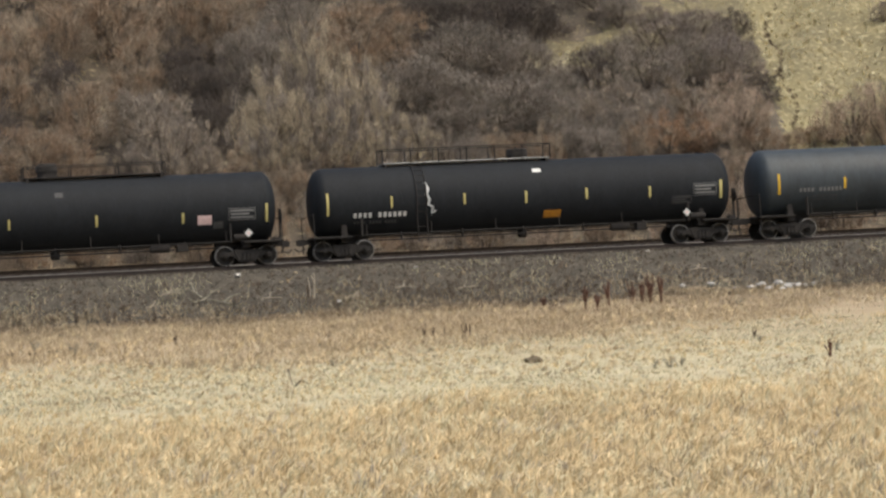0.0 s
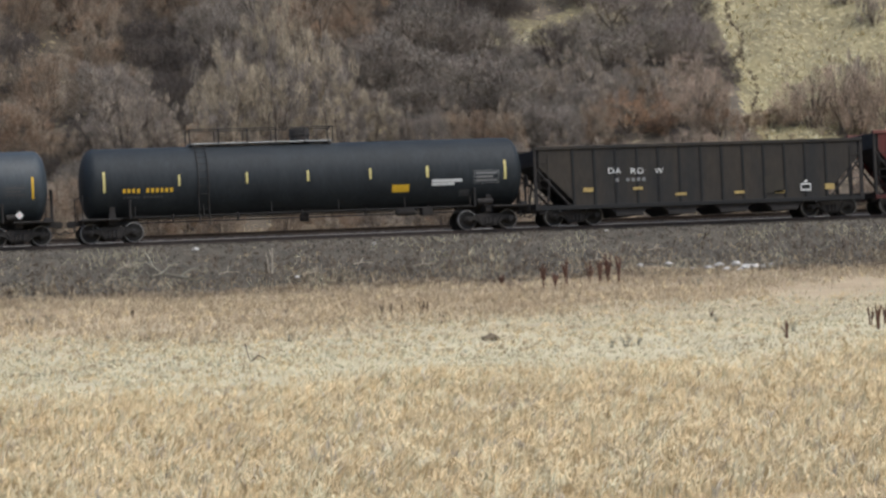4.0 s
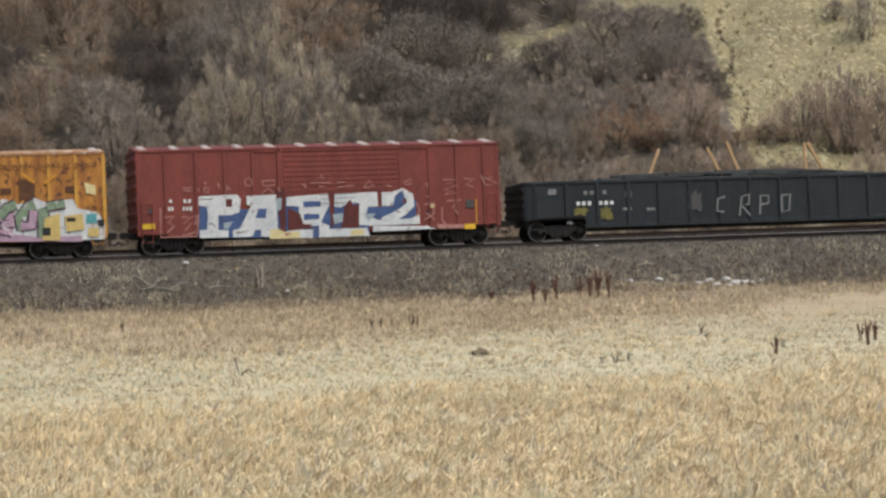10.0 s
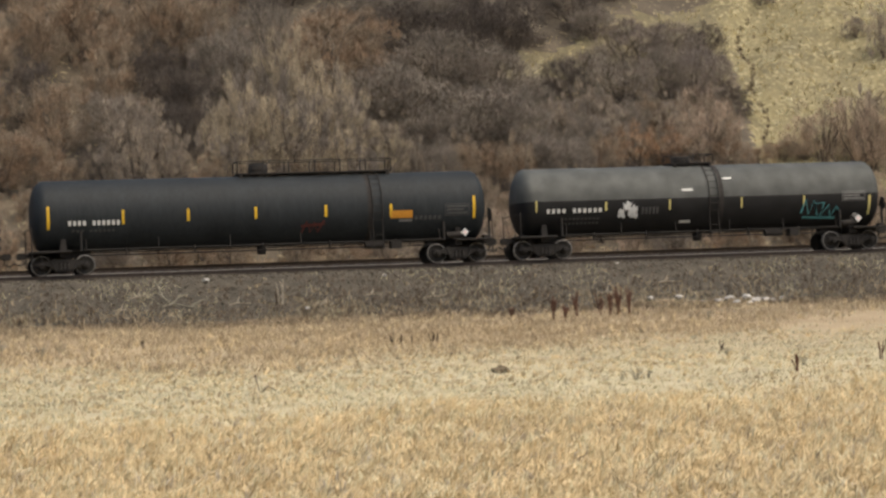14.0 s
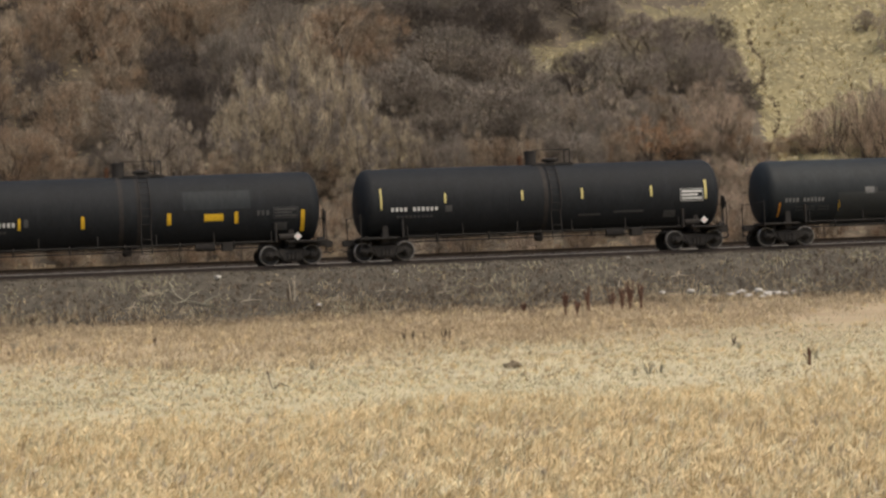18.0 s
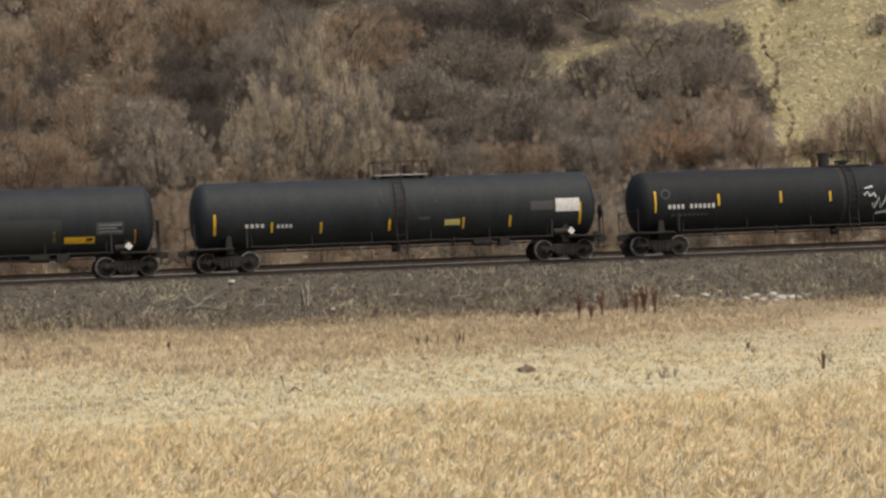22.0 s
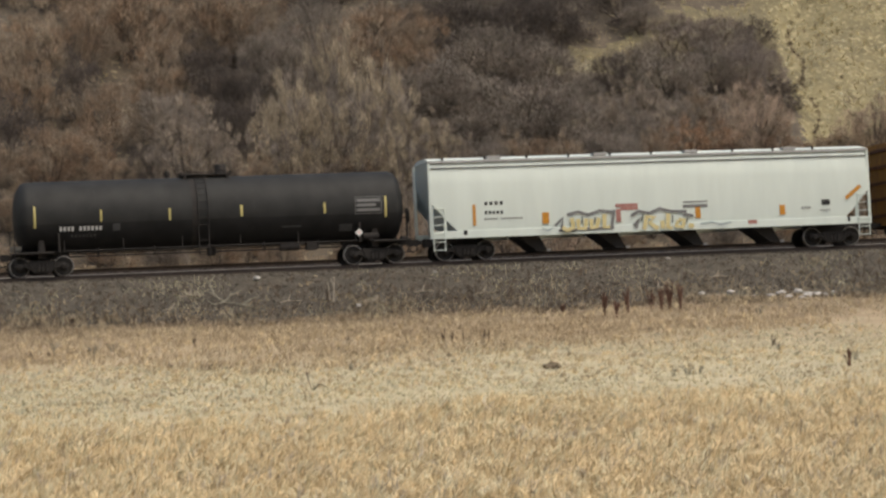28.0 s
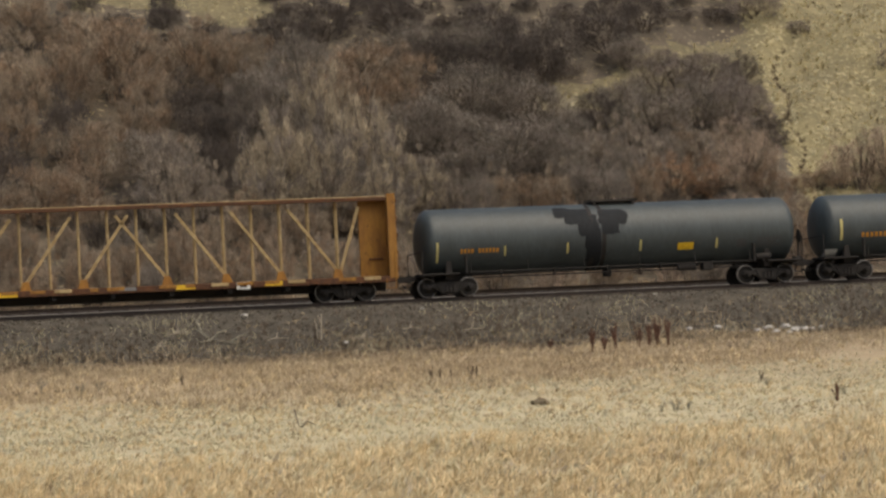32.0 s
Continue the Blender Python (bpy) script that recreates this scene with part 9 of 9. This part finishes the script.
def plant_brush(kind, x, y, h, w, seed):
    rnd = random.Random(seed)
    trunk, crown = rnd.choice(KINDS[kind])
    name, label = LABELS[kind]
    root = tagged(new(name), label, "tree" if name == "bare_tree" else "bush", "brush on the hillside")
    root.location = (x, y, float(land(x, y)) - 0.1)
    root.rotation_euler = (0, 0, rnd.uniform(0, 6.28))
    root.scale = (w, w, h)
    part("trunk", trunk, None, root)
    part("crown", crown, None, root)


# what stands on the hill: place, kind, height and width
PLANTS = []
PLANTS += [  # russet and tan trees
    (17.1, 39.8, "rust", 4.7, 6.6), (14.5, 36.6, "tan", 4.2, 4), (18.3, 35.1, "tan", 3.8, 4), (14.4, 25.9, "tan", 4.9, 4.4), (13.2, 29.4, "dark", 4, 2.9), (17.7, 30.5, "tan", 3.7, 4.2),
    (17.5, 26, "grey", 3.3, 4.7), (12.9, 22.6, "rust", 3.5, 4), (14.2, 20.9, "tan", 2.5, 3.6), (15.4, 20.9, "dark", 2.8, 2.1), (17.9, 20.9, "pale", 4.7, 5.2), (19.3, 20.9, "pale", 3.5, 3.3),
    (16.3, 20.9, "pale", 2.8, 3), (11.5, 34.5, "tan", 4.8, 4.6), (10.8, 29.6, "tan", 4.3, 4.8), (9.5, 24.9, "dark", 3.8, 4), (11.2, 22.6, "rust", 3.5, 3.9), (9, 33, "tan", 4.4, 4.9),
    (8.1, 21.4, "tan", 3.4, 3.6),
]
PLANTS += [  # the dark hollow, its shade put into the dark bushes' twig colour
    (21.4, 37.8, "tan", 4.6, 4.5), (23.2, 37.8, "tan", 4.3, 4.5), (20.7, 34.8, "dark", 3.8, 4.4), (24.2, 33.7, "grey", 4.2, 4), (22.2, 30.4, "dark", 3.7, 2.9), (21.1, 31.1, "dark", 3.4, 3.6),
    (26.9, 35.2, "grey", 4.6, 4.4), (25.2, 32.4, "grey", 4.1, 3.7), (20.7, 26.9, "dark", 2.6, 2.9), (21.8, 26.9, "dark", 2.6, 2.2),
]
PLANTS += [  # the tall tufted cottonwoods
    (26.1, 26, "tuft", 6.3, 4.8), (23.2, 21.7, "tuft", 5.7, 4), (27.8, 23.4, "tuft", 6.5, 4.7), (25.4, 20.8, "tuft", 5.1, 5.5), (22.4, 20.2, "tuft", 3.5, 3.3), (29.3, 22.5, "tuft", 4.2, 3.4),
    (26.8, 31.6, "tuft", 4.1, 3), (26.1, 20.2, "tan", 2.9, 3.4), (28.3, 20, "tuft", 3.8, 4), (30.8, 21.4, "tuft", 3.6, 3.7), (31.1, 24.5, "pale", 2.6, 2.9), (32, 20.8, "pale", 3.2, 2.2),
    (23.4, 19.7, "tan", 2.5, 3.6), (21.2, 19.7, "tan", 2.5, 2.4),
]
PLANTS += [  # the russet crest
    (30.7, 34.8, "rust", 4.2, 5.5), (33.1, 35.5, "rust", 3.6, 3.8), (32.2, 33.3, "rust", 2.5, 3.7), (28.9, 32.9, "tan", 3.1, 3.4), (35.9, 37.7, "dark", 3.6, 5.3), (34.4, 35.6, "dark", 2.5, 3.1),
    (39.2, 36.1, "dark", 3.6, 5.2), (41.7, 36.7, "dark", 3.3, 3.9), (38.2, 39.1, "grey", 3.3, 4.6),
]
PLANTS += [  # grey domes
    (36.2, 31.8, "grey", 3.9, 6.4), (39.1, 31.2, "grey", 3.9, 5.8), (32.3, 27.8, "grey", 4.1, 5.9), (33.4, 26.9, "grey", 3.7, 4.6), (36.6, 25.9, "grey", 4, 6.8), (30.7, 27.1, "grey", 3, 3.6),
    (34.1, 24.7, "grey", 3, 4.8), (38.5, 25.1, "grey", 4, 4.9), (37.5, 24.2, "grey", 2.7, 3.5), (33.3, 20.6, "grey", 3.2, 2.5), (40.6, 28.7, "grey", 2.4, 3),
]
PLANTS += [  # the foot of the hill
    (34.7, 21, "tan", 2.9, 2.5), (36.1, 20.8, "rust", 2.9, 3.1), (37.6, 21.2, "tan", 3.3, 2.5), (39.4, 22.4, "grey", 3.3, 3.5), (40.5, 21.1, "grey", 3.3, 2.8), (42.4, 21.7, "tan", 3, 2.6),
]
PLANTS += [  # brush below the open grass
    (43.2, 30.7, "dark", 2.8, 3.4), (43.6, 26.6, "pale", 3.4, 3.6), (41.5, 26.2, "pale", 3.1, 3.3), (45.5, 33.9, "grey", 2.5, 4.2), (49.6, 37.5, "lilac", 2.8, 5.4), (52.1, 38.4, "lilac", 2.1, 4),
    (45.9, 29.4, "grey", 3.3, 5.1), (51.4, 32.7, "lilac", 3.6, 4.5), (49.4, 32.4, "grey", 3.2, 3.8), (54.3, 37.9, "dark", 2.1, 2.5), (52.7, 35.8, "lilac", 2.2, 2.9), (53.7, 34.4, "lilac", 2.2, 2.1),
]
PLANTS += [  # scrub at the edge of the open grass
    (46.7, 26.8, "tan", 2.4, 2.7), (47.6, 26, "pale", 2.8, 2), (44.8, 25, "grey", 2.7, 2.6), (49.2, 26.5, "pink", 3.1, 3.3), (43.1, 23.9, "pale", 3, 2.9), (44.7, 23.3, "orange", 2.4, 3.6),
    (46.1, 22.5, "orange", 2.3, 2.9), (48.5, 22.5, "pink", 3.4, 3.2), (50.1, 24.5, "pink", 3.1, 2.3), (47.3, 22.2, "pink", 2.7, 2.9), (49.3, 21.7, "tan", 2.3, 2.6), (42, 23.3, "grey", 3, 2.9),
]
PLANTS += [  # pink-brown brush behind the track
    (55.4, 23.1, "pink", 3.4, 4.1), (56.7, 22.3, "pink", 4.1, 3.4), (59, 22, "pink", 4.5, 3.8), (57.6, 22.2, "pink", 4.1, 3.4), (60.4, 21.8, "pink", 4.5, 4.1), (54.3, 23.4, "pink", 2.6, 3),
    (58, 23.3, "pale", 4.5, 2.3), (53.4, 24.5, "tan", 1.4, 2.7), (51.3, 22.7, "tan", 1.2, 2.6),
]
PLANTS += [  # the upper hill
    (13.1, 45.8, "tan", 3.7, 4.7), (16.2, 41.8, "rust", 4.7, 5.6), (18.7, 41.1, "tan", 4, 4.6), (21.7, 39, "tan", 4.3, 4.5), (24.3, 39.2, "tan", 4, 4.9), (21, 46.4, "dark", 1.9, 1.8),
    (28.2, 44.2, "dark", 3.4, 3.6), (30.7, 46.1, "dark", 3.4, 4.8), (35, 45.1, "dark", 3.1, 4.8), (34.9, 39.9, "grey", 3, 3.9), (39.8, 40.7, "dark", 4.1, 5.4), (41.9, 37.4, "dark", 4.4, 5.3),
    (47.5, 43.2, "dark", 3.5, 4.8), (50.7, 45, "dark", 2.5, 4.1), (58.8, 47.9, "lilac", 1.6, 4.3), (48.1, 40.7, "grey", 2.3, 2.9), (50.1, 40.4, "lilac", 1.7, 2.6), (60.9, 45.6, "lilac", 1, 1.9),
]


def plant_hill():
    rnd = random.Random(5)
    for i, (x, y, kind, h, w) in enumerate(PLANTS):
        plant_brush(kind, x, y, h * rnd.uniform(0.95, 1.08), w * rnd.uniform(0.98, 1.12), i)
    # low growth that fills the ground between them, dark bushes for shaded gaps
    k = 1000
    y = 11.5
    while y < 62:
        d = y + 111
        x = d * math.tan(radians(2.6)) + rnd.uniform(0, 2)
        while x < d * math.tan(radians(25.0)):
            px, py = x + rnd.uniform(-0.8, 0.8), y + rnd.uniform(-0.6, 0.6)
            qx, qy = px + rnd.uniform(-0.6, 0.6), py + rnd.uniform(-0.6, 0.6)
            kind = min(PLANTS, key=lambda s: (s[0] - qx) ** 2 + 0.8 * (s[1] - qy) ** 2)[2]
            if py < 19:
                kind = {"tuft": "tan", "pale": "tan", "dark": "grey"}.get(kind, kind) if rnd.random() < (0.75 if px < 22 else 0.35) else rnd.choice(("tan", "pink", "pale") if px > 22 else ("tan", "rust"))
                tall_ = 1.3 if 50.5 < px < 54.5 else rnd.uniform(1.8, 3.0)
                plant_brush(kind, px, py, tall_, rnd.uniform(2.0, 2.9), k)
            elif float(open_slope(px, py)) < 0.5 and not (kind == "tuft" and py > 26) and (rnd.random() < 0.55 or py > 46):
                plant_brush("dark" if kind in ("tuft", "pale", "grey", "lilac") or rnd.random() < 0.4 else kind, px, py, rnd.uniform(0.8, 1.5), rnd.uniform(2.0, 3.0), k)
            k += 1
            x += 2.5 * rnd.uniform(0.8, 1.25)
        y += 1.7 if y < 19 else 2.5


plant_hill()


# ---- weeds, rocks and litter, one by one ----
def weed(name, label, category, x, y, h, stems, lean, mat, head=0.0, seed=0, r=0.010, group=""):
    """A clump of dead stems, with seed heads where head is set."""
    rnd = random.Random(seed)
    z = float(land(x, y)) - 0.03
    root = tagged(new(name), label, category, group)
    root.location = (x, y, z)
    for i in range(stems):
        a = rnd.uniform(0, 6.28)
        d = rnd.uniform(0.2, 1.0) * lean
        hh = h * rnd.uniform(0.65, 1.0)
        p = [(0.05 * math.cos(a), 0.05 * math.sin(a), 0), (d * 0.4 * math.cos(a), d * 0.4 * math.sin(a), hh * 0.55), (d * math.cos(a), d * math.sin(a), hh)]
        s = Shape().tube(p, r, 5, r1=r * 0.5)
        if head:
            for j in range(9):
                w = 0.45 + 0.55 * j / 8
                c = Vector(p[1]).lerp(Vector(p[2]), max(0, (w - 0.5) * 2))
                s.lathe([(-0.035, 0.004), (0.0, head * (1.15 - 0.6 * (w - 0.45)) * rnd.uniform(0.7, 1.2)), (0.04, 0.004)], "z", 5, (c.x + rnd.uniform(-0.01, 0.01), c.y, c.z))
        else:
            for j in range(3):
                c = Vector(p[1]).lerp(Vector(p[2]), rnd.uniform(0, 0.9))
                b = rnd.uniform(0, 6.28)
                l = rnd.uniform(0.08, 0.22) * h
                s.tube([c, (c.x + l * 0.7 * math.cos(b), c.y + l * 0.7 * math.sin(b), c.z + l * 0.7)], r * 0.6, 4, r1=r * 0.3)
        tagged(part("stem", s, mat, root), kind="stuff")


for i, (x, y, h, n) in enumerate([(29.10, -12.7, 1.0, 6), (30.32, -11.8, 1.1, 7), (31.61, -10.7, 0.95, 5), (31.95, -11.0, 1.0, 7), (32.32, -10.9, 1.25, 8), (32.66, -11.2, 1.2, 7), (28.35, -9.4, 0.5, 4), (29.40, -13.3, 0.7, 5)]):
    weed("dock_plant", "dead reddish-brown dock stalks with dense seed heads", "weed", x, y, h, n + 2, 0.19, DOCK, 0.036, i, 0.011, "dock stalks at the bank foot")
for i, (x, y, h) in enumerate([(19.48, -26.8, 0.6), (19.87, -26.3, 0.45), (20.22, -26.4, 0.5), (20.83, -26.6, 0.55), (21.1, -26.1, 0.5), (12.15, -20.9, 0.45), (11.43, -6.9, 0.7), (11.71, -6.9, 0.6), (20.43, -7.8, 0.7), (28.27, -33.5, 0.35)]):
    weed("dead_weed", "thin dead brown weed stems in the grass", "weed", x, y, h, 3, 0.12, SOILSTEM, 0.016, 40 + i, 0.010, "dead weeds")
for i, (x, y, h) in enumerate([(8.99, -5.2, 0.7), (16.75, -5.6, 0.5), (27.21, -5.8, 0.75), (25.52, -5.9, 0.6), (24.25, -5.5, 0.6), (30.54, -5.5, 0.7), (41.03, -5.2, 0.7), (10.85, -4.8, 0.5), (22.6, -6.3, 0.5), (18.1, -6.2, 0.55)]):
    weed("dead_weed", "sparse dead weed on the ballast bank", "weed", x, y, h, 4, 0.18, DEADSTEM, 0.0, 60 + i, 0.010, "dead weeds")
for i, (x, y, h, n) in enumerate([(30.39, -41.3, 0.75, 8), (30.87, -39.7, 0.55, 6), (31.46, -39.4, 0.6, 6), (26.81, -43.4, 0.5, 6)]):
    weed("dead_weed", "brown dead weed clump standing in the pale grass", "weed", x, y, h, n + 2, 0.16, DOCK, 0.014, 80 + i, 0.011, "dead weeds")
for i, (x, y, h, n) in enumerate([(6.6, -21.5, 0.35, 9), (7.2, -22.3, 0.3, 8), (7.9, -22.0, 0.32, 9), (8.6, -21.2, 0.3, 8), (9.3, -6.6, 0.5, 9), (10.3, -6.3, 0.45, 8), (8.0, -6.8, 0.5, 9), (12.4, -6.4, 0.4, 7), (13.4, -6.7, 0.45, 8)]):
    weed("dead_weed", "low dark thicket of dead weeds in the brown grass", "weed", x, y, h, n, 0.3, SOILSTEM, 0.0, 140 + i, 0.010, "dead weeds")
for i, (x, y, h, n) in enumerate([(22.64, -42.2, 0.36, 14), (22.2, -42.3, 0.28, 10), (23.01, -42.0, 0.32, 12), (34.18, -16.0, 0.45, 14), (27.91, -35.0, 0.28, 10), (14.94, -34.2, 0.26, 9), (27.79, -41.4, 0.36, 12), (7.54, -18.9, 0.5, 14), (8.56, -22.2, 0.5, 14), (17.8, -28.2, 0.25, 8), (15.92, -27.0, 0.25, 8), (9.4, -20.6, 0.4, 12)]):
    weed("sage_clump", "grey-green sage clump in the straw field", "weed", x, y, h, n, h * 0.7, SAGEBUSH, 0.0, 100 + i, 0.008, "sage clumps")


rnd_bank = random.Random(31)
for i in range(34):
    x, y = rnd_bank.uniform(7, 45), rnd_bank.uniform(-7.4, -4.4)
    weed("dead_weed", "thin dead weed stems at the foot of the bank", "weed", x, y, rnd_bank.uniform(0.3, 0.75), rnd_bank.randint(2, 5), 0.15, rnd_bank.choice((SOILSTEM, DEADSTEM, DEADSTEM)), 0.0, 200 + i, 0.009, "dead weeds")


def rock(x, y, r, seed, mat=None, label="pale limestone rock at the bank foot", lift=0.3):
    rnd = random.Random(seed)
    bm = bmesh.new()
    bmesh.ops.create_icosphere(bm, subdivisions=2, radius=1.0)
    off = Vector((rnd.uniform(0, 50), rnd.uniform(0, 50), 0))
    for v in bm.verts:
        k = 0.75 + 0.5 * noise.noise(v.co * 1.3 + off)
        v.co = Vector((v.co.x * r * k * rnd.uniform(1.2, 1.25), v.co.y * r * k, v.co.z * r * k * 0.65))
    me = bpy.data.meshes.new("rock")
    bm.to_mesh(me)
    bm.free()
    me.materials.append(mat or PALE_STONE)
    ob = tagged(new("rock", me), label, "rock", "pale rocks")
    ob.location = (x, y, float(land(x, y)) + r * lift)


for i, (x, y, r) in enumerate([(17.22, -3.2, 0.13), (24.69, -3.2, 0.08), (35.19, -6.3, 0.12), (36.47, -6.3, 0.14), (37.87, -7.2, 0.16), (38.46, -6.7, 0.18), (38.47, -7.7, 0.14), (39.35, -6.5, 0.16), (39.36, -7.5, 0.18), (39.91, -7.2, 0.15), (38.88, -8.1, 0.13), (40.88, -6.6, 0.12), (37.3, -6.9, 0.10), (40.3, -7.0, 0.10), (34.97, -2.7, 0.07), (20.84, -5.9, 0.10)]):
    rock(x, y, r * 1.35, i, lift=0.55)
rock(20.2, -37.2, 0.30, 77, MOUND, "low dark earth mound in the grass", 0.1)


def dead_branch(name, label, runs, r, mat):
    """A fallen branch; runs are lines of (x, y, height over the ground)."""
    x0, y0, h0 = runs[0][0]
    root = tagged(new(name), label, "branch")
    z0 = float(land(x0, y0))
    root.location = (x0, y0, z0)
    for run in runs:
        s = Shape().tube([(x - x0, y - y0, float(land(x, y)) + h - z0) for x, y, h in run], r, 6, r1=r * 0.5)
        part("limb", s, mat, root)


dead_branch("fallen_branch", "weathered grey branch fallen on the ballast bank", [[(14.95, -4.0, 0.55), (15.10, -4.3, 0.45), (15.2, -4.9, 0.30), (15.5, -5.1, 0.12), (16.24, -5.3, 0.08), (17.3, -5.6, 0.05)], [(15.5, -5.1, 0.1), (15.9, -4.9, 0.28), (16.3, -4.7, 0.34)], [(15.5, -5.1, 0.1), (15.1, -5.2, 0.05), (14.9, -5.1, 0.2)], [(16.24, -5.3, 0.08), (16.7, -5.1, 0.22), (17.0, -5.0, 0.2)], [(15.12, -4.3, 0.55), (15.35, -4.2, 0.75)], [(15.2, -4.9, 0.3), (14.8, -4.8, 0.5)], [(16.0, -5.25, 0.1), (16.5, -5.5, 0.06), (17.0, -5.9, 0.1)]], 0.034, SAGEBUSH)
for i, (x, y) in enumerate([(13.1, -5.4), (13.9, -4.4), (17.8, -5.2), (21.3, -5.6), (23.4, -4.9), (25.9, -5.2), (33.2, -5.6), (36.1, -4.8)]):
    dead_branch("broken_stalk", "short bleached stalk lying on the ballast", [[(x, y, 0.05), (x + 0.35, y - 0.1, 0.16), (x + 0.7 + 0.1 * (i % 3), y - 0.05, 0.10)], [(x + 0.3, y - 0.1, 0.14), (x + 0.42, y, 0.36)]], 0.022, PALESTEM)
dead_branch("bleached_stalk", "two bleached pale stalks standing on the bank", [[(19.83, -5.2, -0.05), (19.80, -5.2, 0.55), (19.74, -5.2, 0.8)], [(19.95, -5.3, -0.05), (20.0, -5.3, 0.7), (20.02, -5.3, 1.0)], [(20.0, -5.3, 0.65), (19.86, -5.3, 0.95)]], 0.026, PALESTEM)
dead_branch("fallen_twig", "thin dark twig lying in the pale grass", [[(12.5, -40.5, 0.42), (12.35, -41.6, 0.22), (12.23, -42.6, 0.1)], [(12.3, -42.5, 0.08), (12.45, -42.5, 0.22), (12.7, -42.4, 0.1)]], 0.022, SOILSTEM)

# the thin growth along the gully of the open slope, and the lone bare shrubs
tuft_field("gully_weeds", "dark dead weeds along the gully of the open slope", [SOILSTEM, DEADSTEM], [0.6, 0.4], 130000, 25, 46.5, lambda x, y: np.where(np.abs(x - gully_line(y)) < 0.10 + 0.06 * wave(x * 3, y * 2), 0.9, 0.0), 0.20, 6, 0.035, 55)
plant_brush("pale", 64.6, 35.8, 3.4, 2.0, 950)
plant_brush("pale", 64.4, 39.3, 1.7, 1.8, 951)


# ---- what moves: the whole train rolls to the left, and its wheels turn ----
def motions():
    for root, mid in CARS:
        walk(root, [(t, pose(mid - run, 0, 0)) for t, run in RUN])
    times = [i / 30 for i in range(961)]
    rolled = np.interp(times, [t for t, run in RUN], [run for t, run in RUN])
    turns = [(t, math.degrees(run / 0.42)) for t, run in zip(times, rolled)]
    for wheels, x in AXLES:
        walk(wheels, [(t, pose(x, 0, 0.42, 0, -a, 0)) for t, a in turns])


motions()
